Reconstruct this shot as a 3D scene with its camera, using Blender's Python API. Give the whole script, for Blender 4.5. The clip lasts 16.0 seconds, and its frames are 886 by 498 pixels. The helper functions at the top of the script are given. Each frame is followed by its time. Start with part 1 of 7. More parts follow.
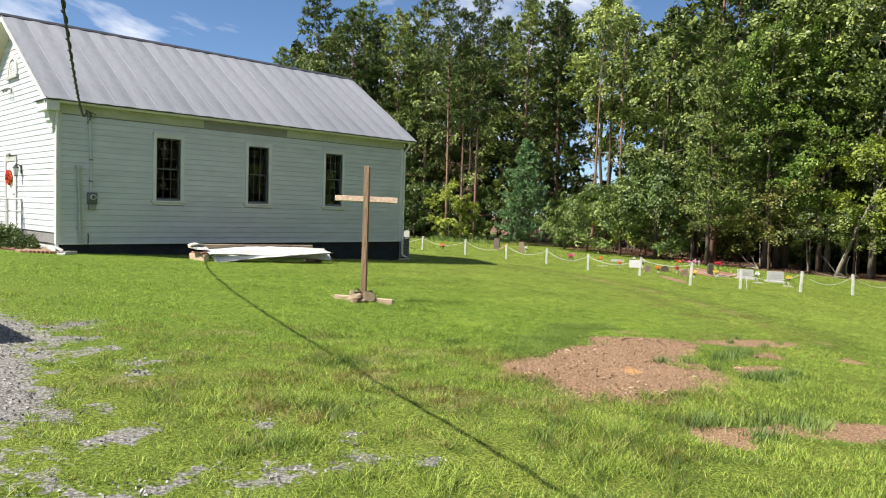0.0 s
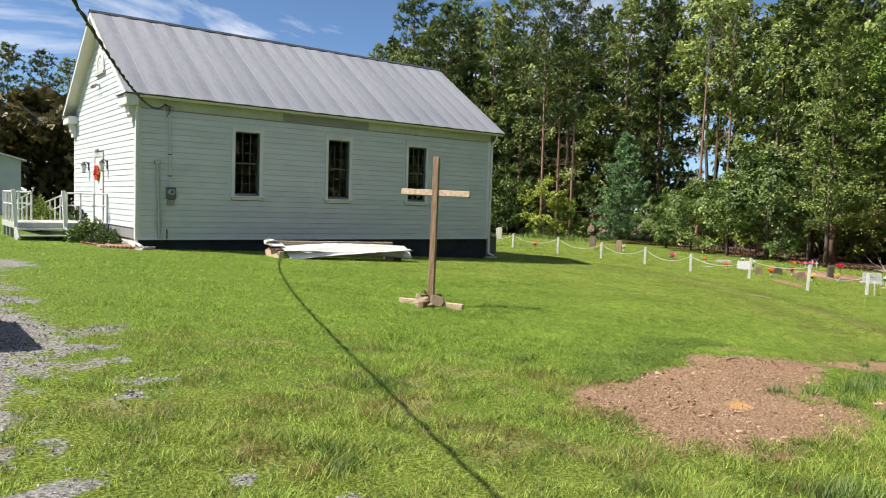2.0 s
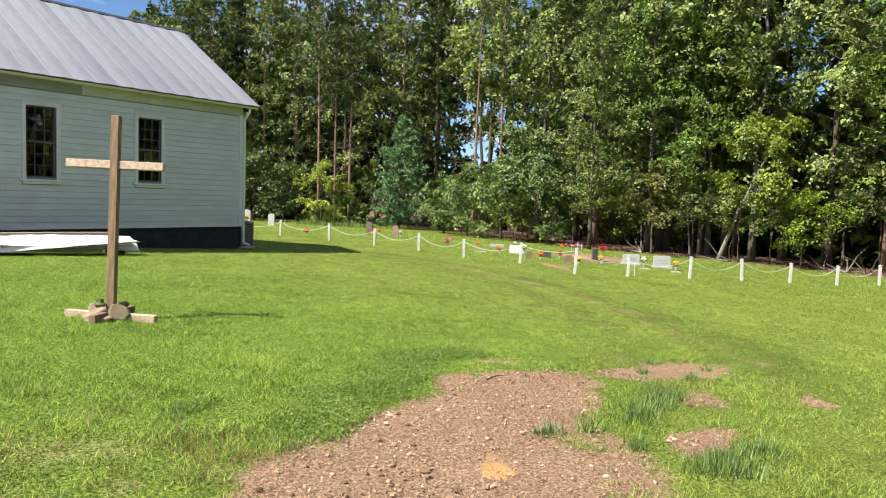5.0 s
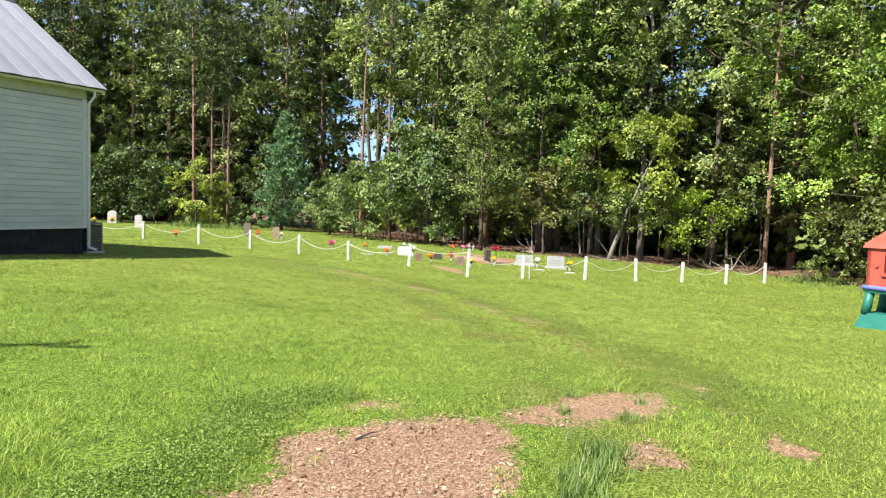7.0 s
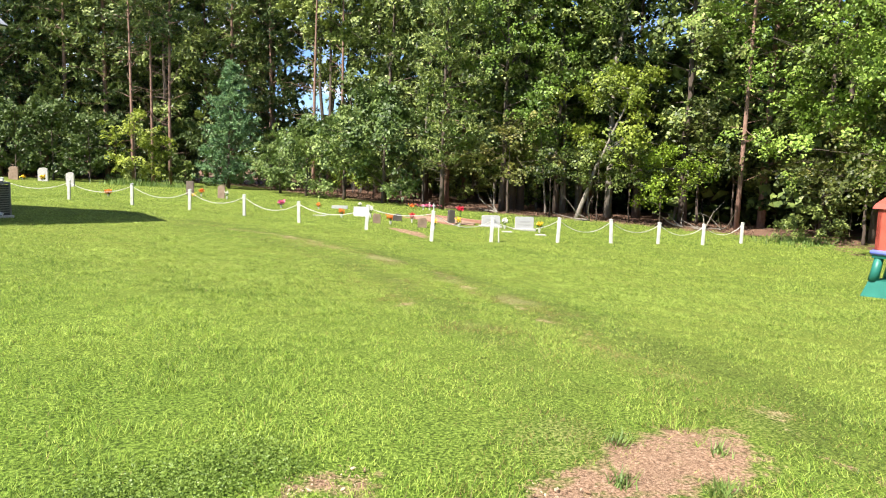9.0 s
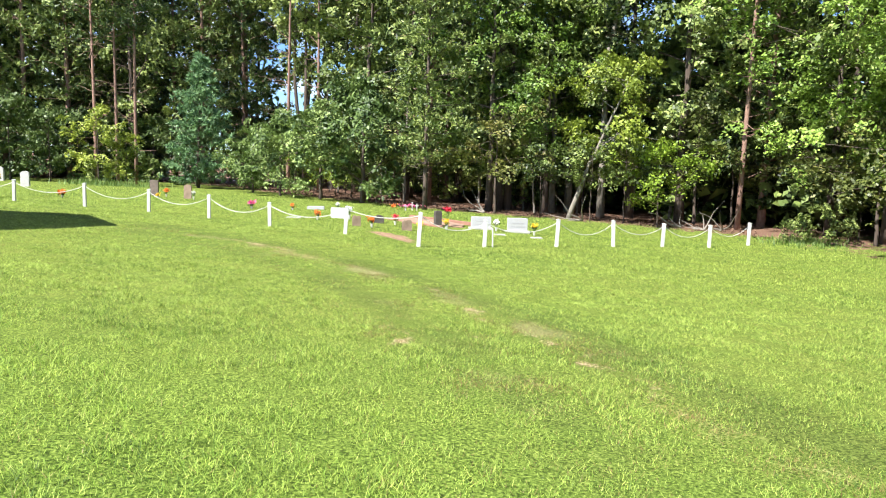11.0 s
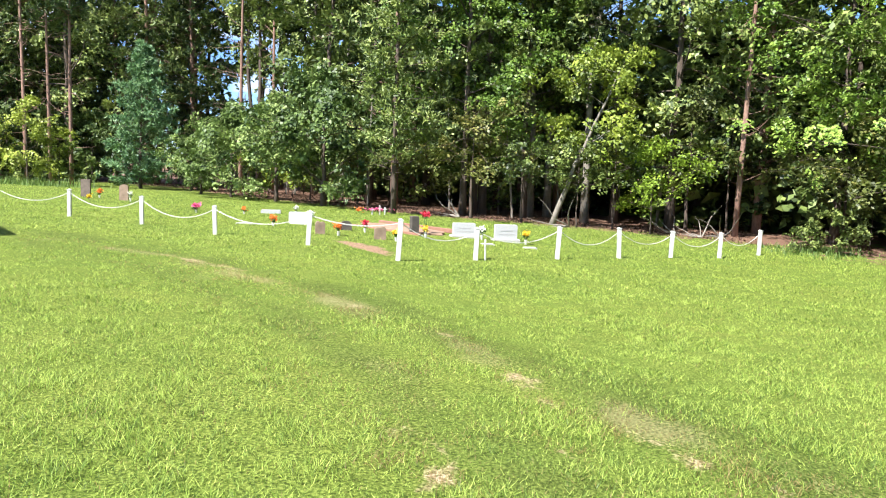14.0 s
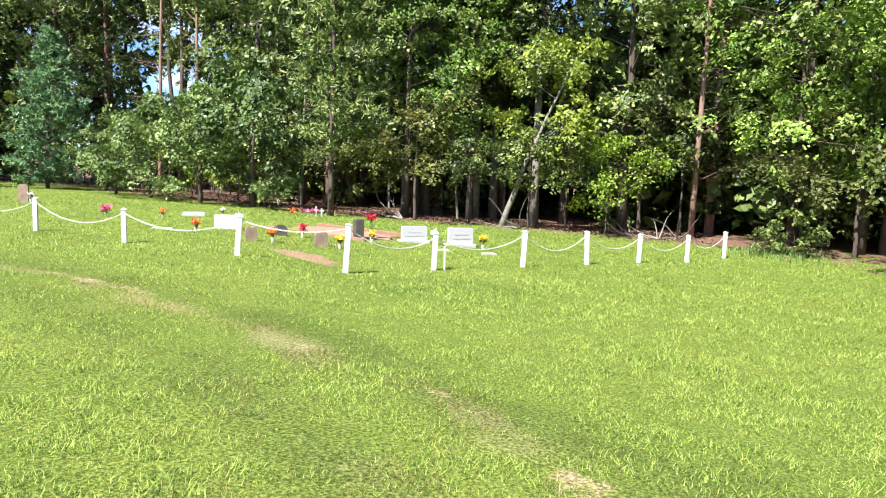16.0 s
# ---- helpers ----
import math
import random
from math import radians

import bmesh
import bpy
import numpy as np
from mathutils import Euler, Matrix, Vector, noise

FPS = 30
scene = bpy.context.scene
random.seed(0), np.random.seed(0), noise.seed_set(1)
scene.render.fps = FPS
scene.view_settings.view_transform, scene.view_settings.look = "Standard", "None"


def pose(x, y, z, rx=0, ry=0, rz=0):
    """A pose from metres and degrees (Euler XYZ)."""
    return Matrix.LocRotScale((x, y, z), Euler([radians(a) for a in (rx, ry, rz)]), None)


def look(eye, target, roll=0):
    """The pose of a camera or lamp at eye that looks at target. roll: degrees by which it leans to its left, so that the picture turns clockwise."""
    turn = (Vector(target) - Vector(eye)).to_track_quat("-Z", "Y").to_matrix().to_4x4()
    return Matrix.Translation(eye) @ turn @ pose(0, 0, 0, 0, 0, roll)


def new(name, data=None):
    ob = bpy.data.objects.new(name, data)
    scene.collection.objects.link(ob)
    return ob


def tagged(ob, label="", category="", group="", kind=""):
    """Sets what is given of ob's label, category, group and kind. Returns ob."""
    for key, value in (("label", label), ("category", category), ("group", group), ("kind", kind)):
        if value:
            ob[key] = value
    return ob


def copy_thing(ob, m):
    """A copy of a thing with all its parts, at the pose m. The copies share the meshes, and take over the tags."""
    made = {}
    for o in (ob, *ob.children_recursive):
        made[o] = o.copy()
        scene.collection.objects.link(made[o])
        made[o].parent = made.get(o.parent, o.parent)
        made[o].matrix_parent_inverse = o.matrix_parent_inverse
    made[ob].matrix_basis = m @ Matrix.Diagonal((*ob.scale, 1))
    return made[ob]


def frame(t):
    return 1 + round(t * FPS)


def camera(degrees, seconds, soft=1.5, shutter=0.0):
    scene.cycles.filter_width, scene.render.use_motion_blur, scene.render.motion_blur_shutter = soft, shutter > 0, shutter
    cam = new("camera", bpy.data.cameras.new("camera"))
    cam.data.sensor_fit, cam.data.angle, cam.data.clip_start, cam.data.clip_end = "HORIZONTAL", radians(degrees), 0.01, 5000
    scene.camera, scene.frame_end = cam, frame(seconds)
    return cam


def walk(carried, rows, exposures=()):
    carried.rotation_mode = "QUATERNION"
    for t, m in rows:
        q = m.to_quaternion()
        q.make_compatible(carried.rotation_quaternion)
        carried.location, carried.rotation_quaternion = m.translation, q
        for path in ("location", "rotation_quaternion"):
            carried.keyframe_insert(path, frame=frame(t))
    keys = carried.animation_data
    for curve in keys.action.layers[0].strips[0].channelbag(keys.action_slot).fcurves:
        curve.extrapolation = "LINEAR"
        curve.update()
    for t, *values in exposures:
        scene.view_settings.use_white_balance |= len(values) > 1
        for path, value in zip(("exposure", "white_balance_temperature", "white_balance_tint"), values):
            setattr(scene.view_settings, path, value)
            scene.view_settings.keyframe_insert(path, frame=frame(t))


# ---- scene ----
cam = camera(61.9, 16.0, soft=1.1)
PATH = [
    (0, (-6.838, -21.894, 1.593), (-5.426, -20.481, 1.493), 1.7),
    (0.5, (-6.54, -21.722, 1.584), (-5.236, -20.208, 1.482), 1.9),
    (1, (-6.205, -21.532, 1.609), (-4.968, -19.964, 1.501), 1.8),
    (1.5, (-5.906, -21.353, 1.589), (-4.693, -19.766, 1.478), 1.8),
    (2, (-5.589, -21.14, 1.578), (-4.376, -19.554, 1.461), 1.8),
    (2.5, (-5.224, -20.937, 1.578), (-4.004, -19.356, 1.456), 1.6),
    (3, (-4.88, -20.735, 1.543), (-3.64, -19.171, 1.419), 1.5),
    (3.5, (-4.497, -20.535, 1.521), (-3.18, -19.035, 1.391), 1.6),
    (4, (-4.017, -20.341, 1.532), (-2.6, -18.936, 1.399), 1.6),
    (4.5, (-3.53, -20.051, 1.522), (-2.011, -18.757, 1.385), 1.7),
    (5, (-3.117, -19.833, 1.492), (-1.507, -18.655, 1.356), 1.7),
    (7.5, (-0.736, -18.506, 1.367), (1.045, -17.609, 1.219), 1.6),
    (8, (-0.247, -18.181, 1.369), (1.538, -17.302, 1.161), 1.6),
    (8.5, (0.17, -17.875, 1.367), (1.969, -17.033, 1.135), 1.7),
    (9, (0.697, -17.579, 1.373), (2.509, -16.767, 1.136), 1.6),
    (11.5, (3.211, -16.023, 1.258), (5.05, -15.275, 1.02), 1.6),
    (12, (3.696, -15.698, 1.233), (5.541, -14.961, 0.997), 1.7),
    (12.5, (4.217, -15.385, 1.204), (6.067, -14.663, 0.97), 1.7),
    (13, (4.751, -15.02, 1.15), (6.607, -14.312, 0.918), 1.8),
    (13.5, (5.249, -14.717, 1.121), (7.115, -14.034, 0.891), 1.8),
    (14, (5.729, -14.431, 1.114), (7.607, -13.784, 0.885), 1.9),
    (14.5, (6.197, -14.132, 1.093), (8.095, -13.545, 0.866), 2.0),
    (15, (6.726, -13.859, 1.07), (8.64, -13.325, 0.842), 2.0),
    (15.5, (7.252, -13.532, 1.042), (9.177, -13.039, 0.815), 2.0),
    (16, (7.754, -13.253, 1.021), (9.685, -12.784, 0.797), 2.0),
]
walk(cam, [(t, look(eye, target, roll)) for t, eye, target, roll in PATH],
     exposures=[(0.0, 0.92, 6680, 11), (2.0, 0.84, 6660, 11), (3.5, 0.88, 6600, 10), (5.0, 1.08, 6560, 11), (7.5, 1.36, 6440, 13), (9.0, 1.43, 6480, 14), (11.5, 1.57, 6050, 13), (16.0, 1.58, 6030, 14)])

# ---------------------------------------------------------------- light
SUN_FALL = Vector((0.73, -0.305, -1.0))
elev = math.atan2(1.0, math.hypot(0.73, 0.305))
world = bpy.data.worlds.new("sky")
scene.world = world
world.use_nodes = True
wn, wl = world.node_tree.nodes, world.node_tree.links
wn.clear()
w_out = wn.new("ShaderNodeOutputWorld")
w_bg = wn.new("ShaderNodeBackground")
sky = wn.new("ShaderNodeTexSky")
sky.sky_type = "NISHITA"
sky.sun_disc = False
sky.sun_elevation = elev
sky.sun_rotation = math.atan2(-0.73, 0.305)
sky.air_density, sky.dust_density, sky.ozone_density, sky.altitude = 0.85, 0.1, 3.5, 1500
w_co = wn.new("ShaderNodeTexCoord")
w_map = wn.new("ShaderNodeMapping")
w_map.inputs["Scale"].default_value = (1.0, 1.6, 4.5)
w_map.inputs["Rotation"].default_value = (0.25, 0.1, 0.6)
w_noise = wn.new("ShaderNodeTexNoise")
w_noise.inputs["Scale"].default_value = 2.1
w_noise.inputs["Detail"].default_value = 9.0
w_noise.inputs["Roughness"].default_value = 0.56
w_noise.inputs["Distortion"].default_value = 0.7
w_ramp = wn.new("ShaderNodeMapRange")
w_ramp.inputs["From Min"].default_value, w_ramp.inputs["From Max"].default_value = 0.485, 0.675
w_mix = wn.new("ShaderNodeMixRGB")
w_mix.inputs["Color2"].default_value = (8.6, 8.8, 9.2, 1)
wl.new(w_co.outputs["Generated"], w_map.inputs["Vector"])
wl.new(w_map.outputs["Vector"], w_noise.inputs["Vector"])
wl.new(w_noise.outputs["Fac"], w_ramp.inputs["Value"])
wl.new(w_ramp.outputs["Result"], w_mix.inputs["Fac"])
w_tint = wn.new("ShaderNodeMixRGB")
w_tint.blend_type = "MULTIPLY"
w_tint.inputs["Fac"].default_value = 1.0
w_tint.inputs["Color2"].default_value = (0.80, 0.90, 0.96, 1)
wl.new(sky.outputs["Color"], w_tint.inputs["Color1"])
wl.new(w_tint.outputs["Color"], w_mix.inputs["Color1"])
wl.new(w_mix.outputs["Color"], w_bg.inputs["Color"])
wl.new(w_bg.outputs["Background"], w_out.inputs["Surface"])
w_bg.inputs["Strength"].default_value = 0.08
sun_data = bpy.data.lights.new("sun", "SUN")
sun_data.energy, sun_data.angle, sun_data.color = 5.0, radians(0.53), (1.0, 0.95, 0.86)
sun = new("sun", sun_data)
sun.matrix_world = look((0, 0, 60), Vector((0, 0, 60)) + SUN_FALL)

# ---------------------------------------------------------------- materials


def material(name, colours, scale=6.0, rough=0.7, metal=0.0, bump=0.0, bump_scale=60.0, stretch=(1, 1, 1), fine=0.35,
             per_piece=0.0, per_island=0.0, translucent=0.0, spec=0.4, coords="Object", ramp=(0.3, 0.7)):
    """Colour mixed by a coarse and a fine noise, with optional change from piece to piece, and bump."""
    m = bpy.data.materials.new(name)
    m.use_nodes = True
    n, l = m.node_tree.nodes, m.node_tree.links
    p = n["Principled BSDF"]
    co = n.new("ShaderNodeTexCoord")
    mp = n.new("ShaderNodeMapping")
    mp.inputs["Scale"].default_value = stretch
    l.new(co.outputs[coords], mp.inputs["Vector"])
    a = n.new("ShaderNodeTexNoise")
    a.inputs["Scale"].default_value, a.inputs["Detail"].default_value = scale, 6.0
    b = n.new("ShaderNodeTexNoise")
    b.inputs["Scale"].default_value, b.inputs["Detail"].default_value = scale * 11.0, 4.0
    l.new(mp.outputs["Vector"], a.inputs["Vector"])
    l.new(mp.outputs["Vector"], b.inputs["Vector"])
    mix = n.new("ShaderNodeMix")
    mix.data_type = "FLOAT"
    mix.inputs["Factor"].default_value = fine
    l.new(a.outputs["Fac"], mix.inputs["A"])
    l.new(b.outputs["Fac"], mix.inputs["B"])
    value = mix.outputs["Result"]
    for amount, node, socket in ((per_piece, "ShaderNodeObjectInfo", "Random"), (per_island, "ShaderNodeNewGeometry", "Random Per Island")):
        if amount:
            info = n.new(node)
            mad = n.new("ShaderNodeMath")
            mad.operation = "MULTIPLY_ADD"
            mad.inputs[1].default_value = amount
            sub = n.new("ShaderNodeMath")
            sub.operation = "SUBTRACT"
            sub.inputs[1].default_value = amount / 2
            l.new(value, sub.inputs[0])
            l.new(info.outputs[socket], mad.inputs[0])
            l.new(sub.outputs["Value"], mad.inputs[2])
            value = mad.outputs["Value"]
    r = n.new("ShaderNodeValToRGB")
    e = r.color_ramp.elements
    e[0].position, e[1].position = ramp
    e[0].color, e[1].color = (*colours[0], 1), (*colours[-1], 1)
    for k, c in enumerate(colours[1:-1]):
        q = e.new(ramp[0] + (ramp[1] - ramp[0]) * (k + 1) / (len(colours) - 1))
        q.color = (*c, 1)
    l.new(value, r.inputs["Fac"])
    l.new(r.outputs["Color"], p.inputs["Base Color"])
    p.inputs["Roughness"].default_value, p.inputs["Metallic"].default_value = rough, metal
    p.inputs["Specular IOR Level"].default_value = spec
    if bump:
        c = n.new("ShaderNodeTexNoise")
        c.inputs["Scale"].default_value, c.inputs["Detail"].default_value = bump_scale, 5.0
        l.new(mp.outputs["Vector"], c.inputs["Vector"])
        bp = n.new("ShaderNodeBump")
        bp.inputs["Strength"].default_value, bp.inputs["Distance"].default_value = bump, 0.02
        l.new(c.outputs["Fac"], bp.inputs["Height"])
        l.new(bp.outputs["Normal"], p.inputs["Normal"])
    if translucent:
        t = n.new("ShaderNodeBsdfTranslucent")
        s = n.new("ShaderNodeMixShader")
        s.inputs["Fac"].default_value = translucent
        l.new(r.outputs["Color"], t.inputs["Color"])
        l.new(p.outputs["BSDF"], s.inputs[1])
        l.new(t.outputs["BSDF"], s.inputs[2])
        l.new(s.outputs["Shader"], n["Material Output"].inputs["Surface"])
    return m


M_SIDING = material("white_siding", [(0.445, 0.475, 0.485), (0.575, 0.605, 0.62)], 1.3, 0.45, bump=0.05, bump_scale=40, per_piece=0.12, stretch=(1, 1, 3))
M_TRIM = material("white_trim", [(0.53, 0.54, 0.52), (0.67, 0.68, 0.66)], 2.0, 0.5, bump=0.05)
M_FRIEZE = material("mildewed_trim", [(0.33, 0.345, 0.23), (0.52, 0.53, 0.43)], 0.8, 0.7, bump=0.08, fine=0.3)
# weathered deck boards; also painted shade on the door casing and vent sill
M_GREY_BOARD = material("weathered_and_shade_grey_board", [(0.32, 0.33, 0.31), (0.45, 0.46, 0.43)], 1.5, 0.8, bump=0.1, stretch=(1, 6, 6))
M_STRIP = material("bare_grey_strip", [(0.20, 0.20, 0.18), (0.30, 0.30, 0.27)], 1.5, 0.85, bump=0.1, stretch=(1, 6, 6))
M_SOFFIT = material("cream_soffit", [(0.60, 0.57, 0.48), (0.74, 0.71, 0.62)], 2.0, 0.6)
M_ROOF = material("galvanised_roof", [(0.18, 0.19, 0.22), (0.245, 0.255, 0.285), (0.31, 0.32, 0.35)], 0.9, 0.7, 0.15, bump=0.06, bump_scale=3, per_piece=0.14, stretch=(1, 0.35, 0.35))
M_DARK = material("dark_metal_edge", [(0.03, 0.03, 0.035), (0.06, 0.06, 0.07)], 4.0, 0.5)
M_FOUND = material("slate_blue_block_paint", [(0.011, 0.014, 0.019), (0.026, 0.031, 0.039)], 1.4, 0.8, bump=0.25, bump_scale=25, per_piece=0.25)
# grey backing that puts shade into the gaps between clapboards
M_GAP_SHADE = material("grey_gap_shade_backing", [(0.16, 0.16, 0.155), (0.26, 0.26, 0.25)], 3.0, 0.9)
# the dimness of the unlit room is put into these two near-black colours
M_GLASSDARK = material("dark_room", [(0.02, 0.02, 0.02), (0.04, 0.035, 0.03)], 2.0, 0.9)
M_CURTAIN = material("room_shaded_curtain_cloth", [(0.028, 0.027, 0.022), (0.05, 0.047, 0.04)], 2.0, 0.9, stretch=(14, 14, 0.6))
M_MUNTIN = material("grey_muntin", [(0.07, 0.072, 0.075), (0.13, 0.135, 0.135)], 5.0, 0.5)
M_WOOD = material("weathered_post_wood", [(0.11, 0.065, 0.036), (0.23, 0.145, 0.085), (0.35, 0.245, 0.16)], 3.0, 0.8, bump=0.4, bump_scale=30, stretch=(9, 9, 0.7))
M_WOODX = material("pale_lumber", [(0.30, 0.20, 0.13), (0.48, 0.35, 0.25), (0.64, 0.52, 0.40)], 3.0, 0.75, bump=0.2, bump_scale=30, stretch=(0.8, 8, 8))
M_STONE = material("field_stone", [(0.16, 0.12, 0.075), (0.30, 0.24, 0.16)], 7.0, 0.9, bump=0.5, bump_scale=20, per_piece=0.4)
M_MOSS = material("moss", [(0.07, 0.09, 0.03), (0.15, 0.16, 0.06)], 20.0, 0.95, bump=0.6)
M_VINYL = material("white_sheet_metal", [(0.52, 0.51, 0.48), (0.70, 0.69, 0.66)], 1.5, 0.4, per_piece=0.1)
M_POST = material("white_post_paint", [(0.42, 0.42, 0.395), (0.64, 0.64, 0.605)], 5.0, 0.55, bump=0.1)
M_CHAIN = material("white_plastic_chain", [(0.55, 0.54, 0.50), (0.68, 0.67, 0.62)], 9.0, 0.4)
M_GRANITE = material("light_granite", [(0.32, 0.32, 0.325), (0.48, 0.48, 0.48)], 30.0, 0.5, bump=0.1)
M_OLDSTONE = material("lichened_old_stone", [(0.15, 0.105, 0.072), (0.30, 0.22, 0.155)], 6.0, 0.9, bump=0.4)
M_BROWNSTONE = material("dark_brown_stone", [(0.09, 0.07, 0.055), (0.19, 0.15, 0.12)], 6.0, 0.9, bump=0.4)
M_INSCR = material("worn_lettering", [(0.30, 0.30, 0.30), (0.38, 0.38, 0.38)], 9.0, 0.8)
M_DARKSTONE = material("dark_slate_stone", [(0.045, 0.04, 0.035), (0.10, 0.085, 0.07)], 6.0, 0.8, bump=0.3)
M_GREYSTONE = material("grey_marker_stone", [(0.30, 0.29, 0.27), (0.46, 0.45, 0.42)], 9.0, 0.8, bump=0.2)
M_BARK = material("brown_bark", [(0.055, 0.04, 0.03), (0.13, 0.10, 0.075)], 4.0, 0.95, bump=0.8, bump_scale=14, stretch=(3, 3, 0.6))
M_PINEBARK = material("red_pine_bark", [(0.15, 0.085, 0.06), (0.34, 0.215, 0.16)], 4.0, 0.95, bump=0.8, bump_scale=12, stretch=(3, 3, 0.8))
M_PALEBARK = material("pale_bark", [(0.13, 0.115, 0.09), (0.30, 0.27, 0.22)], 4.0, 0.9, bump=0.4, bump_scale=12, stretch=(3, 3, 0.8))
M_GRAVEL = material("grey_gravel", [(0.11, 0.105, 0.095), (0.25, 0.24, 0.225), (0.37, 0.36, 0.34)], 3.0, 0.9, per_island=0.9)
M_CHIP = material("wood_chips", [(0.10, 0.058, 0.034), (0.25, 0.155, 0.09), (0.35, 0.235, 0.145), (0.56, 0.44, 0.31)], 2.2, 0.9, per_island=0.6, ramp=(0.2, 0.85))
M_CABLE = material("black_cable", [(0.012, 0.012, 0.012), (0.03, 0.03, 0.03)], 8.0, 0.6)
M_METER = material("grey_meter_metal", [(0.09, 0.10, 0.105), (0.17, 0.18, 0.185)], 6.0, 0.5, 0.4)
M_AC = material("dark_grey_louvre", [(0.05, 0.052, 0.055), (0.10, 0.10, 0.105)], 6.0, 0.5, 0.3)
M_AC2 = material("grey_cabinet_metal", [(0.20, 0.20, 0.19), (0.30, 0.30, 0.29)], 6.0, 0.5, 0.3)
M_RED = material("faded_red_plastic", [(0.36, 0.062, 0.038), (0.44, 0.092, 0.06)], 3.0, 0.5)
M_TEAL = material("teal_plastic", [(0.012, 0.12, 0.088), (0.022, 0.17, 0.125)], 3.0, 0.45)
M_BLUE = material("blue_plastic", [(0.10, 0.13, 0.45), (0.16, 0.20, 0.55)], 3.0, 0.45)
M_CAR = material("silver_green_car_paint", [(0.20, 0.22, 0.20), (0.24, 0.26, 0.235)], 2.0, 0.25, 0.7)
M_RUBBER = material("black_rubber", [(0.012, 0.012, 0.012), (0.025, 0.025, 0.025)], 8.0, 0.8)
M_CARGLASS = material("tinted_car_glass", [(0.01, 0.012, 0.012), (0.02, 0.022, 0.022)], 2.0, 0.05, spec=0.8)
M_LENS = material("red_lamp_lens", [(0.30, 0.01, 0.01), (0.40, 0.02, 0.02)], 4.0, 0.15)
M_SHED = material("grey_blue_shed_siding", [(0.34, 0.38, 0.41), (0.46, 0.50, 0.53)], 1.5, 0.6, bump=0.1)
M_SHEDROOF = material("pale_shed_roof", [(0.50, 0.51, 0.52), (0.62, 0.63, 0.64)], 1.5, 0.5, 0.3)
M_BRICK = material("bed_edging_brick", [(0.24, 0.12, 0.08), (0.38, 0.21, 0.15)], 8.0, 0.9, bump=0.3, per_piece=0.4)
M_CONCRETE = material("pale_concrete", [(0.40, 0.39, 0.36), (0.55, 0.54, 0.51)], 8.0, 0.9, bump=0.2)
M_SOIL = material("reddish_bare_soil", [(0.19, 0.12, 0.075), (0.32, 0.215, 0.145)], 4.0, 0.95, bump=0.5, bump_scale=30)
M_DOOR = material("white_door_paint", [(0.74, 0.74, 0.72), (0.82, 0.82, 0.80)], 3.0, 0.4)
M_LAMPGLASS = material("seeded_lamp_glass", [(0.45, 0.45, 0.42), (0.60, 0.60, 0.56)], 6.0, 0.15)


def leaf(name, dark, mid, light, rough=0.48, tr=0.2):
    return material(name, [dark, mid, light], 0.8, rough, per_island=0.30, per_piece=0.30, translucent=tr, fine=0.15, spec=0.34, ramp=(0.25, 0.75))


# dark end set very low, painting shade into the gaps of the crowns
M_LEAF = leaf("broad_leaves", (0.014, 0.027, 0.006), (0.13, 0.182, 0.041), (0.37, 0.435, 0.122))
M_LEAF_LIGHT = leaf("light_maple_leaves", (0.055, 0.105, 0.013), (0.145, 0.235, 0.032), (0.31, 0.43, 0.075))
M_LEAF_BRIGHT = leaf("bright_sapling_leaves", (0.12, 0.19, 0.015), (0.25, 0.36, 0.033), (0.41, 0.47, 0.06))
M_LEAF_PALE = leaf("pale_green_leaves", (0.045, 0.08, 0.018), (0.145, 0.215, 0.053), (0.35, 0.44, 0.14))
M_LEAF_BROWN = leaf("rust_tinged_leaves", (0.045, 0.06, 0.014), (0.12, 0.145, 0.033), (0.27, 0.25, 0.07))
M_LEAF_YELLOW = leaf("yellow_green_leaves", (0.085, 0.12, 0.014), (0.19, 0.25, 0.03), (0.35, 0.40, 0.06))
M_THICKET = leaf("brownish_thicket_leaves", (0.045, 0.045, 0.014), (0.12, 0.108, 0.036), (0.23, 0.185, 0.075))
M_NEEDLE = leaf("pine_needles", (0.030, 0.055, 0.016), (0.128, 0.182, 0.048), (0.31, 0.37, 0.10), tr=0.14)
M_NEEDLE_BLUE = leaf("blue_green_needles", (0.045, 0.10, 0.042), (0.18, 0.31, 0.13), (0.37, 0.51, 0.235), tr=0.2)
M_SHRUB = leaf("shrub_leaves", (0.03, 0.055, 0.014), (0.065, 0.105, 0.025), (0.12, 0.17, 0.045))
M_GRASS = material("grass_blades", [(0.045, 0.090, 0.011), (0.250, 0.358, 0.055), (0.47, 0.565, 0.125)], 0.55, 0.55, per_island=0.62, translucent=0.34, fine=0.5, spec=0.25, ramp=(0.2, 0.8))
M_LUSH = material("lush_grass_blades", [(0.038, 0.085, 0.008), (0.20, 0.335, 0.038), (0.45, 0.57, 0.10)], 0.55, 0.55, per_island=0.62, translucent=0.34, fine=0.5, spec=0.25, ramp=(0.2, 0.8))
M_TUFT = leaf("dark_tuft_blades", (0.08, 0.14, 0.025), (0.17, 0.26, 0.06), (0.30, 0.40, 0.11), tr=0.4)
M_CLOVER = leaf("dark_clover_leaves", (0.05, 0.095, 0.012), (0.12, 0.195, 0.028), (0.22, 0.31, 0.06))
M_DRY = leaf("dry_grass_blades", (0.13, 0.09, 0.03), (0.27, 0.205, 0.07), (0.46, 0.38, 0.16), tr=0.4)
M_LITTER = material("leaf_litter", [(0.05, 0.028, 0.016), (0.115, 0.066, 0.04), (0.21, 0.13, 0.085)], 2.0, 0.95, per_island=0.9)


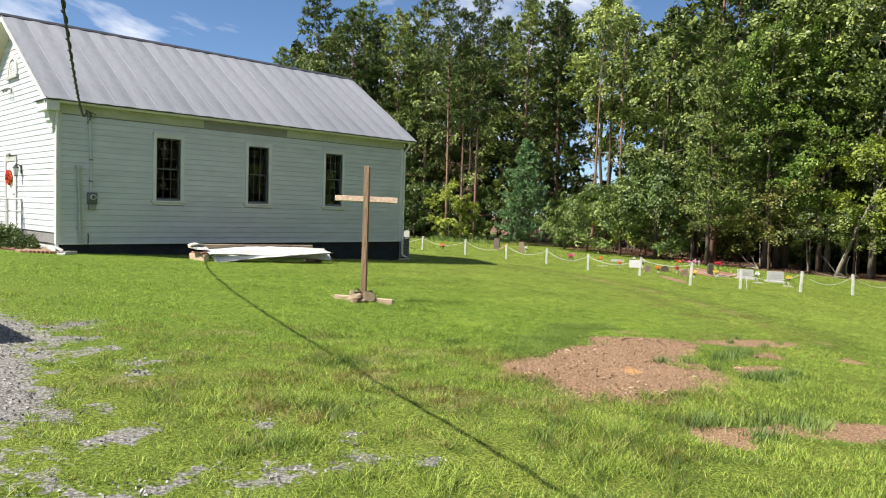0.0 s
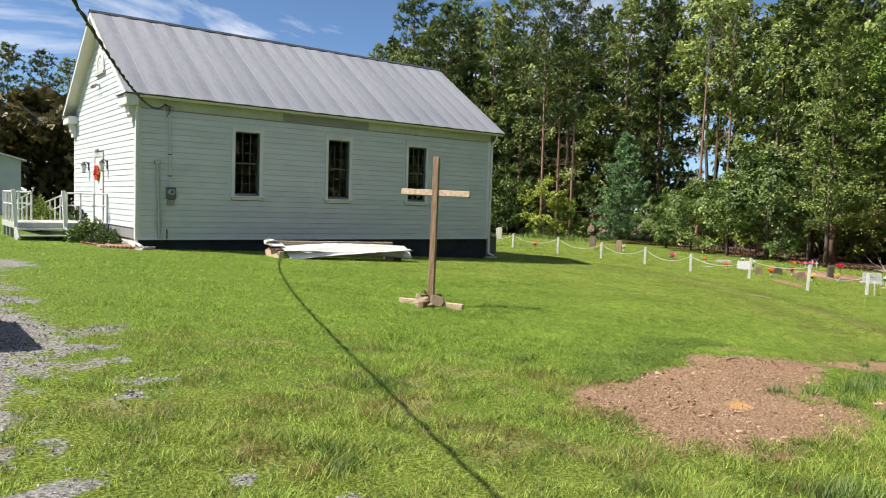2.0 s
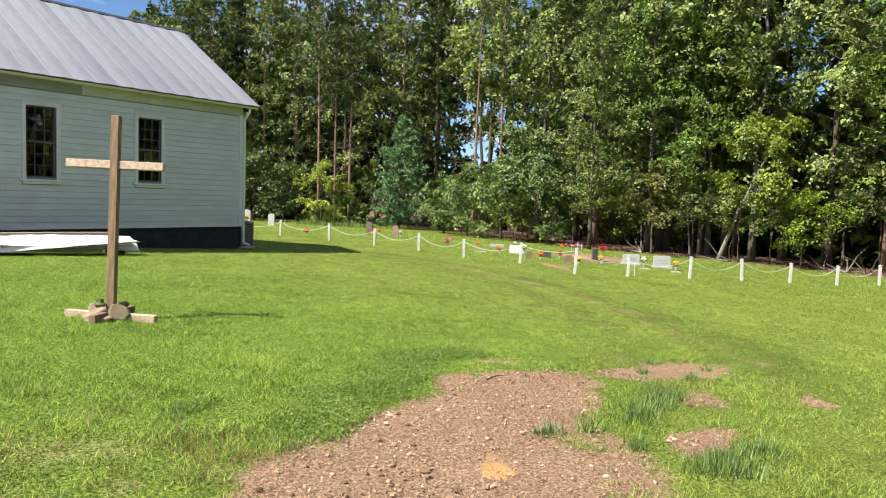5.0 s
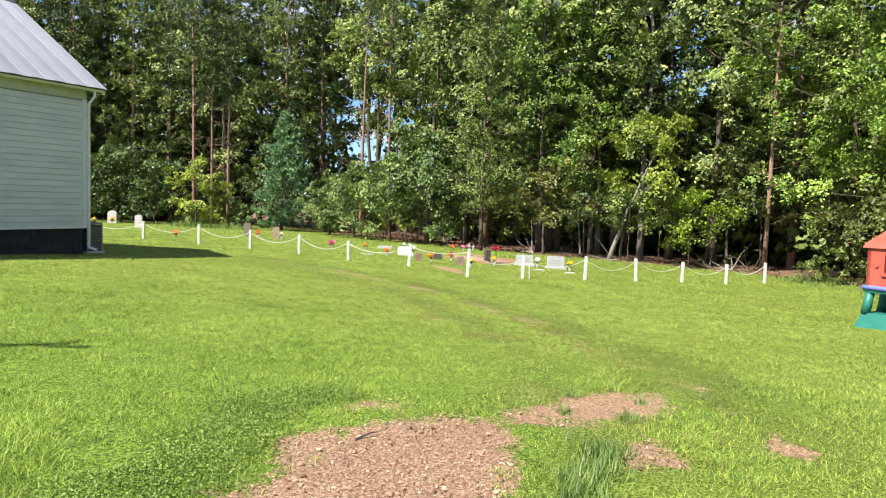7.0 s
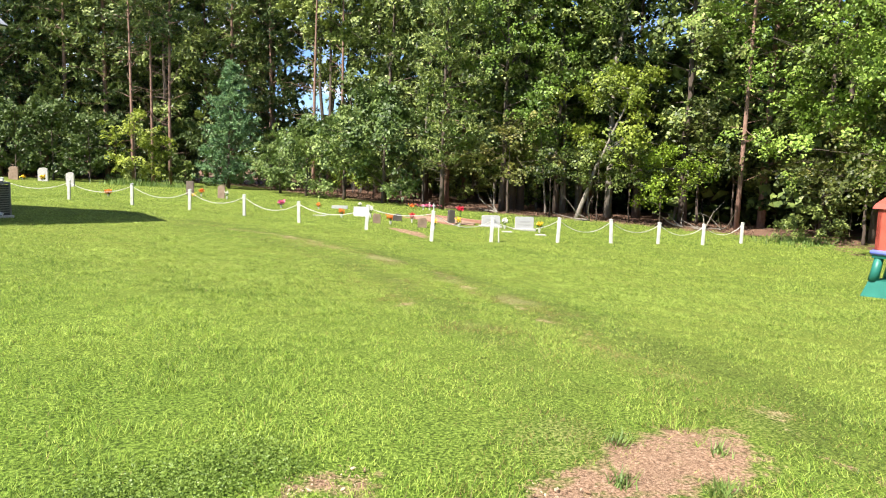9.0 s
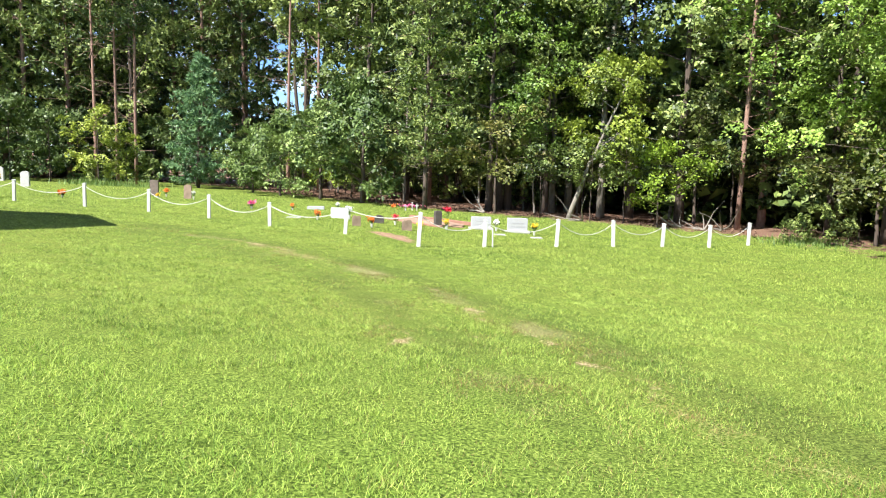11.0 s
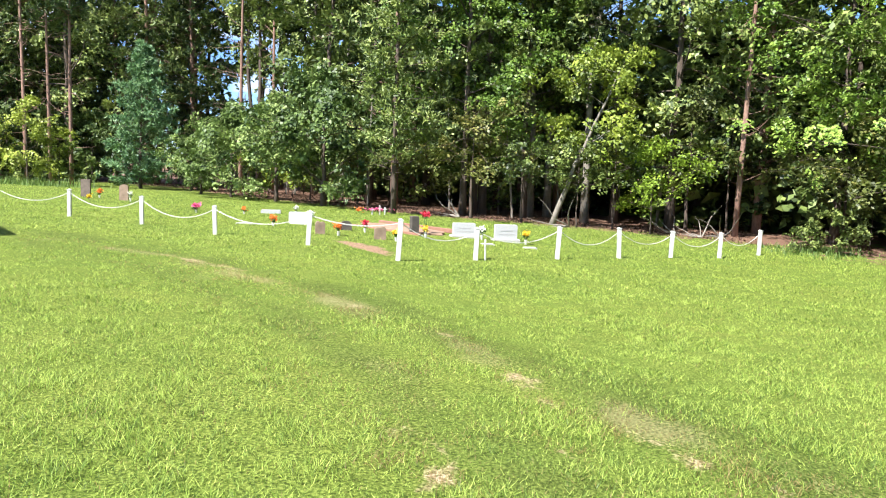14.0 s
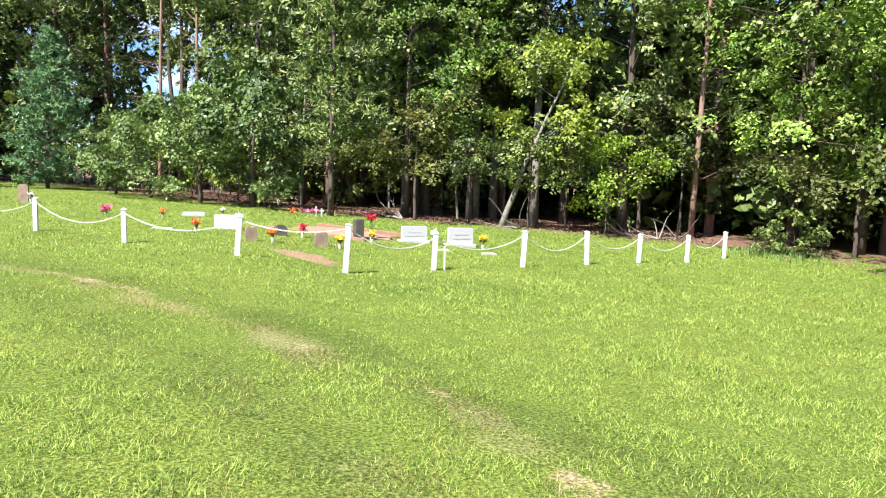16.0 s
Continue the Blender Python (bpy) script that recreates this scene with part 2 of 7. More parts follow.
def glass():
    m = bpy.data.materials.new("window_glass")
    m.use_nodes = True
    n, l = m.node_tree.nodes, m.node_tree.links
    n.remove(n["Principled BSDF"])
    clear, gloss, mix, fres = (n.new("ShaderNodeBsdf" + k) if k in ("Transparent", "Glossy") else n.new("ShaderNode" + k) for k in ("Transparent", "Glossy", "MixShader", "Fresnel"))
    clear.inputs["Color"].default_value = (0.75, 0.78, 0.76, 1)
    gloss.inputs["Roughness"].default_value = 0.02
    fres.inputs["IOR"].default_value = 1.5
    l.new(fres.outputs["Fac"], mix.inputs["Fac"])
    l.new(clear.outputs["BSDF"], mix.inputs[1])
    l.new(gloss.outputs["BSDF"], mix.inputs[2])
    l.new(mix.outputs["Shader"], n["Material Output"].inputs["Surface"])
    return m


M_GLASS = glass()


def flower_material(name, a, b):
    return material(name, [a, b], 14.0, 0.7, per_island=0.5, translucent=0.25)


M_FL_RED = flower_material("red_petals", (0.55, 0.02, 0.04), (0.75, 0.06, 0.12))
M_FL_ORANGE = flower_material("orange_petals", (0.70, 0.14, 0.02), (0.85, 0.28, 0.05))
M_FL_YELLOW = flower_material("yellow_petals", (0.75, 0.48, 0.02), (0.88, 0.66, 0.06))
M_FL_WHITE = flower_material("white_petals", (0.72, 0.72, 0.62), (0.85, 0.85, 0.78))
M_FL_PINK = flower_material("pink_petals", (0.70, 0.05, 0.25), (0.85, 0.20, 0.35))
M_STEM = material("green_stem", [(0.05, 0.10, 0.03), (0.09, 0.16, 0.05)], 9.0, 0.7)


def lawn_material():
    """Grass soil, bare chip-covered earth, gravel and leaf litter, mixed by the sheet's own wear attributes with ragged edges."""
    m = bpy.data.materials.new("lawn")
    m.use_nodes = True
    n, l = m.node_tree.nodes, m.node_tree.links
    p = n["Principled BSDF"]
    p.inputs["Roughness"].default_value, p.inputs["Specular IOR Level"].default_value = 0.95, 0.1
    co = n.new("ShaderNodeTexCoord")

    def noise_at(scale, detail=6.0, stretch=(1, 1, 1), rough=0.55):
        mp = n.new("ShaderNodeMapping")
        mp.inputs["Scale"].default_value = stretch
        t = n.new("ShaderNodeTexNoise")
        t.inputs["Scale"].default_value, t.inputs["Detail"].default_value, t.inputs["Roughness"].default_value = scale, detail, rough
        l.new(co.outputs["Object"], mp.inputs["Vector"])
        l.new(mp.outputs["Vector"], t.inputs["Vector"])
        return t.outputs["Fac"]

    def ramp(fac, stops):
        r = n.new("ShaderNodeValToRGB")
        e = r.color_ramp.elements
        e[0].position, e[0].color = stops[0][0], (*stops[0][1], 1)
        e[1].position, e[1].color = stops[-1][0], (*stops[-1][1], 1)
        for pos, c in stops[1:-1]:
            e.new(pos).color = (*c, 1)
        l.new(fac, r.inputs["Fac"])
        return r.outputs["Color"]

    def math_(op, a, b):
        q = n.new("ShaderNodeMath")
        q.operation = op
        for k, v in enumerate((a, b)):
            if isinstance(v, (int, float)):
                q.inputs[k].default_value = v
            else:
                l.new(v, q.inputs[k])
        return q.outputs["Value"]

    def mix(fac, a, b):
        q = n.new("ShaderNodeMixRGB")
        l.new(fac, q.inputs["Fac"])
        l.new(a, q.inputs["Color1"])
        l.new(b, q.inputs["Color2"])
        return q.outputs["Color"]

    def edge(name, ragged, lo=0.42, hi=0.58):
        a = n.new("ShaderNodeAttribute")
        a.attribute_name = name
        v = math_("ADD", a.outputs["Fac"], math_("MULTIPLY", math_("SUBTRACT", ragged, 0.5), 1.6))
        q = n.new("ShaderNodeMapRange")
        q.inputs["From Min"].default_value, q.inputs["From Max"].default_value = lo, hi
        l.new(v, q.inputs["Value"])
        return q.outputs["Result"]

    big, mid, fine = noise_at(0.22), noise_at(1.7), noise_at(44.0, 8.0)
    blades = noise_at(110.0, 4.0, (1, 1, 1), 0.7)
    # low dark stops put the shade between grass blades into the ground colour
    green = mix(math_("MULTIPLY", mid, 0.75), ramp(fine, [(0.34, (0.022, 0.036, 0.005)), (0.5, (0.105, 0.15, 0.022)), (0.64, (0.24, 0.31, 0.058))]),
                ramp(blades, [(0.36, (0.026, 0.042, 0.006)), (0.52, (0.12, 0.17, 0.026)), (0.66, (0.25, 0.32, 0.062))]))
    yellow = ramp(fine, [(0.36, (0.03, 0.04, 0.006)), (0.5, (0.155, 0.185, 0.029)), (0.62, (0.34, 0.37, 0.08))])
    big_s = n.new("ShaderNodeMapRange")
    big_s.inputs["From Min"].default_value, big_s.inputs["From Max"].default_value = 0.42, 0.72
    l.new(math_("ADD", math_("MULTIPLY", big, 0.55), math_("MULTIPLY", mid, 0.45)), big_s.inputs["Value"])
    grass = mix(math_("MULTIPLY", big_s.outputs["Result"], 0.8), green, yellow)
    lush = n.new("ShaderNodeAttribute")
    lush.attribute_name = "lush"
    grass = mix(math_("MULTIPLY", lush.outputs["Fac"], 0.75), grass, ramp(fine, [(0.34, (0.014, 0.032, 0.003)), (0.5, (0.09, 0.158, 0.018)), (0.64, (0.22, 0.325, 0.05))]))
    rut = ramp(fine, [(0.38, (0.02, 0.032, 0.006)), (0.62, (0.10, 0.13, 0.028))])
    col = mix(math_("MULTIPLY", edge("rut", mid, 0.3, 0.9), 0.48), grass, rut)
    straw = ramp(fine, [(0.3, (0.20, 0.165, 0.07)), (0.7, (0.38, 0.33, 0.17))])
    col = mix(math_("MULTIPLY", edge("straw", fine, 0.45, 0.85), 0.5), col, straw)
    earth = mix(math_("MULTIPLY", noise_at(3.2, 5.0, (1, 1, 1), 0.65), 1.0), ramp(fine, [(0.36, (0.085, 0.05, 0.030)), (0.5, (0.31, 0.185, 0.11)), (0.64, (0.56, 0.39, 0.26))]),
                ramp(blades, [(0.40, (0.09, 0.054, 0.033)), (0.54, (0.28, 0.18, 0.112)), (0.64, (0.54, 0.40, 0.28))]))
    rough_edge = math_("ADD", math_("MULTIPLY", mid, 0.55), math_("MULTIPLY", noise_at(11.0, 6.0, (1, 1, 1), 0.7), 0.45))
    col = mix(edge("bare", rough_edge), col, earth)
    tan = ramp(fine, [(0.36, (0.16, 0.105, 0.05)), (0.5, (0.36, 0.265, 0.145)), (0.64, (0.56, 0.45, 0.28))])
    col = mix(edge("scar", rough_edge, 0.40, 0.62), col, tan)
    clay = ramp(fine, [(0.3, (0.40, 0.22, 0.09)), (0.7, (0.52, 0.31, 0.14))])
    col = mix(edge("clay", mid), col, clay)
    vor = n.new("ShaderNodeTexVoronoi")
    vor.inputs["Scale"].default_value = 38.0
    l.new(co.outputs["Object"], vor.inputs["Vector"])
    stones = mix(mid, ramp(vor.outputs["Distance"], [(0.0, (0.43, 0.42, 0.40)), (0.40, (0.27, 0.26, 0.245)), (0.68, (0.06, 0.056, 0.05))]),
                 ramp(fine, [(0.38, (0.09, 0.085, 0.075)), (0.62, (0.42, 0.41, 0.39))]))
    col = mix(edge("gravel", noise_at(6.0, 8.0, (1, 1, 1), 0.7), 0.44, 0.54), col, stones)
    litter = mix(mid, ramp(fine, [(0.25, (0.075, 0.04, 0.025)), (0.5, (0.17, 0.10, 0.065)), (0.75, (0.30, 0.20, 0.14))]),
                 ramp(blades, [(0.3, (0.06, 0.035, 0.02)), (0.6, (0.22, 0.13, 0.09))]))
    col = mix(edge("litter", mid), col, litter)
    l.new(col, p.inputs["Base Color"])
    bp = n.new("ShaderNodeBump")
    bp.inputs["Strength"].default_value, bp.inputs["Distance"].default_value = 0.7, 0.03
    l.new(math_("ADD", fine, math_("MULTIPLY", blades, 0.6)), bp.inputs["Height"])
    l.new(bp.outputs["Normal"], p.inputs["Normal"])
    return m


M_LAWN = lawn_material()

# ---------------------------------------------------------------- building blocks


class Build:
    """A mesh in the making: boxes, tubes, sweeps and loose faces."""

    def __init__(self):
        self.v, self.f = [], []

    def add(self, verts, faces, m=None):
        k = len(self.v)
        self.v += [tuple(m @ Vector(q)) for q in verts] if m is not None else [tuple(q) for q in verts]
        self.f += [tuple(i + k for i in f) for f in faces]
        return self

    def box(self, x0, x1, y0, y1, z0, z1, m=None, bevel=0.0):
        if bevel:
            bm = bmesh.new()
            bmesh.ops.create_cube(bm, size=1.0)
            for q in bm.verts:
                q.co = Vector(((x0 + x1) / 2 + q.co.x * (x1 - x0), (y0 + y1) / 2 + q.co.y * (y1 - y0), (z0 + z1) / 2 + q.co.z * (z1 - z0)))
            bmesh.ops.bevel(bm, geom=bm.edges[:], offset=bevel, segments=1, affect="EDGES")
            bm.verts.index_update()
            self.add([q.co.copy() for q in bm.verts], [[q.index for q in f.verts] for f in bm.faces], m)
            bm.free()
            return self
        return self.add([(x0, y0, z0), (x1, y0, z0), (x1, y1, z0), (x0, y1, z0), (x0, y0, z1), (x1, y0, z1), (x1, y1, z1), (x0, y1, z1)],
                        [(3, 2, 1, 0), (4, 5, 6, 7), (0, 1, 5, 4), (1, 2, 6, 5), (2, 3, 7, 6), (3, 0, 4, 7)], m)

    def tube(self, pts, radii, n=8, caps=True, m=None, turn=0.0):
        pts = [Vector(q) for q in pts]
        if not hasattr(radii, "__len__"):
            radii = [radii] * len(pts)
        rings, faces = [], []
        side = None
        for k, q in enumerate(pts):
            d = (pts[min(k + 1, len(pts) - 1)] - pts[max(k - 1, 0)]).normalized()
            if side is None:
                side = d.orthogonal().normalized()
            side = (side - d * side.dot(d)).normalized()
            up = d.cross(side)
            for i in range(n):
                a = turn + 2 * math.pi * i / n
                rings.append(q + (side * math.cos(a) + up * math.sin(a)) * radii[k])
        for k in range(len(pts) - 1):
            for i in range(n):
                j = (i + 1) % n
                faces.append((k * n + i, k * n + j, (k + 1) * n + j, (k + 1) * n + i))
        if caps:
            faces.append(tuple(range(n - 1, -1, -1)))
            faces.append(tuple((len(pts) - 1) * n + i for i in range(n)))
        return self.add(rings, faces, m)

    def prism(self, outline, axis, a, b, m=None):
        """A flat outline of (u, v), drawn out along an axis from a to b."""
        def put(u, v, w):
            return {"x": (w, u, v), "y": (u, w, v), "z": (u, v, w)}[axis]
        n = len(outline)
        verts = [put(u, v, a) for u, v in outline] + [put(u, v, b) for u, v in outline]
        faces = [tuple(range(n - 1, -1, -1)), tuple(range(n, 2 * n))] + [(i, (i + 1) % n, n + (i + 1) % n, n + i) for i in range(n)]
        return self.add(verts, faces, m)

    def lump(self, centre, size, seed, rough=0.25, n=(7, 5), m=None):
        rng = random.Random(seed)
        verts, faces = [], []
        for j in range(n[1] + 1):
            th = math.pi * j / n[1]
            for i in range(n[0]):
                ph = 2 * math.pi * i / n[0]
                k = 1 + rng.uniform(-rough, rough)
                verts.append((centre[0] + size[0] * k * math.sin(th) * math.cos(ph), centre[1] + size[1] * k * math.sin(th) * math.sin(ph), centre[2] + size[2] * k * math.cos(th)))
        for j in range(n[1]):
            for i in range(n[0]):
                a, b = j * n[0] + i, j * n[0] + (i + 1) % n[0]
                faces.append((a, a + n[0], b + n[0], b))
        return self.add(verts, faces, m)

    def mesh(self, name, mat, smooth=False):
        me = bpy.data.meshes.new(name)
        me.from_pydata(self.v, [], self.f)
        me.materials.append(mat)
        if smooth:
            me.polygons.foreach_set("use_smooth", [True] * len(me.polygons))
        bm = bmesh.new()
        bm.from_mesh(me)
        bmesh.ops.recalc_face_normals(bm, faces=bm.faces)
        bm.to_mesh(me)
        bm.free()
        return me


def thing(name, loc, label, category, group="", kind="", turn=0.0):
    ob = new(name)
    ob.empty_display_size = 0.1
    ob.matrix_basis = pose(*loc, 0, 0, turn)
    return tagged(ob, label, category, group, kind)


def part(name, build, mat, parent, label="", smooth=False):
    """One mesh object under a thing or a part, in that thing's own coordinates."""
    me = build if isinstance(build, bpy.types.Mesh) else build.mesh(name, mat, smooth)
    ob = new(name, me)
    ob.parent = parent
    if label:
        ob["label"] = label
    return ob


def solid(name, build, mat, loc, label, category, group="", kind="", turn=0.0, smooth=False):
    me = build if isinstance(build, bpy.types.Mesh) else build.mesh(name, mat, smooth)
    ob = new(name, me)
    ob.matrix_basis = pose(*loc, 0, 0, turn)
    return tagged(ob, label, category, group, kind)


def fast_mesh(name, verts, size, mat):
    """A mesh of loose faces of `size` corners each, from an array of corners (count, size, 3)."""
    verts = np.ascontiguousarray(verts, dtype=np.float32)
    count = len(verts)
    me = bpy.data.meshes.new(name)
    me.vertices.add(count * size)
    me.vertices.foreach_set("co", verts.ravel())
    me.loops.add(count * size)
    me.loops.foreach_set("vertex_index", np.arange(count * size, dtype=np.int32))
    me.polygons.add(count)
    me.polygons.foreach_set("loop_start", np.arange(0, count * size, size, dtype=np.int32))
    me.polygons.foreach_set("loop_total", np.full(count, size, dtype=np.int32))
    me.materials.append(mat)
    me.update(calc_edges=True)
    me.validate()
    return me


def unit(a):
    return a / np.maximum(np.linalg.norm(a, axis=-1, keepdims=True), 1e-6)


def leaves(rng, centres, length, width, flat=0.6, droop=0.2):
    """Folded four-cornered leaves at the centres, mostly level, in every heading."""
    k = len(centres)
    d = unit(rng.normal(size=(k, 3)) * (1, 1, 0.55) - (0, 0, droop))
    up = unit(rng.normal(size=(k, 3)) * (1 - flat) + (0, 0, flat))
    s = unit(np.cross(d, up))
    nrm = np.cross(s, d)
    ln = length * rng.uniform(0.65, 1.3, (k, 1))
    wd = width * rng.uniform(0.65, 1.3, (k, 1))
    base = centres - d * ln * 0.5
    mid = base + d * ln * 0.45 + nrm * wd * 0.18
    return np.stack([base, mid + s * wd * 0.5, base + d * ln, mid - s * wd * 0.5], axis=1)


def ground(x, y):
    """Height of the ground: a knoll at the church, falling away to the graves and the playhouse, with small dips along the fence."""
    x, y = np.asarray(x, float), np.asarray(y, float)
    z = (GC[0] + GC[1] * 70 * np.tanh(x / 70) + GC[2] * 35 * np.tanh(y / 35) + GC[3] * np.exp(-((x - 24) / 12) ** 2 - ((y + 18) / 8) ** 2)
         + GC[4] * np.exp(-((x - 2) / 9) ** 2 - ((y + 4) / 9) ** 2))
    for px, py, dip in DIPS:
        z = z + dip * np.exp(-((x - px) / 1.5) ** 2 - ((y - py) / 1.5) ** 2)
    return z


DIPS = ((20.95, 7.5, 0.042), (22.05, 2.45, -0.044), (21.75, -0.35, -0.053), (21.09, -3.16, -0.072), (19.97, -6.39, 0.058), (20.53, -8.3, -0.13), (22.32, -9.53, -0.066), (26.52, -12.42, 0.037), (28.62, -13.72, 0.032))
GC = (0.0718, -0.0367, 0.0136, -0.5788, 0.0915)


def gz(x, y):
    return float(ground(x, y))

# ---------------------------------------------------------------- the ground


def smooth_noise(x, y, s, seed):
    """Uneven lattice noise of two scales, about -1 to 1."""
    table = np.random.RandomState(seed).uniform(-1, 1, (256, 256))
    out = 0
    for f, amp in ((0.8, 1.0), (1.9, 0.55)):
        u, v = np.asarray(x, float) * s * f + 0.37 * np.asarray(y, float) * s * f, np.asarray(y, float) * s * f - 0.37 * np.asarray(x, float) * s * f
        i, j = np.floor(u).astype(int), np.floor(v).astype(int)
        a, b = u - i, v - j
        a, b = a * a * (3 - 2 * a), b * b * (3 - 2 * b)
        i0, i1, j0, j1 = i % 256, (i + 1) % 256, j % 256, (j + 1) % 256
        out = out + amp * ((table[i0, j0] * (1 - a) + table[i1, j0] * a) * (1 - b) + (table[i0, j1] * (1 - a) + table[i1, j1] * a) * b)
    return out * 0.95


def near_line(x, y, pts):
    """Distance from a line through the points."""
    best = np.full(np.shape(x), 1e9)
    for (x0, y0), (x1, y1) in zip(pts[:-1], pts[1:]):
        dx, dy = x1 - x0, y1 - y0
        s = np.clip(((x - x0) * dx + (y - y0) * dy) / (dx * dx + dy * dy), 0, 1)
        best = np.minimum(best, np.hypot(x - x0 - s * dx, y - y0 - s * dy))
    return best


def oval(x, y, cx, cy, a, b, turn):
    """1 at the middle of an oval, 0.5 on its rim, 0 outside."""
    c, s = math.cos(radians(turn)), math.sin(radians(turn))
    u, v = ((x - cx) * c + (y - cy) * s) / a, ((y - cy) * c - (x - cx) * s) / b
    return np.clip(1 - 0.5 * np.hypot(u, v) ** 2, 0, 1)


RUT_FAR = [(18.0, 2.0), (17.3, -3.0), (16.2, -7.2), (15.1, -9.6), (13.8, -11.3), (12.6, -12.9), (11.4, -14.3), (10.2, -15.3), (8.9, -16.4), (7.6, -17.4), (6.1, -18.35), (4.4, -19.2), (2.0, -20.6)]
RUT_NEAR = [(16.0, -2.5), (14.6, -7.0), (13.0, -9.8), (11.0, -12.2), (10.0, -13.1), (9.2, -13.8), (8.4, -14.6), (7.5, -15.25), (6.5, -15.8), (5.3, -16.4), (3.5, -17.6)]
STRAW = [(16.6, -3.0), (15.8, -6.6), (14.6, -9.3), (13.6, -10.8), (12.6, -12.1), (11.6, -13.3), (10.5, -14.45), (9.4, -15.4), (8.4, -16.05), (7.2, -16.9), (6.0, -17.6), (4.8, -18.3)]
# bare earth: place, half-lengths, turn, strength
BARE = [(0.45, -17.42, 1.5, 1.02, 10, 1.0), (2.66, -16.54, 1.3, 0.75, 14, 1.0), (1.45, -16.85, 1.3, 0.86, 15, 1.0),
        (5.05, -17.12, 1.10, 0.55, -14, 0.70), (5.6, -17.15, 0.5, 0.45, 20, 0.68), (4.35, -16.8, 0.5, 0.3, 10, 0.68), (3.95, -17.75, 0.36, 0.17, -20, 0.72), (3.8, -15.5, 0.4, 0.15, -15, 0.64),
        (2.40, -18.25, 0.60, 0.28, -18, 0.84), (3.7, -17.9, 0.35, 0.15, -30, 0.70), (-1.15, -19.32, 0.42, 0.26, 20, 0.78), (-0.45, -19.56, 0.50, 0.22, -20, 0.78), (0.2, -20.1, 0.70, 0.36, -20, 0.90),
        (21.6, -7.0, 1.25, 0.45, 62, 0.84), (27.5, -5.4, 2.0, 0.9, 60, 0.84), (16.0, -6.3, 1.2, 0.22, 72, 0.74), (15.75, -7.6, 0.6, 0.22, 70, 0.72), (16.3, -4.3, 0.7, 0.22, 75, 0.68),
        (13.95, -10.36, 0.5, 0.18, 60, 0.70), (13.03, -12.05, 0.3, 0.14, 55, 0.68), (11.6, -12.97, 0.34, 0.16, 20, 0.74), (11.6, -13.35, 0.22, 0.14, 20, 0.70), (10.82, -11.57, 0.16, 0.1, 0, 0.70),
        (9.73, -12.85, 0.30, 0.13, 35, 0.76), (9.27, -12.82, 0.16, 0.10, 0, 0.72), (9.32, -13.18, 0.24, 0.14, 20, 0.76), (9.93, -13.78, 0.26, 0.14, 40, 0.74), (11.07, -13.49, 0.26, 0.12, 45, 0.70),
        (10.43, -14.28, 0.34, 0.18, 40, 0.78), (10.15, -14.52, 0.34, 0.18, 20, 0.76), (10.12, -14.87, 0.20, 0.12, 30, 0.74), (9.55, -15.15, 0.40, 0.16, 35, 0.76), (9.05, -15.62, 0.32, 0.15, 30, 0.76),
        (8.3, -15.9, 0.30, 0.14, 25, 0.74), (8.5, -14.85, 0.30, 0.12, 35, 0.70), (7.9, -14.4, 0.26, 0.10, 40, 0.70), (6.6, -17.6, 0.45, 0.16, 30, 0.72), (5.6, -18.2, 0.35, 0.16, 28, 0.62), (4.86, -18.6, 0.40, 0.2, 30, 0.66)]
GRAVEL_SPOT = [(-3.6, -12.4, 0.50, 0.28, 30), (-4.0, -14.0, 0.38, 0.22, 20), (-3.83, -14.73, 0.32, 0.2, 10), (-3.92, -15.27, 0.34, 0.2, 10), (-4.82, -16.43, 0.30, 0.18, 10), (-4.93, -17.02, 0.50, 0.2, 10),
               (-5.2, -17.9, 0.60, 0.22, 10), (-4.55, -18.12, 0.44, 0.2, 30), (-3.57, -17.93, 0.26, 0.17, 0), (-4.0, -18.3, 0.46, 0.18, -20), (-3.5, -18.45, 0.26, 0.16, 0), (-3.93, -17.33, 0.22, 0.15, 0), (-4.1, -13.3, 0.5, 0.25, 20)]
WOODS = [(14, -42), (22, -29), (29, -22.5), (37.5, -17.5), (38, -10), (37.5, -4), (42, 6), (47, 15), (53, 23), (54, 32), (47, 40), (38, 47), (28, 60), (10, 64), (-14, 60), (-40, 50)]


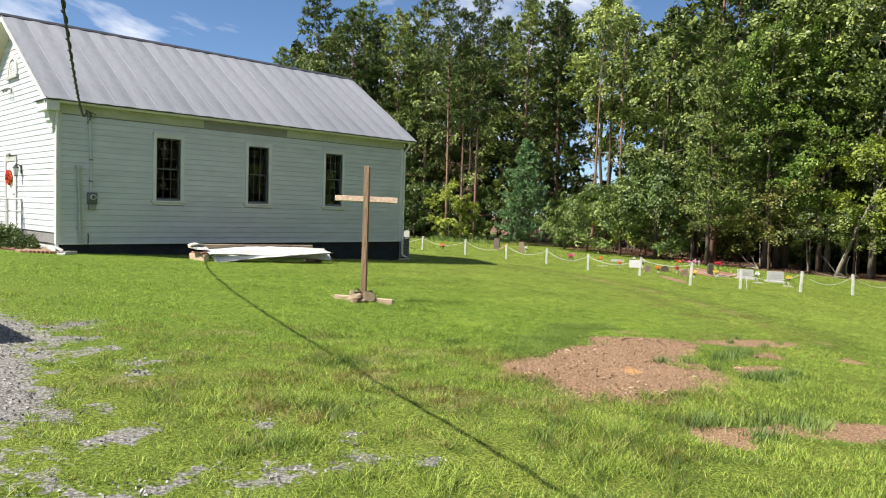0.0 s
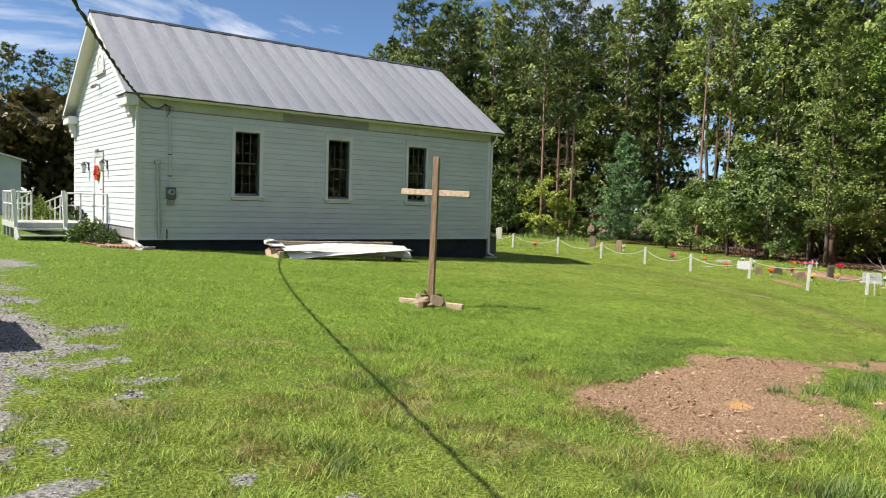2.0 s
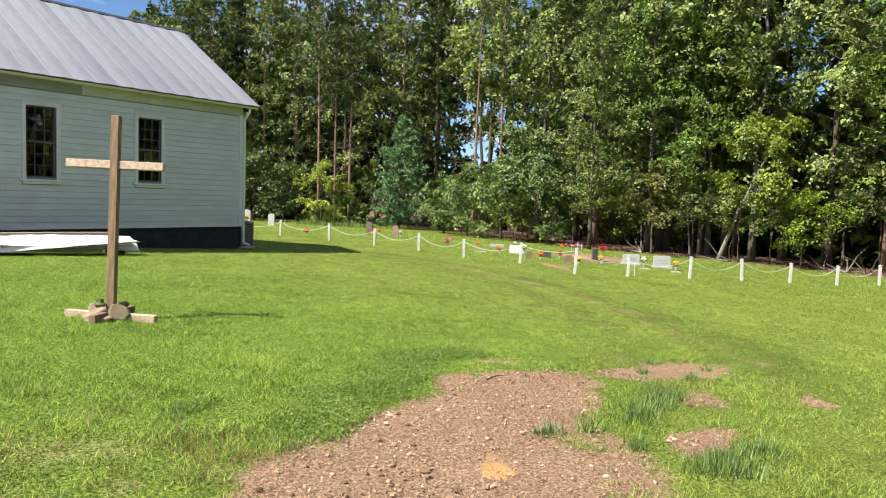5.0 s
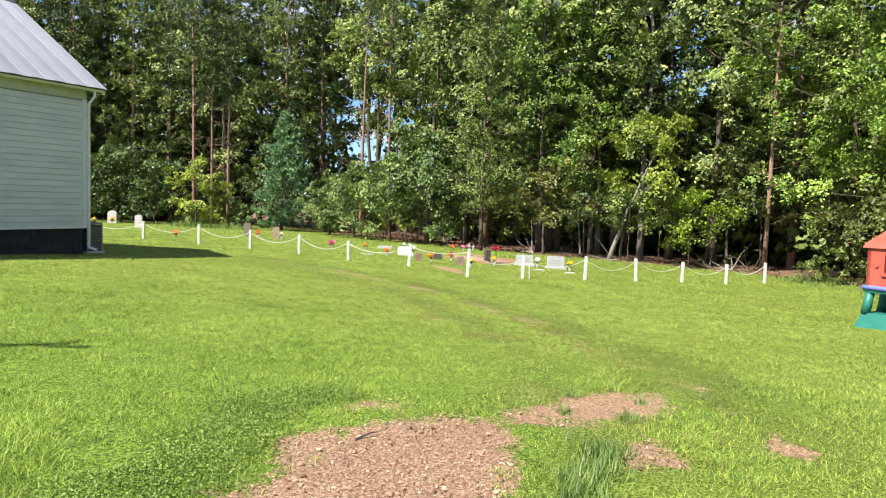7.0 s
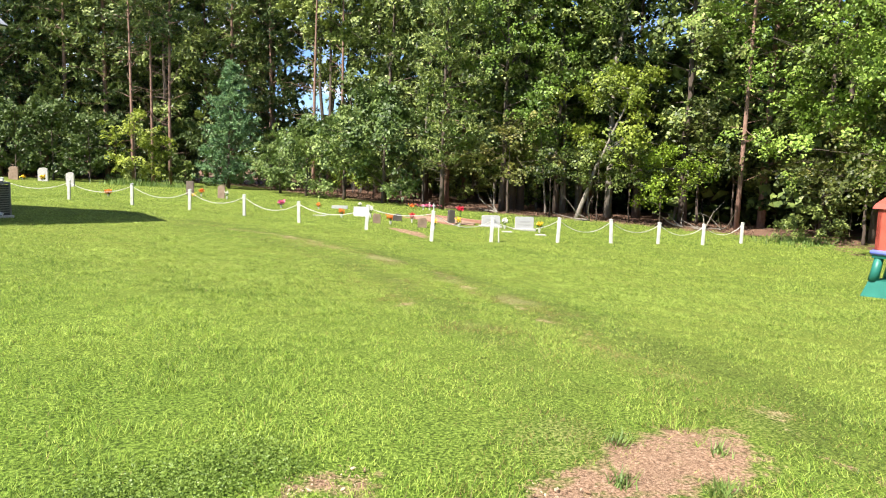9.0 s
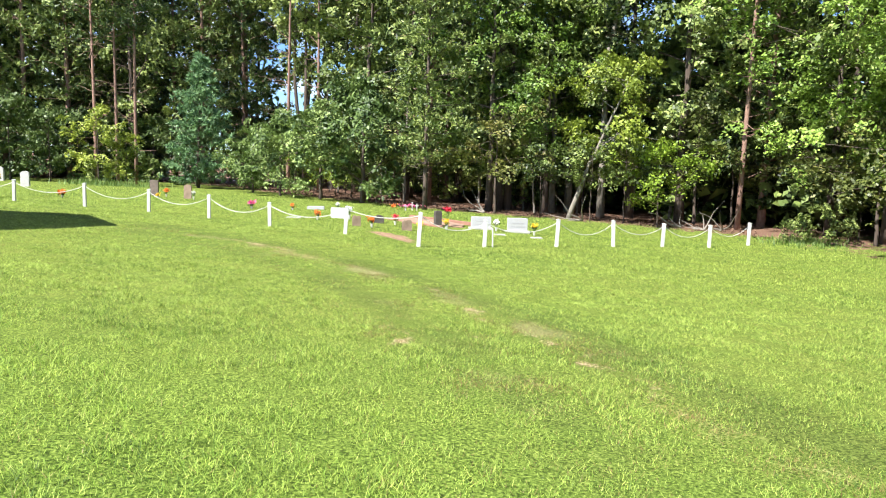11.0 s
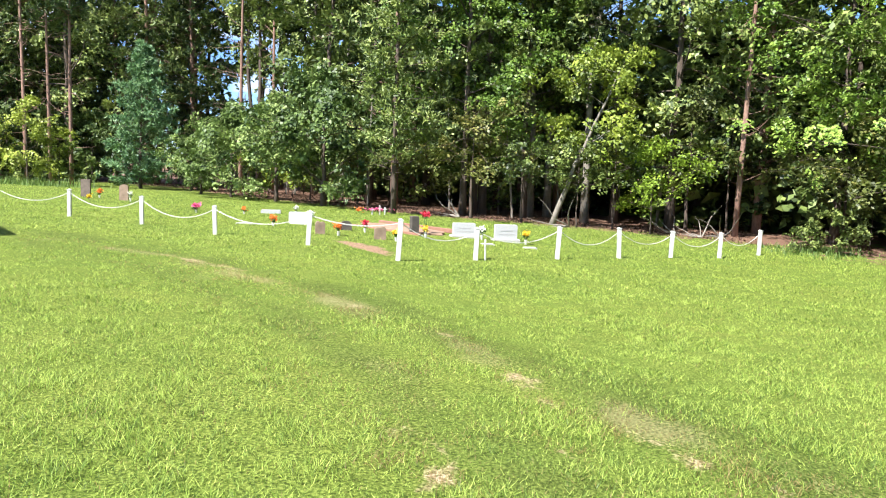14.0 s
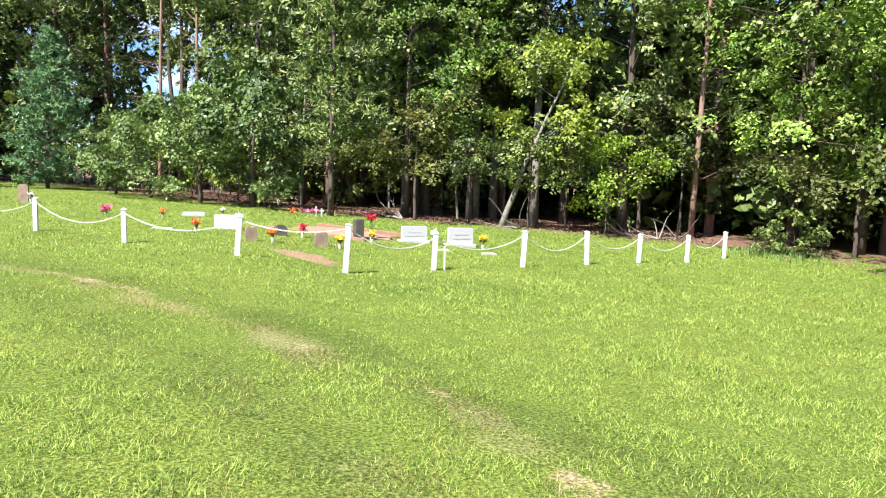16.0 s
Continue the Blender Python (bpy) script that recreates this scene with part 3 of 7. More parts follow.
def wear(x, y):
    """Bare earth, gravel, ruts, straw and litter at a place, each 0 to 1."""
    wx = x + 0.14 * smooth_noise(x, y, 1.6, 41) + 0.08 * smooth_noise(x, y, 5.5, 42)
    wy = y + 0.14 * smooth_noise(x, y, 1.6, 43) + 0.08 * smooth_noise(x, y, 5.5, 44)
    bare, scar = np.zeros(np.shape(x)), np.zeros(np.shape(x))
    for *o, strength in BARE:
        if o[0] > 6 and o[1] < -2.5 and o[0] < 17:
            scar = np.maximum(scar, oval(wx, wy, *o) * strength * 0.76)
        else:
            bare = np.maximum(bare, oval(wx, wy, *o) * strength)
    gravel = np.clip(0.5 + (np.interp(y, (-20, -18, -17, -15.6, -14.6, -13.9, -13.0, -12.6, -11.4, -9.2, -5.4, 0), (-6.6, -5.75, -5.35, -4.95, -4.45, -3.9, -3.8, -3.7, -3.7, -3.9, -3.2, -3.1)) - x + 0.3 * smooth_noise(x, y, 0.9, 3)) * 0.8, 0, 1) * np.clip((y + 40) / 4, 0, 1) * np.clip((-1.5 - y) / 3, 0, 1)
    gravel = gravel * np.clip(0.75 + 0.5 * smooth_noise(x, y, 1.1, 8), 0.45, 1)
    for o in GRAVEL_SPOT:
        gravel = np.maximum(gravel, 0.68 * oval(wx, wy, *o))
    rut = np.maximum(np.exp(-(near_line(wx, wy, RUT_FAR) / 0.72) ** 2), 0.85 * np.exp(-(near_line(wx, wy, RUT_NEAR) / 0.45) ** 2))
    rut = rut * np.clip(0.8 + 0.45 * smooth_noise(x, y, 1.1, 64), 0.3, 1)
    straw = np.maximum(np.exp(-(near_line(wx, wy, STRAW) / 0.42) ** 2), 0.6 * np.exp(-(near_line(wx, wy, RUT_NEAR) / 0.75) ** 2))
    straw = straw * np.clip(0.6 + 0.7 * smooth_noise(x, y, 1.3, 61), 0.1, 1)
    straw = np.maximum(straw, np.clip(0.26 + 0.75 * smooth_noise(x, y, 3.0, 62), 0.04, 0.9) * np.exp(-((x + 2.7 + 0.35 * (y + 15.5)) / 2.6) ** 4 - ((y + 15.5) / 4.0) ** 4))
    clay = oval(x, y, 0.62, -17.40, 0.27, 0.11, -20)
    inside = np.full(np.shape(x), 1.0)
    w = [(-60, 50)] + WOODS[::-1] + [(14, -60), (-60, -60)]
    hit = np.zeros(np.shape(x), bool)
    for (x0, y0), (x1, y1) in zip(w, w[1:] + w[:1]):
        cross = ((y0 > y) != (y1 > y)) & (x < (x1 - x0) * (y - y0) / ((y1 - y0) or 1e-9) + x0)
        hit ^= cross
    d = near_line(x, y, WOODS)
    litter = np.clip(np.where(hit, 0.72 - d * 0.2, 0.72 + d * 0.2), 0, 1) * np.clip((y + 21.0) / 4.0, 0.6, 1)
    return bare, gravel, rut, straw, clay, litter, scar


def lushness(x, y):
    """The greener, better watered grass round the church and the cross, 0 to 1."""
    edge = smooth_noise(x, y, 0.5, 81) * 1.2
    return np.clip((9.0 - x + edge) / 6.0, 0, 1) * np.clip((y + 17.5 + edge + 0.35 * (x + 2)) / 3.0, 0, 1) * np.clip((x + 5.5 + edge) / 3.0, 0, 1)


def spread(fine, step, far):
    """Grid lines: fine ones over a stretch, then ever wider ones out to far."""
    a, b = fine
    line = list(np.arange(a, b + 1e-6, step))
    for sign, end in ((-1, a), (1, b)):
        q, s = end, step
        while abs(q) < far:
            s = min(s * 1.22, 60) if s * 1.22 > 0.8 or abs(q - end) > 2 else s * 1.22
            q += sign * s
            line.append(q)
    return np.array(sorted(line))


gx, gy = spread((-9, 30), 0.25, 600), spread((-24, 4), 0.25, 600)
XX, YY = np.meshgrid(gx, gy, indexing="ij")
ZZ = ground(XX, YY) + 0.012 * smooth_noise(XX, YY, 2.2, 5) * (np.abs(XX) < 40)
nx, ny = len(gx), len(gy)
ids = np.arange(nx * ny).reshape(nx, ny)
quads = np.stack([ids[:-1, :-1], ids[1:, :-1], ids[1:, 1:], ids[:-1, 1:]], -1).reshape(-1, 4)
me = bpy.data.meshes.new("ground")
me.from_pydata(np.stack([XX, YY, ZZ], -1).reshape(-1, 3).tolist(), [], quads.tolist())
me.polygons.foreach_set("use_smooth", [True] * len(me.polygons))
me.materials.append(M_LAWN)
for key, values in zip(("bare", "gravel", "rut", "straw", "clay", "litter", "scar"), wear(XX.ravel(), YY.ravel())):
    me.attributes.new(key, "FLOAT", "POINT").data.foreach_set("value", values.astype(np.float32))
me.attributes.new("lush", "FLOAT", "POINT").data.foreach_set("value", lushness(XX.ravel(), YY.ravel()).astype(np.float32))
tagged(new("ground", me), "mown green lawn with bare patches, wheel ruts and gravel", "ground", kind="structure")

# ---------------------------------------------------------------- the church
LEN, WID, SILL, EAVE, RIDGE_Y, RIDGE_Z = 12.62, 7.94, 0.40, 4.36, 3.97, 7.15
PITCH = (RIDGE_Z - EAVE) / (RIDGE_Y + 0.165)
WINDOWS = ((2.755, 3.52), (5.835, 6.61), (8.93, 9.685))
W_LO, W_HI = 1.73, 3.57
church = thing("church", (0, 0, 0), "small white clapboard church with a grey metal roof", "church")


def roof_under(y):
    return EAVE - 0.08 + PITCH * (min(y, 2 * RIDGE_Y - y) + 0.165)


# south wall with three openings
b = Build()
xs = [0.0] + [q for w in WINDOWS for q in w] + [LEN]
for k in range(0, len(xs), 2):
    b.box(xs[k], xs[k + 1], 0, 0.18, SILL, 4.32)
for x0, x1 in WINDOWS:
    b.box(x0, x1, 0, 0.18, SILL, W_LO).box(x0, x1, 0, 0.18, W_HI, 4.32)
# wall core darker than the boards, so the lap lines look shaded
wall_s = part("wall", b, M_GAP_SHADE, church, "white clapboard side wall")
gable = [(0.182, SILL), (WID - 0.182, SILL), (WID - 0.182, roof_under(WID - 0.182)), (RIDGE_Y, roof_under(RIDGE_Y)), (0.182, roof_under(0.182))]
wall_w = part("wall", Build().prism(gable, "x", 0.0, 0.18), M_GAP_SHADE, church, "white clapboard gable wall in full sun")
part("wall", Build().prism(gable, "x", LEN - 0.18, LEN), M_SIDING, church, "white rear gable wall")
part("wall", Build().box(0, LEN, WID - 0.18, WID, SILL, 4.32), M_SIDING, church, "white far side wall")
# near-black floor and ceiling stand for the dark inside the church
part("floor_deck", Build().box(0.18, LEN - 0.18, 0.18, WID - 0.18, SILL, SILL + 0.1), M_GLASSDARK, church, "floor coloured near-black for the unlit room")
part("ceiling_deck", Build().box(0.18, LEN - 0.18, 0.18, WID - 0.18, 4.1, 4.2), M_GLASSDARK, church, "ceiling coloured near-black for the unlit room")
# foundation of painted blocks
b = Build().box(0.06, LEN - 0.04, 0.07, 0.27, -0.75, SILL).box(LEN - 0.24, LEN - 0.04, 0.27, WID - 0.06, -0.75, SILL)
b.box(0.06, LEN - 0.04, WID - 0.26, WID - 0.06, -0.75, SILL)
found = part("foundation", b, M_FOUND, church, "dark slate-blue painted block foundation")
for row in range(5):
    z0 = SILL - 0.005 - 0.2 * (row + 1)
    x = 0.06 - 0.2 * (row % 2)
    while x < LEN - 0.06:
        part("block", Build().box(max(x, 0.06) + 0.004, min(x + 0.4, LEN - 0.04) - 0.004, 0.055, 0.069, z0 + 0.004, z0 + 0.196), M_FOUND, found)
        x += 0.4
part("foundation", Build().box(0.05, 0.2, 0.28, WID - 0.28, -0.6, SILL - 0.002), M_TRIM, church, "white painted gable foundation")

# clapboards
COURSE = 0.162


def clapboard(x0, x1, z, wall, face, h=COURSE):
    """One board, thicker at its lower edge; face 's' runs along x, 'w' along y."""
    if x1 - x0 < 0.03 or h < 0.03:
        return
    o = [(0, 0.004), (-0.026, 0.004), (-0.029, 0.008), (-0.015, h), (0, h)]
    bd = Build()
    if face == "s":
        bd.prism([(u - 0.001, z + v) for u, v in o], "x", x0, x1)
    else:
        bd.prism([(u - 0.001, z + v) for u, v in o], "y", x0, x1)
    part("clapboard", bd, M_SIDING, wall)


TRIMW = 0.10
z = SILL
HEAD, FOOT = W_HI + 0.137, W_LO - 0.172
while z < 3.98:
    top = min(z + COURSE, 3.985)
    hole = top > FOOT and z < HEAD
    cuts = [0.10] + ([q for x0, x1 in WINDOWS for q in (x0 - TRIMW, x1 + TRIMW)] if hole else []) + [LEN - 0.10]
    for k in range(0, len(cuts), 2):
        clapboard(cuts[k], cuts[k + 1], z, wall_s, "s", top - z)
    for x0, x1 in WINDOWS if hole else ():
        if z < FOOT:
            clapboard(x0 - TRIMW + 0.002, x1 + TRIMW - 0.002, z, wall_s, "s", FOOT - z)
        if top > HEAD:
            clapboard(x0 - TRIMW + 0.002, x1 + TRIMW - 0.002, HEAD - 0.009, wall_s, "s", top - HEAD + 0.009)
    z += COURSE
DOOR = (3.70, 4.66, 0.80, 2.78)
z = SILL + 0.30
while z < 6.9:
    top = (z + COURSE - roof_under(0)) / PITCH
    y0 = max(0.10, top)
    y1 = WID - y0
    if y1 - y0 < 0.25:
        break
    spans = [(y0, y1)]
    if z < DOOR[3] + 0.14:
        spans = [(y0, DOOR[0] - 0.13), (DOOR[1] + 0.13, y1)]
    for a, c in spans:
        clapboard(a, c, z, wall_w, "w")
    z += COURSE
# corner boards, frieze, weathered strip
part("corner_board", Build().box(-0.04, 0.10, -0.04, -0.001, SILL, 4.0).box(-0.04, -0.001, -0.001, 0.10, SILL, 4.0), M_TRIM, church)
part("corner_board", Build().box(LEN - 0.10, LEN + 0.04, -0.04, -0.001, SILL, 4.0), M_TRIM, church)
part("corner_board", Build().box(-0.028, -0.001, WID - 0.1, WID + 0.028, SILL, 4.0), M_TRIM, church)
part("frieze_board", Build().box(-0.02, LEN + 0.02, -0.035, -0.001, 3.99, 4.31), M_FRIEZE, church, "mildew-stained cream frieze board")
part("weathered_board", Build().box(4.25, 7.3, -0.041, -0.036, 3.995, 4.23), M_STRIP, church, "unpainted grey strip of frieze")
part("skirt_board", Build().box(-0.03, LEN + 0.02, -0.045, -0.0355, SILL - 0.02, SILL + 0.04), M_TRIM, church)
# eaves
for y0, y1, s in ((-0.155, -0.036, 1), (WID + 0.001, WID + 0.155, -1)):
    part("soffit", Build().box(-0.34, LEN + 0.44, y0, y1, 4.255, 4.275), M_FRIEZE, church, "stained soffit under the eave")
part("gutter", Build().prism([(-0.165, 4.25), (-0.165, 4.345), (-0.175, 4.345), (-0.275, 4.345), (-0.285, 4.335), (-0.275, 4.28), (-0.24, 4.245)], "x", -0.36, LEN + 0.46), M_TRIM, church, "white metal gutter with a dark rim")
# dark line along the lower edge of the roof sheets
part("gutter_rim", Build().box(-0.37, LEN + 0.465, -0.314, -0.288, 4.300, 4.352), M_DARK, church, "thin dark strip above the gutter")
# roof: sheets, seams, ridge
roof = part("roof", Build().prism([(-0.165, EAVE - 0.05), (RIDGE_Y, RIDGE_Z - 0.05), (WID + 0.165, EAVE - 0.05), (WID + 0.165, EAVE - 0.09), (RIDGE_Y, RIDGE_Z - 0.13), (-0.165, EAVE - 0.09)], "x", -0.34, LEN + 0.44), M_SOFFIT, church, "cream boarded roof deck seen under the gable")
N_SHEET = 22
SHEET = (LEN + 0.46 + 0.37) / N_SHEET
slope_len = math.hypot(RIDGE_Y + 0.30, RIDGE_Z - EAVE + 0.1)
sheet = Build()
sheet.prism([(0.0, 0.0), (SHEET, 0.0)] + [(SHEET - (SHEET - 0.018) * k / 8, 0.010 + 0.016 * math.sin(math.pi * k / 8) ** 2) for k in range(9)] + [(0.015, 0.016), (0.009, 0.016), (0.006, 0.010), (0.0, 0.010)], "y", 0.0, slope_len)
sheet_mesh = sheet.mesh("roof_sheet", M_ROOF)
ang = math.degrees(math.atan(PITCH))
for k in range(N_SHEET):
    for side in (0, 1):
        ob = part("roof_sheet", sheet_mesh, M_ROOF, roof)
        x = -0.37 + k * SHEET
        if side == 0:
            ob.matrix_basis = pose(x, -0.30, EAVE - 0.10, ang, 0, 0) @ pose(0, 0, 0.07 + 0.004 * (k % 2))
        else:
            ob.matrix_basis = pose(x + SHEET, WID + 0.30, EAVE - 0.10, ang, 0, 180) @ pose(0, 0, 0.07 + 0.004 * (k % 2))
cap_z = RIDGE_Z + 0.095
part("ridge_cap", Build().prism([(RIDGE_Y - 0.14, cap_z - 0.085), (RIDGE_Y, cap_z + 0.02), (RIDGE_Y + 0.14, cap_z - 0.085), (RIDGE_Y + 0.14, cap_z - 0.065), (RIDGE_Y, cap_z + 0.03), (RIDGE_Y - 0.14, cap_z - 0.065)], "x", -0.38, LEN + 0.47), M_DARK, roof, "dark ridge capping")
# rake boards and cornice returns of the front gable
for x0, x1 in ((-0.375, -0.341), (LEN + 0.441, LEN + 0.47)):
    rake = Build().prism([(-0.20, EAVE - 0.16), (RIDGE_Y, RIDGE_Z - 0.13), (WID + 0.20, EAVE - 0.16), (WID + 0.20, EAVE - 0.03), (RIDGE_Y, RIDGE_Z + 0.005), (-0.20, EAVE - 0.03)], "x", x0, x1)
    part("rake_board", rake, M_TRIM, church)
for s in (0, 1):
    def fl(a, c, s=s):
        return (a, c) if s == 0 else (WID - c, WID - a)
    y0, y1 = fl(-0.26, 0.62)
    part("cornice_return", Build().box(-0.345, -0.024, y0, y1, 4.02, 4.29, bevel=0.012), M_TRIM, church, "boxed white cornice return")
    part("return_cap", Build().box(-0.40, -0.02, y0 - 0.02, y1 + 0.04, 4.292, 4.31), M_DARK, church)
    y0, y1 = fl(0.0, 0.34)
    part("bracket", Build().prism([(-0.23, 4.019), (-0.025, 4.019), (-0.025, 3.58), (-0.13, 3.58), (-0.13, 3.70), (-0.19, 3.78)], "y", y0 + 0.002, y1), M_TRIM, church, "stepped white corner bracket")

# windows
for x0, x1 in WINDOWS:
    win = part("window", Build().box(x0 - 0.10, x0, -0.052, 0.04, W_LO - 0.05, W_HI + 0.10).box(x1, x1 + 0.10, -0.052, 0.04, W_LO - 0.05, W_HI + 0.10).box(x0, x1, -0.052, 0.04, W_HI, W_HI + 0.10), M_TRIM, church, "tall double-hung window in a white casing")
    part("sill", Build().box(x0 - 0.16, x1 + 0.16, -0.085, 0.03, W_LO - 0.10, W_LO - 0.052, bevel=0.008), M_TRIM, win)
    part("apron", Build().box(x0 - 0.09, x1 + 0.09, -0.05, -0.0355, W_LO - 0.17, W_LO - 0.102), M_TRIM, win)
    part("drip_cap", Build().box(x0 - 0.13, x1 + 0.13, -0.07, -0.001, W_HI + 0.102, W_HI + 0.135), M_TRIM, win)
    mid = (W_LO + W_HI) / 2
    for lo, hi, yy in ((W_LO, mid + 0.018, 0.075), (mid - 0.018, W_HI, 0.045)):
        part("sash", Build().box(x0, x0 + 0.035, yy, yy + 0.03, lo, hi).box(x1 - 0.035, x1, yy, yy + 0.03, lo, hi).box(x0 + 0.035, x1 - 0.035, yy, yy + 0.03, lo, lo + 0.036).box(x0 + 0.035, x1 - 0.035, yy, yy + 0.03, hi - 0.036, hi), M_MUNTIN, win, "grey sash")
        for k in (1, 2):
            xm = x0 + 0.035 + (x1 - x0 - 0.07) * k / 3
            part("muntin", Build().box(xm - 0.007, xm + 0.007, yy + 0.006, yy + 0.024, lo + 0.037, hi - 0.037), M_MUNTIN, win)
            zm = lo + 0.036 + (hi - lo - 0.072) * k / 3
            part("muntin", Build().box(x0 + 0.036, x1 - 0.036, yy + 0.008, yy + 0.022, zm - 0.007, zm + 0.007), M_MUNTIN, win)
        part("pane", Build().box(x0 + 0.034, x1 - 0.034, yy + 0.013, yy + 0.017, lo + 0.034, hi - 0.034), M_GLASS, win)
    # curtains coloured almost black, to sink into the dim room
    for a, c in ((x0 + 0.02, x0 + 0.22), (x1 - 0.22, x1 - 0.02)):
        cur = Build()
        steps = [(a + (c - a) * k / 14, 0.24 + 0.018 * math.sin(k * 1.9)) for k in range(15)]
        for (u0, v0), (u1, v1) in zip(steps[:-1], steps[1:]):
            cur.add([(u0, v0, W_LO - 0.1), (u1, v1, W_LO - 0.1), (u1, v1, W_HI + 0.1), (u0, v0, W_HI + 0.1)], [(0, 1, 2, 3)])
        part("curtain", cur, M_CURTAIN, win, "drawn-back curtain, coloured near-black for the dim room")

# door, wreath, lanterns, flood lamp and louvre on the gable
door = part("door", Build().box(-0.035, -0.002, DOOR[0], DOOR[1], DOOR[2], DOOR[3], bevel=0.004), M_DOOR, church, "white panelled entrance door")
for a, c in ((0.10, 0.44), (0.52, 0.86)):
    for lo, hi in ((0.12, 0.75), (0.85, 1.75)):
        part("panel", Build().box(-0.045, -0.036, DOOR[0] + a, DOOR[0] + c, DOOR[2] + lo, DOOR[2] + hi, bevel=0.003), M_DOOR, door)
# casing coloured grey to look shadowed
part("casing", Build().box(-0.06, -0.002, DOOR[0] - 0.13, DOOR[0] - 0.002, DOOR[2] - 0.05, DOOR[3] + 0.13).box(-0.06, -0.002, DOOR[1] + 0.002, DOOR[1] + 0.13, DOOR[2] - 0.05, DOOR[3] + 0.13).box(-0.06, -0.002, DOOR[0], DOOR[1], DOOR[3] + 0.002, DOOR[3] + 0.13), M_GREY_BOARD, door, "door casing with its shade put in as grey")
part("handle", Build().tube([(-0.036, DOOR[0] + 0.08, 1.75), (-0.09, DOOR[0] + 0.08, 1.75)], [0.012, 0.03], 8), M_METER, door, "metal door knob")
rng = np.random.default_rng(4)
wreath = thing("door_wreath", (-0.07, 4.18, 2.28), "round wreath of red and orange autumn flowers on the door", "wreath")
ringp = [(0, 0.17 * math.cos(a), 0.17 * math.sin(a)) for a in np.linspace(0, 2 * math.pi, 15)]
part("ring", Build().tube(ringp, 0.035, 6, caps=False), M_SHRUB, wreath, "twig ring")
c = np.array([(rng.normal(-0.03, 0.015), (0.17 + rng.normal(0, 0.03)) * math.cos(a), (0.17 + rng.normal(0, 0.03)) * math.sin(a)) for a in rng.uniform(0, 6.28, 260)])
part("blossoms", fast_mesh("blossoms", leaves(rng, c, 0.09, 0.07, 0.2), 4, M_FL_ORANGE), M_FL_ORANGE, wreath, "orange and red cloth blossoms")
c = np.array([(rng.normal(-0.045, 0.015), (0.17 + rng.normal(0, 0.025)) * math.cos(a), (0.17 + rng.normal(0, 0.025)) * math.sin(a)) for a in rng.uniform(0, 6.28, 160)])
part("blossoms", fast_mesh("blossoms", leaves(rng, c, 0.09, 0.07, 0.2), 4, M_FL_RED), M_FL_RED, wreath, "deep red cloth blossoms")
for yy in (5.62, 3.12):
    lan = thing("wall_lantern", (-0.03, yy, 2.5), "black carriage lantern with clear glass beside the door", "wall lamp", "lanterns by the church door")
    part("back_plate", Build().box(-0.02, 0, -0.06, 0.06, -0.12, 0.14, bevel=0.006), M_DARK, lan)
    part("arm", Build().tube([(-0.01, 0, 0.05), (-0.08, 0, 0.16), (-0.16, 0, 0.14)], 0.012, 6), M_DARK, lan)
    part("cap", Build().tube([(-0.16, 0, 0.04), (-0.16, 0, 0.10), (-0.16, 0, 0.16)], [0.10, 0.06, 0.012], 8), M_DARK, lan)
    part("glass", Build().tube([(-0.16, 0, -0.18), (-0.16, 0, 0.04)], [0.055, 0.08], 6), M_LAMPGLASS, lan, "clear glass body")
    part("base", Build().tube([(-0.16, 0, -0.21), (-0.16, 0, -0.18)], [0.03, 0.06], 6), M_DARK, lan)
fl = thing("flood_lamp", (-0.025, 4.17, 5.02), "white twin-head flood lamp on the gable", "flood lamp")
part("plate", Build().tube([(0, 0, 0), (-0.04, 0, 0)], 0.06, 10), M_TRIM, fl)
for dy in (-0.12, 0.14):
    part("head", Build().tube([(-0.04, dy * 0.3, 0.0), (-0.12, dy, 0.0), (-0.22, dy * 1.2, -0.08)], [0.02, 0.03, 0.065], 8), M_AC2, fl)
sen = thing("door_light", (-0.025, 4.3, 2.99), "small round porch light above the door", "porch light")
part("base", Build().tube([(0, 0, 0), (-0.03, 0, 0)], 0.06, 10), M_AC2, sen)
part("globe", Build().lump((-0.075, 0, -0.01), (0.05, 0.05, 0.06), 3, 0.0, (10, 6)), M_LAMPGLASS, sen, smooth=True)
arch = thing("gable_louvre", (-0.024, RIDGE_Y, 5.32), "half-round white louvred vent with layered arch trim", "vent")
for r0, r1, d in ((0.50, 0.40, 0.05), (0.34, 0.26, 0.04)):
    ar = Build()
    pts = [(math.cos(a), math.sin(a)) for a in np.linspace(0, math.pi, 17)]
    for (c0, s0), (c1, s1) in zip(pts[:-1], pts[1:]):
        q = [(r0 * c0, 0.1 + 1.25 * r0 * s0), (r0 * c1, 0.1 + 1.25 * r0 * s1), (r1 * c1, 0.1 + 1.25 * r1 * s1), (r1 * c0, 0.1 + 1.25 * r1 * s0)]
        ar.prism(q, "x", -d, -0.001)
    part("arch_trim", ar, M_TRIM, arch)
# grey colour stands for the shadow on this sill
part("sill", Build().box(-0.08, -0.001, -0.56, 0.56, 0.0, 0.09), M_GREY_BOARD, arch, "sill with its shade put in as grey")
for k in range(5):
    half = 0.25 * math.sqrt(max(0.05, 1 - (k / 5.2) ** 2))
    part("slat", Build().box(-0.03, -0.001, -half, half, 0.12 + k * 0.062, 0.165 + k * 0.062), M_TRIM, arch)

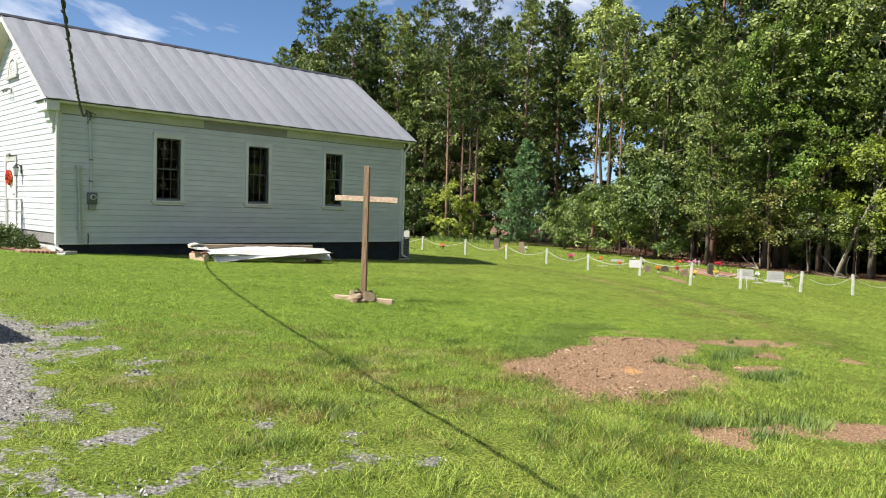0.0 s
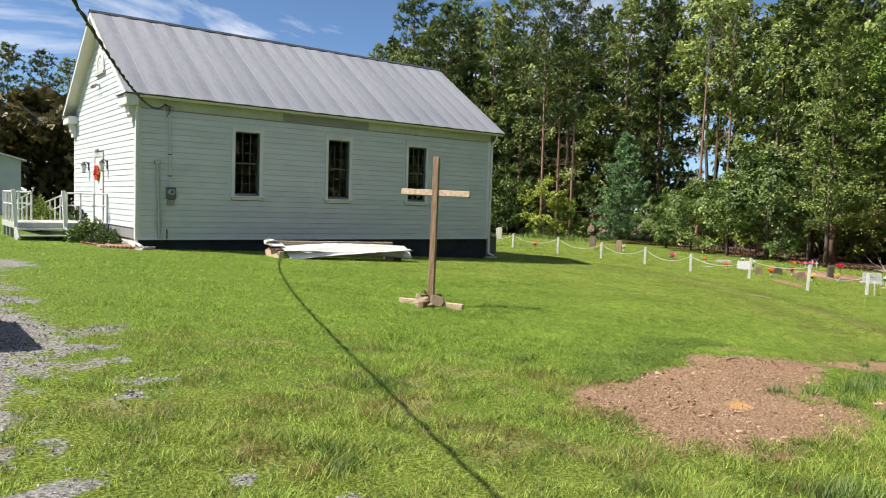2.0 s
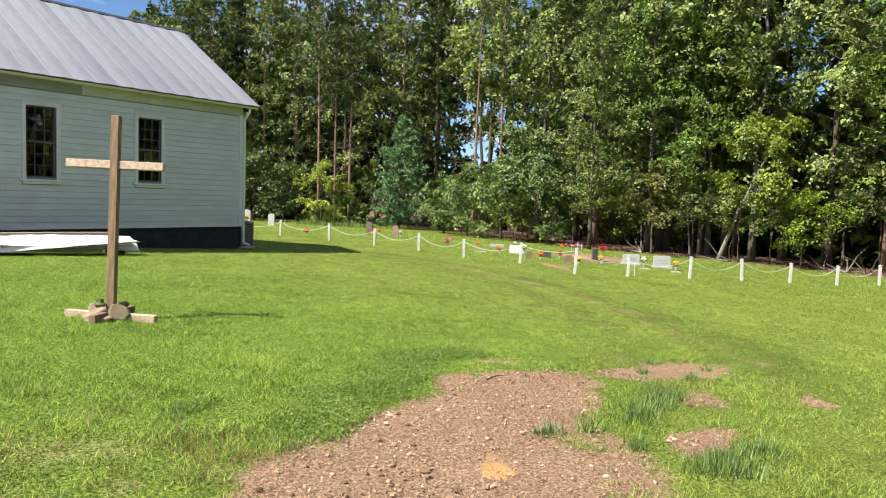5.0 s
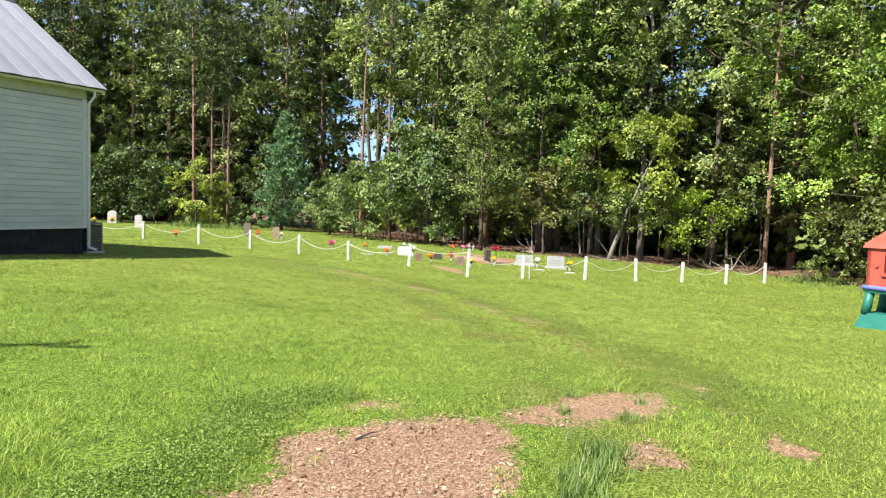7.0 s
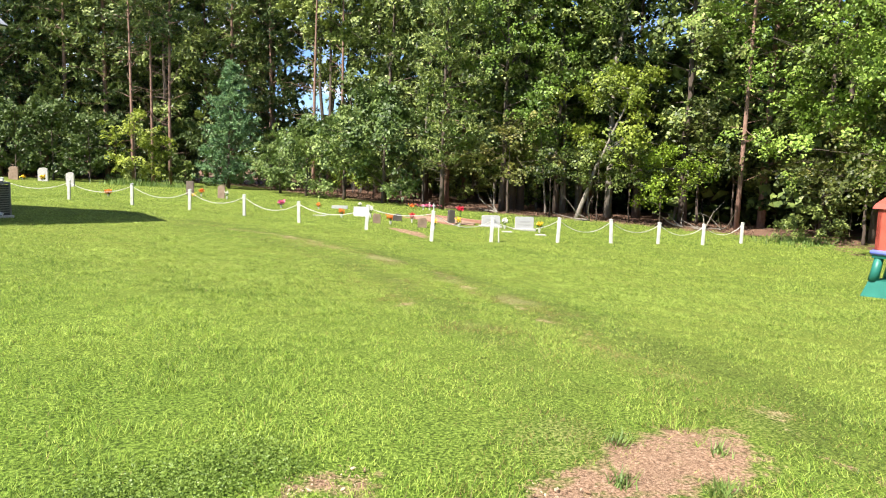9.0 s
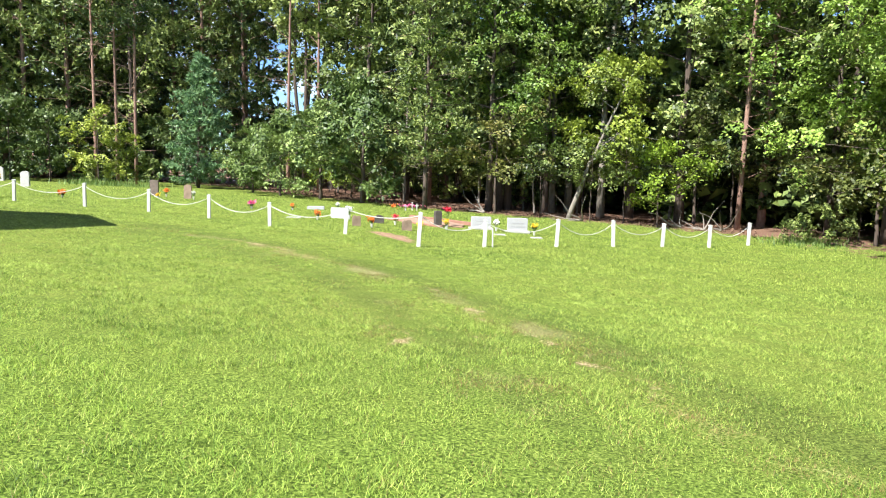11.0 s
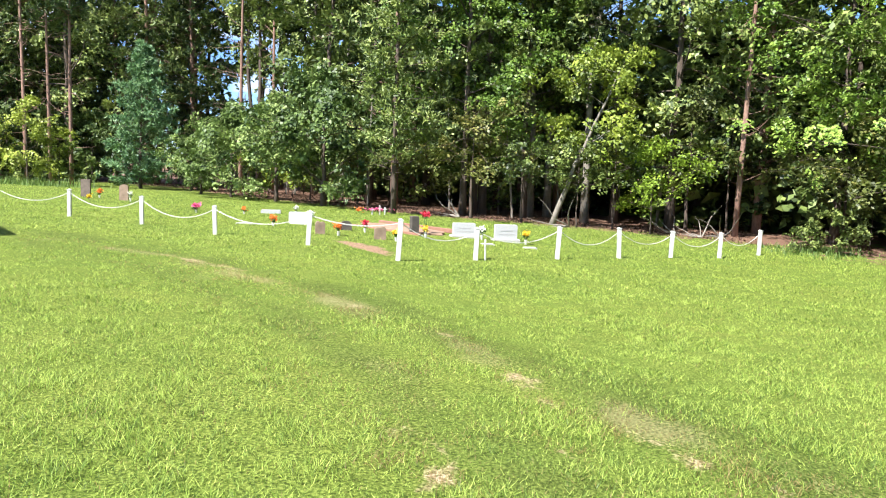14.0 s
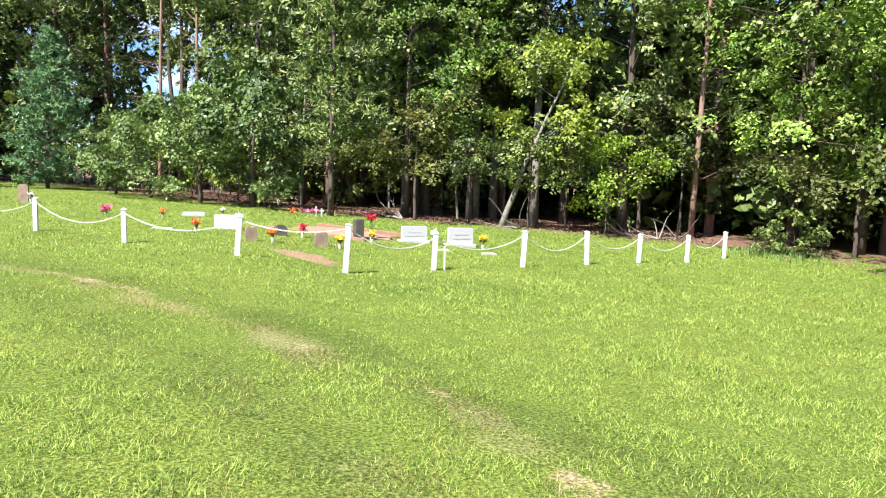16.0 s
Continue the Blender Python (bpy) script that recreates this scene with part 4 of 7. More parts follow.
# downspouts and splash block
for x, zb in ((-0.02, 0.18), (LEN + 0.06, -0.28)):
    ds = thing("downspout", (x, -0.075, zb), "white rectangular metal downspout on the church corner", "downspout", "church downspouts")
    hgt = 4.25 - zb
    ex = 0.10 if x > 5 else -0.02
    part("pipe", Build().box(-0.04, 0.04, -0.03, 0.03, 0.16, hgt - 0.42, bevel=0.008), M_TRIM, ds)
    part("elbow", Build().tube([(0, 0, hgt - 0.44), (0, -0.01, hgt - 0.36), (ex, -0.13, hgt - 0.14), (ex, -0.14, hgt)], 0.045, 4, turn=0.785), M_TRIM, ds)
    part("shoe", Build().tube([(0, 0, 0.20), (0.0, -0.02, 0.12), (0.10 if x < 5 else 0.14, -0.16, 0.04)], 0.047, 4, turn=0.785), M_TRIM, ds)
    for zz in (0.6, 2.2):
        part("strap", Build().box(-0.046, 0.046, -0.033, 0.034, zz, zz + 0.03), M_TRIM, ds)
sb = Build().box(-0.12, 0.12, -0.45, 0.12, 0.0, 0.05, bevel=0.01).box(-0.12, -0.08, -0.42, 0.12, 0.05, 0.09).box(0.08, 0.12, -0.42, 0.12, 0.05, 0.09)
solid("splash_block", sb, M_CONCRETE, (0.22, -0.42, gz(0.2, -0.4)), "pale concrete splash block under the downspout", "splash block", turn=-50)

# electric meter, conduit, and a grey pipe shape put in for a pipe's shadow
met = thing("electric_meter", (0.9, -0.025, 1.40), "grey round electric meter on a metal box with conduit", "electric meter")
part("box", Build().box(-0.13, 0.13, -0.10, -0.001, 0.12, 0.45, bevel=0.012), M_METER, met)
part("dial", Build().tube([(0, -0.10, 0.32), (0, -0.17, 0.32)], [0.085, 0.08], 14), M_LAMPGLASS, met, "glass meter dome")
part("dial_face", Build().tube([(0, -0.171, 0.32), (0, -0.175, 0.32)], [0.06, 0.055], 12), M_METER, met)
part("lower_box", Build().box(-0.10, 0.10, -0.08, -0.001, -0.04, 0.118, bevel=0.01), M_AC2, met)
part("conduit", Build().tube([(-0.03, -0.04, 0.45), (-0.05, -0.04, 1.5), (-0.07, -0.04, 2.55)], 0.024, 8), M_SIDING, met, "thin painted conduit up the wall")
for zz in (0.75, 1.35):
    part("clamp", Build().box(-0.08, 0.02, -0.068, -0.001, zz, zz + 0.03), M_METER, met)
part("weatherhead", Build().tube([(-0.07, -0.04, 2.55), (-0.07, -0.07, 2.63), (-0.07, -0.14, 2.60)], [0.03, 0.05, 0.035], 8), M_AC2, met)
sp = thing("vent_pipe", (0.56, -0.025, 0.42), "grey pipe shape flat on the clapboards, put in for a pipe's shadow", "pipe")
part("pipe", Build().tube([(0.03, -0.05, 0.0), (0.0, -0.05, 1.0), (-0.04, -0.05, 2.08)], 0.045, 8), M_GREY_BOARD, sp)
part("hood", Build().box(-0.12, 0.05, -0.11, -0.005, 2.06, 2.16, bevel=0.01), M_GREY_BOARD, sp)
for zz in (0.4, 1.6):
    part("strap", Build().box(-0.08, 0.09, -0.1, -0.001, zz, zz + 0.025), M_GREY_BOARD, sp)
solid("hose_stub", Build().tube([(0, 0, 0), (0.01, 0, 0.2), (0.0, 0, 0.28)], 0.018, 6), M_METER, (0.80, -0.06, 0.40), "short dark stub of pipe at the wall foot", "pipe")

# service cable from the corner, with its loose drip loop
def cable_pts(a, c, sag, n=40):
    a, c = Vector(a), Vector(c)
    return [a.lerp(c, k / n) - Vector((0, 0, 4 * sag * (k / n) * (1 - k / n))) for k in range(n + 1)]


cab = thing("service_cable", (0, 0, 0), "black twisted overhead power cable sagging to the eave", "power cable")
main = cable_pts((0.71, -0.12, 4.124), (-7.07, -21.67, 3.57), 0.565)
main = [p - Vector((0, 0, 1.56 * (k / 40) * (1 - k / 40) * (1 - k / 20))) for k, p in enumerate(main)]
main += cable_pts((-7.07, -21.67, 3.57), (-11.5, -34.0, 6.6), 0.25, 20)[1:]
part("wire", Build().tube(main, 0.014, 5), M_CABLE, cab)
tw = []
for k in range(len(main) - 1):
    for j in range(6):
        q = main[k].lerp(main[k + 1], j / 6)
        a = (k * 6 + j) * 1.05
        tw.append(q + Vector((0.02 * math.cos(a), 0.0, 0.02 * math.sin(a))))
part("twisted_wire", Build().tube(tw, 0.011, 4), M_CABLE, cab)
for k, (dx, dz) in enumerate(((0.10, -0.28), (0.22, -0.22), (0.02, -0.36))):
    part("drip_loop", Build().tube([(0.71, -0.12, 4.12), (0.71 + dx, -0.2, 4.12 + dz * 0.4), (0.7 + dx * 0.8, -0.22, 4.12 + dz), (0.83, -0.16, 3.98)], 0.009, 5), M_CABLE, cab)
pole = thing("utility_pole", (-11.6, -34.2, gz(-11.6, -34.2) - 0.3), "brown wooden utility pole carrying the power cable", "utility pole")
part("pole", Build().tube([(0, 0, 0), (0, 0, 4), (0, 0, 8.2)], [0.16, 0.14, 0.11], 10), M_BARK, pole)
part("crossarm", Build().box(-1.0, 1.0, -0.17, -0.05, 7.3, 7.42), M_BARK, pole)

# air conditioner behind the church corner
acx, acy = 13.30, 0.75
acz = gz(acx, acy)
ac = thing("air_conditioner", (acx, acy, acz), "dark louvred outdoor air-conditioning unit on a pad beside the church", "air conditioner")
part("pad", Build().box(-0.45, 0.45, -0.45, 0.45, -0.10, 0.05, bevel=0.01), M_CONCRETE, ac)
part("body", Build().box(-0.34, 0.34, -0.34, 0.34, 0.05, 0.86), M_AC, ac)
for sx in (-1, 1):
    for sy in (-1, 1):
        part("post", Build().box(sx * 0.36 - 0.025, sx * 0.36 + 0.025, sy * 0.36 - 0.025, sy * 0.36 + 0.025, 0.05, 0.88), M_AC2, ac)
part("lid", Build().box(-0.39, 0.39, -0.39, 0.39, 0.88, 0.93, bevel=0.012), M_AC2, ac)
for k in range(12):
    zz = 0.12 + k * 0.06
    part("slat", Build().box(-0.36, 0.36, -0.372, -0.345, zz, zz + 0.022).box(-0.372, -0.345, -0.36, 0.36, zz, zz + 0.022), M_AC2, ac)
part("fan_guard", Build().tube([(0, 0, 0.93), (0, 0, 0.955)], [0.30, 0.28], 16), M_AC, ac)

ac.matrix_basis = ac.matrix_basis @ Matrix.Diagonal((0.68, 0.68, 0.97, 1))

# ---------------------------------------------------------------- entrance deck, steps and ramp
DZ = 0.72
deck = thing("entrance_deck", (-1.25, 4.2, 0), "white-railed wooden entrance landing with two front steps", "deck")
for k in range(15):
    y0 = -1.12 + k * 0.165
    part("plank", Build().box(-1.25, 1.22, y0, y0 + 0.155, DZ - 0.04, DZ, bevel=0.004), M_GREY_BOARD, deck)
part("rim_joist", Build().box(-1.27, 1.22, -1.16, -1.122, DZ - 0.16, DZ - 0.001).box(-1.29, -1.252, -1.16, 1.36, DZ - 0.16, DZ - 0.001), M_GREY_BOARD, deck, "grey weathered joist")
for x, y in ((-1.22, -0.2), (-1.22, 0.6), (-1.22, 1.3), (0.05, -1.08), (1.1, 1.2)):
    part("leg", Build().box(x - 0.045, x + 0.045, y - 0.045, y + 0.045, 0.0, DZ - 0.16), M_GREY_BOARD, deck, "grey weathered leg")
for k in range(2):
    y0, zz = -1.16 - 0.28 * (k + 1), DZ - 0.17 * (k + 1)
    part("tread", Build().box(-1.2, 0.0, y0, y0 + 0.29, zz - 0.045, zz, bevel=0.005), M_GREY_BOARD, deck, "grey weathered step")
for x, ln in ((-1.25, -4), (0.03, -3)):
    part("stringer", Build().prism([(-1.16, DZ - 0.05), (-1.78, 0.30), (-1.78, 0.10), (-1.6, 0.10), (-1.16, DZ - 0.30)], "x", x - 0.025, x + 0.025), M_GREY_BOARD, deck)
    part("newel", Build().box(-0.05, 0.05, -0.05, 0.05, -0.55, 0.95, pose(x, -1.22, DZ, 0, ln, 0), bevel=0.008), M_TRIM, deck, "white leaning newel post")


def railing(owner, p, q, n):
    p, q = Vector(p), Vector(q)
    for h, r in ((0.88, 0.028), (0.52, 0.022)):
        part("rail", Build().tube([p + Vector((0, 0, h)), q + Vector((0, 0, h))], r, 4, turn=0.785), M_TRIM, owner)
    for k in range(n + 1):
        o = p.lerp(q, k / n)
        part("post", Build().box(o.x - 0.022, o.x + 0.022, o.y - 0.022, o.y + 0.022, o.z - 0.15, o.z + 0.90), M_TRIM, owner)


railing(deck, (0.09, -1.14, DZ), (1.2, -1.14, DZ), 3)
railing(deck, (-1.25, -1.1, DZ), (-1.25, 1.32, DZ), 4)
railing(deck, (-1.2, 1.33, DZ), (-0.48, 1.33, DZ), 2)
ramp = thing("wheelchair_ramp", (-1.22, 5.56, 0), "white-railed wooden wheelchair ramp sloping down behind the landing", "ramp")
RG = gz(-1.2, 9.6)
for k in range(22):
    y0, y1 = k * 0.18, k * 0.18 + 0.17
    za, zb = DZ + (RG + 0.05 - DZ) * y0 / 4.0, DZ + (RG + 0.05 - DZ) * y1 / 4.0
    part("plank", Build().add([(-0.5, y0, za), (0.5, y0, za), (0.5, y1, zb), (-0.5, y1, zb), (-0.5, y0, za - 0.04), (0.5, y0, za - 0.04), (0.5, y1, zb - 0.04), (-0.5, y1, zb - 0.04)], [(0, 1, 2, 3), (7, 6, 5, 4), (0, 4, 5, 1), (1, 5, 6, 2), (2, 6, 7, 3), (3, 7, 4, 0)]), M_GREY_BOARD, ramp)
for x in (-0.5, 0.5):
    railing(ramp, (x, 0.05, DZ), (x, 3.8, RG + 0.10), 4)

# flower bed at the gable foot
bed = thing("bed_edging", (-0.02, 0, 0), "curved row of bricks edging the planting bed", "brick edging")
for k in range(16):
    a = math.pi * (0.52 + 0.46 * k / 15)
    x, y = 0.15 + 1.15 * math.cos(a), 0.75 - 0.95 * math.sin(a) + (k * 0.13 if k > 9 else 0) * 0.5
    part("brick", Build().box(-0.10, 0.10, -0.045, 0.045, -0.02, 0.065, pose(x, y, gz(x, y), 0, 0, math.degrees(a) + 90), bevel=0.006), M_BRICK, bed)
solid("bed_mulch", Build().lump((0, 0, 0), (0.62, 1.3, 0.09), 5, 0.12, (16, 5)), M_SOIL, (-0.42, 1.35, gz(-0.4, 1.3)), "brown mulch in the planting bed", "mulch")


def bush(name, loc, rx, ry, rz, n, size, mat, label, cat, seed, group=""):
    r = np.random.default_rng(seed)
    t = thing(name, loc, label, cat, group)
    st = Build()
    for k in range(9):
        a, e = r.uniform(0, 6.28), r.uniform(0.3, 0.9)
        st.tube([(0, 0, 0), (rx * 0.5 * e * math.cos(a), ry * 0.5 * e * math.sin(a), rz * 0.6), (rx * e * math.cos(a), ry * e * math.sin(a), rz * 1.1)], [0.02, 0.012, 0.004], 4)
    part("stems", st, M_BARK, t, "thin brown stems")
    d = unit(r.normal(size=(n, 3)))
    rad = r.uniform(0.45, 1.0, (n, 1)) ** 0.6 * (1 + 0.25 * np.sin(3 * np.arctan2(d[:, 1:2], d[:, :1]) + seed) * np.cos(2.5 * d[:, 2:]))
    c = d * rad * (rx, ry, rz * 0.75)
    c[:, 2] = np.abs(c[:, 2]) * 1.2 + 0.04
    part("foliage", fast_mesh("foliage", leaves(r, c, size, size * 0.55, 0.4), 4, mat), mat, t, "dense leaves")
    return t


bush("ornamental_grass", (-0.75, 2.1, gz(-0.7, 2.1)), 0.55, 0.6, 0.7, 1500, 0.11, M_LEAF_PALE, "feathery pale green ornamental clump by the steps", "shrub", 11)
bush("low_shrub", (-0.5, 1.25, gz(-0.5, 1.2)), 0.5, 0.55, 0.45, 1600, 0.08, M_SHRUB, "low dark green evergreen shrub at the gable foot", "shrub", 12)
bush("low_shrub", (-1.0, 2.75, gz(-1, 2.7)), 0.4, 0.4, 0.35, 700, 0.09, M_SHRUB, "small leafy shrub in the planting bed", "shrub", 13)
bush("potted_plant_foliage", (-0.5, 5.05, DZ), 0.28, 0.28, 0.45, 600, 0.08, M_SHRUB, "dark green plant standing on the landing by the door", "plant", 14)
bush("yellow_shrub", (-1.2, 8.6, gz(-1.2, 8.6)), 0.9, 0.8, 1.3, 1500, 0.11, M_LEAF_YELLOW, "yellow-green bush beyond the landing", "shrub", 15)

# ---------------------------------------------------------------- the yard
# heap of taken-down sheet metal and boards against the wall
heap = thing("scrap_heap", (2.95, -2.15, gz(3.2, -2.1) - 0.02), "heap of long white sheet-metal panels on boards by the church wall", "scrap pile")
part("bearer", Build().box(0.10, 0.24, -0.38, 0.55, 0.0, 0.20, bevel=0.006), M_WOODX, heap, "tan timber block")
part("bearer", Build().box(4.0, 4.2, -0.25, 0.45, -0.22, 0.10, bevel=0.006), M_BARK, heap, "dark timber block")
part("board", Build().box(0.0, 3.9, 0.22, 0.42, 0.30, 0.34, pose(0, 0, 0.06, 0, 2.2, 0.5)), M_WOODX, heap, "tan board")
part("board", Build().box(0.25, 0.75, 0.1, 0.35, 0.36, 0.46, pose(0, 0, 0.0, 0, 2, 4)), M_WOODX, heap)
part("board", Build().box(0.1, 3.6, -0.1, 0.12, 0.16, 0.21, pose(0, 0, 0.0, 0, 2.5, -1)), M_WOODX, heap)


def panel_sheet(x0, x1, y0, z0, z1, wid, twist, seed):
    r = random.Random(seed)
    bd, n, w = Build(), 26, 7
    verts, faces = [], []
    for i in range(n + 1):
        s = i / n
        tilt = radians(twist[0] + twist[1] * s)
        for j in range(w + 1):
            u = wid * (j / w - 0.5)
            rib = 0.030 * math.cos(j * 2.4) + 0.016 * math.sin(5 * s + j * 0.7 + seed)
            verts.append((x0 + (x1 - x0) * s, y0 + u * math.cos(tilt) - rib * math.sin(tilt), z0 + (z1 - z0) * s + u * math.sin(tilt) + rib * math.cos(tilt) + 0.05 * math.sin(math.pi * s) * r.uniform(0.8, 1.2)))
    for i in range(n):
        for j in range(w):
            a = i * (w + 1) + j
            faces.append((a, a + 1, a + w + 2, a + w + 1))
    m = len(verts)
    verts += [(x, y, z - 0.006) for x, y, z in verts]
    faces += [tuple(m + k for k in reversed(f)) for f in faces]
    return bd.add(verts, faces)


part("sheet", panel_sheet(0.25, 4.5, -0.20, 0.27, 0.12, 0.62, (14, 26), 1), M_VINYL, heap, "white ribbed metal sheet", smooth=True)
part("sheet", panel_sheet(0.35, 4.35, -0.42, 0.13, 0.21, 0.50, (42, -34), 2), M_VINYL, heap, "white ribbed metal sheet twisted at its end", smooth=True)
part("board", Build().box(0.0, 4.1, 0.10, 0.22, 0.34, 0.47, pose(0, 0, 0.0, 0, 0.9, 0.2), bevel=0.004), M_WOODX, heap, "tan board on edge")
part("board", Build().box(0.02, 0.32, -0.30, 0.18, 0.22, 0.27, pose(0, 0, 0.0, 0, 0, 8), bevel=0.004), M_BRICK, heap, "reddish board end")
part("sheet", panel_sheet(-0.12, 0.30, 0.10, 0.44, 0.42, 0.22, (12, -14), 3), M_VINYL, heap, "short white metal sheet end", smooth=True)
part("sheet_end", Build().prism([(-0.20, 0.34), (0.02, 0.39), (0.10, 0.42), (-0.02, 0.40)], "x", -0.06, 0.35), M_VINYL, heap, "bent white metal end")

# the leaning wooden cross with its feet and stones
cx, cy = 1.734, -11.276
cross = thing("wooden_cross", (cx, cy, gz(cx, cy)), "leaning weathered wooden cross on timber feet with stones piled round it", "cross")
p0, p1 = Vector((0, 0, 0.02)), Vector((0.203, 0.226, 2.396 - gz(cx, cy)))
axis = (p1 - p0).normalized()
arm_dir = Vector((0.59, -0.80, -0.085)).normalized()
arm_dir = (arm_dir - axis * arm_dir.dot(axis) * 0.6).normalized()
out = axis.cross(arm_dir).normalized()
side = out.cross(axis).normalized()


def beam(a, d, u, length, w, h, back=0.0):
    d, u = Vector(d).normalized(), Vector(u).normalized()
    v = d.cross(u).normalized()
    u = v.cross(d).normalized()
    m = Matrix((d, u, v)).transposed().to_4x4()
    m.translation = Vector(a)
    return Build().box(-back, length, -w / 2, w / 2, -h / 2, h / 2, m, bevel=0.006)


part("upright", beam(p0, axis, side, (p1 - p0).length, 0.098, 0.098), M_WOOD, cross, "brown weathered upright post")
mid = p0.lerp(p1, 0.755)
part("crossbar", beam(mid + out * 0.012, arm_dir, axis, 0.60, 0.10, 0.075, 0.60), M_WOODX, cross, "crossbar paler than the upright")
fdir = Vector((0.53, -0.85, -0.03)).normalized()
part("foot", beam((0, 0, 0.035), fdir, (0, 0, 1), 0.57, 0.10, 0.095, 0.57), M_WOODX, cross, "pale foot timber")
part("foot", beam((0.02, 0.02, 0.055), (0.85, 0.53, -0.02), (0, 0, 1), 0.5, 0.10, 0.09, 0.45), M_WOOD, cross)


def slab(sx, sy, sz, seed, m):
    """A flat field stone: an uneven many-sided plate with chipped edges."""
    r = random.Random(seed)
    n = 8
    rim = [(math.cos(2 * math.pi * k / n), math.sin(2 * math.pi * k / n), r.uniform(0.78, 1.08)) for k in range(n)]
    v = [(sx * f * c * e, sy * f * q * e, z + r.uniform(-0.12, 0.12) * sz) for z, f in ((-sz, 0.86), (-sz * 0.3, 1.0), (sz * 0.4, 0.97), (sz, 0.80)) for c, q, e in rim]
    f = [tuple(range(n - 1, -1, -1)), tuple(range(3 * n, 4 * n))]
    f += [(a * n + k, a * n + (k + 1) % n, (a + 1) * n + (k + 1) % n, (a + 1) * n + k) for a in range(3) for k in range(n)]
    return Build().add(v, f, m)


for k, (dx, dy, dz, sx, sy, sz, rx, ry, rz) in enumerate(((0.00, -0.17, 0.10, 0.15, 0.13, 0.028, 62, 12, -38), (-0.20, 0.02, 0.09, 0.19, 0.10, 0.025, 14, -26, -20), (-0.10, 0.14, 0.13, 0.11, 0.09, 0.03, 50, 8, -30), (0.20, 0.12, 0.12, 0.17, 0.10, 0.028, -24, 22, 60), (-0.22, -0.12, 0.035, 0.18, 0.09, 0.024, 6, -8, -50), (0.10, 0.26, 0.08, 0.13, 0.10, 0.035, 14, 0, 10))):
    part("stone", slab(sx, sy, sz, 30 + k, pose(dx, dy, dz, rx, ry, rz)), M_STONE, cross, "flat brown field stone")
part("moss_tuft", Build().lump((-0.10, 0.06, 0.19), (0.06, 0.055, 0.06), 77, 0.35, (9, 6)), M_MOSS, cross, "mossy dry tuft")

# white posts and chain round the graves
POSTS = ((20.2, 10.3, 0.75), (20.95, 7.5, 0.76), (21.62, 4.9, 0.81), (22.05, 2.45, 0.78), (21.75, -0.35, 0.76), (21.09, -3.16, 0.72), (19.97, -6.39, 0.75), (20.53, -8.30, 0.92),
         (22.32, -9.53, 0.77), (24.45, -11.08, 0.83), (26.52, -12.42, 0.84), (28.62, -13.72, 0.79), (30.45, -15.13, 0.80), (32.50, -16.41, 0.84))
LEAN = (0, 1, 0, 1, 0, -1, 3.5, 3, 2, 2.5, -2, 2, 1, 1)
tops = []
for (x, y, h), ln in zip(POSTS, LEAN):
    post = thing("fence_post", (x, y, gz(x, y)), "white-painted wooden fence post", "fence post", "posts of the graveyard chain fence", turn=-60)
    m = pose(0, 0, 0, 0, ln, 0)
    part("shaft", Build().box(-0.05, 0.05, -0.05, 0.05, -0.15, h - 0.03, m, bevel=0.008), M_POST, post)
    part("cap", Build().prism([(-0.058, h - 0.03), (0.058, h - 0.03), (0.058, h - 0.012), (0.0, h + 0.012), (-0.058, h - 0.012)], "y", -0.058, 0.058, m), M_POST, post)
    part("hook", Build().tube([(0, 0.05, h - 0.10), (0, 0.085, h - 0.11), (0, 0.085, h - 0.075)], 0.007, 5, m=m), M_METER, post)
    tops.append(Vector((x + math.cos(radians(-60)) * math.sin(radians(ln)) * h, y + math.sin(radians(-60)) * math.sin(radians(ln)) * h, gz(x, y) + h - 0.09)))
SAG = (0.28, 0.30, 0.33, 0.32, 0.33, 0.28, 0.14, 0.30, 0.30, 0.38, 0.33, 0.36, 0.36)
for k in range(len(tops) - 1):
    a, c = tops[k], tops[k + 1]
    base = a.lerp(c, 0.5)
    base.z = gz(base.x, base.y)
    ch = thing("fence_chain", a, "white plastic chain hanging slack between two posts", "chain", "chains of the graveyard fence")
    bd = Build()
    pts = cable_pts((0, 0, 0), c - a, SAG[k], 52)
    for i in range(len(pts) - 1):
        d = (pts[i + 1] - pts[i])
        u = d.orthogonal().normalized() if i % 2 else d.cross(d.orthogonal()).normalized()
        o, half = (pts[i] + pts[i + 1]) / 2, d.length * 0.68
        d = d.normalized()
        loop = [o + d * half * math.cos(t) + u * 0.012 * math.sin(t) for t in np.linspace(0, 2 * math.pi, 7)]
        bd.tube(loop, 0.0055, 4, caps=False)
    part("strand", bd, M_CHAIN, ch)
solid("garden_stake", Build().tube([(0, 0, 0), (-0.05, 0, 0.5)], 0.022, 5), M_POST, (22.5, -9.72, gz(22.5, -9.7)), "thin white stake leaning beside a fence post", "stake")


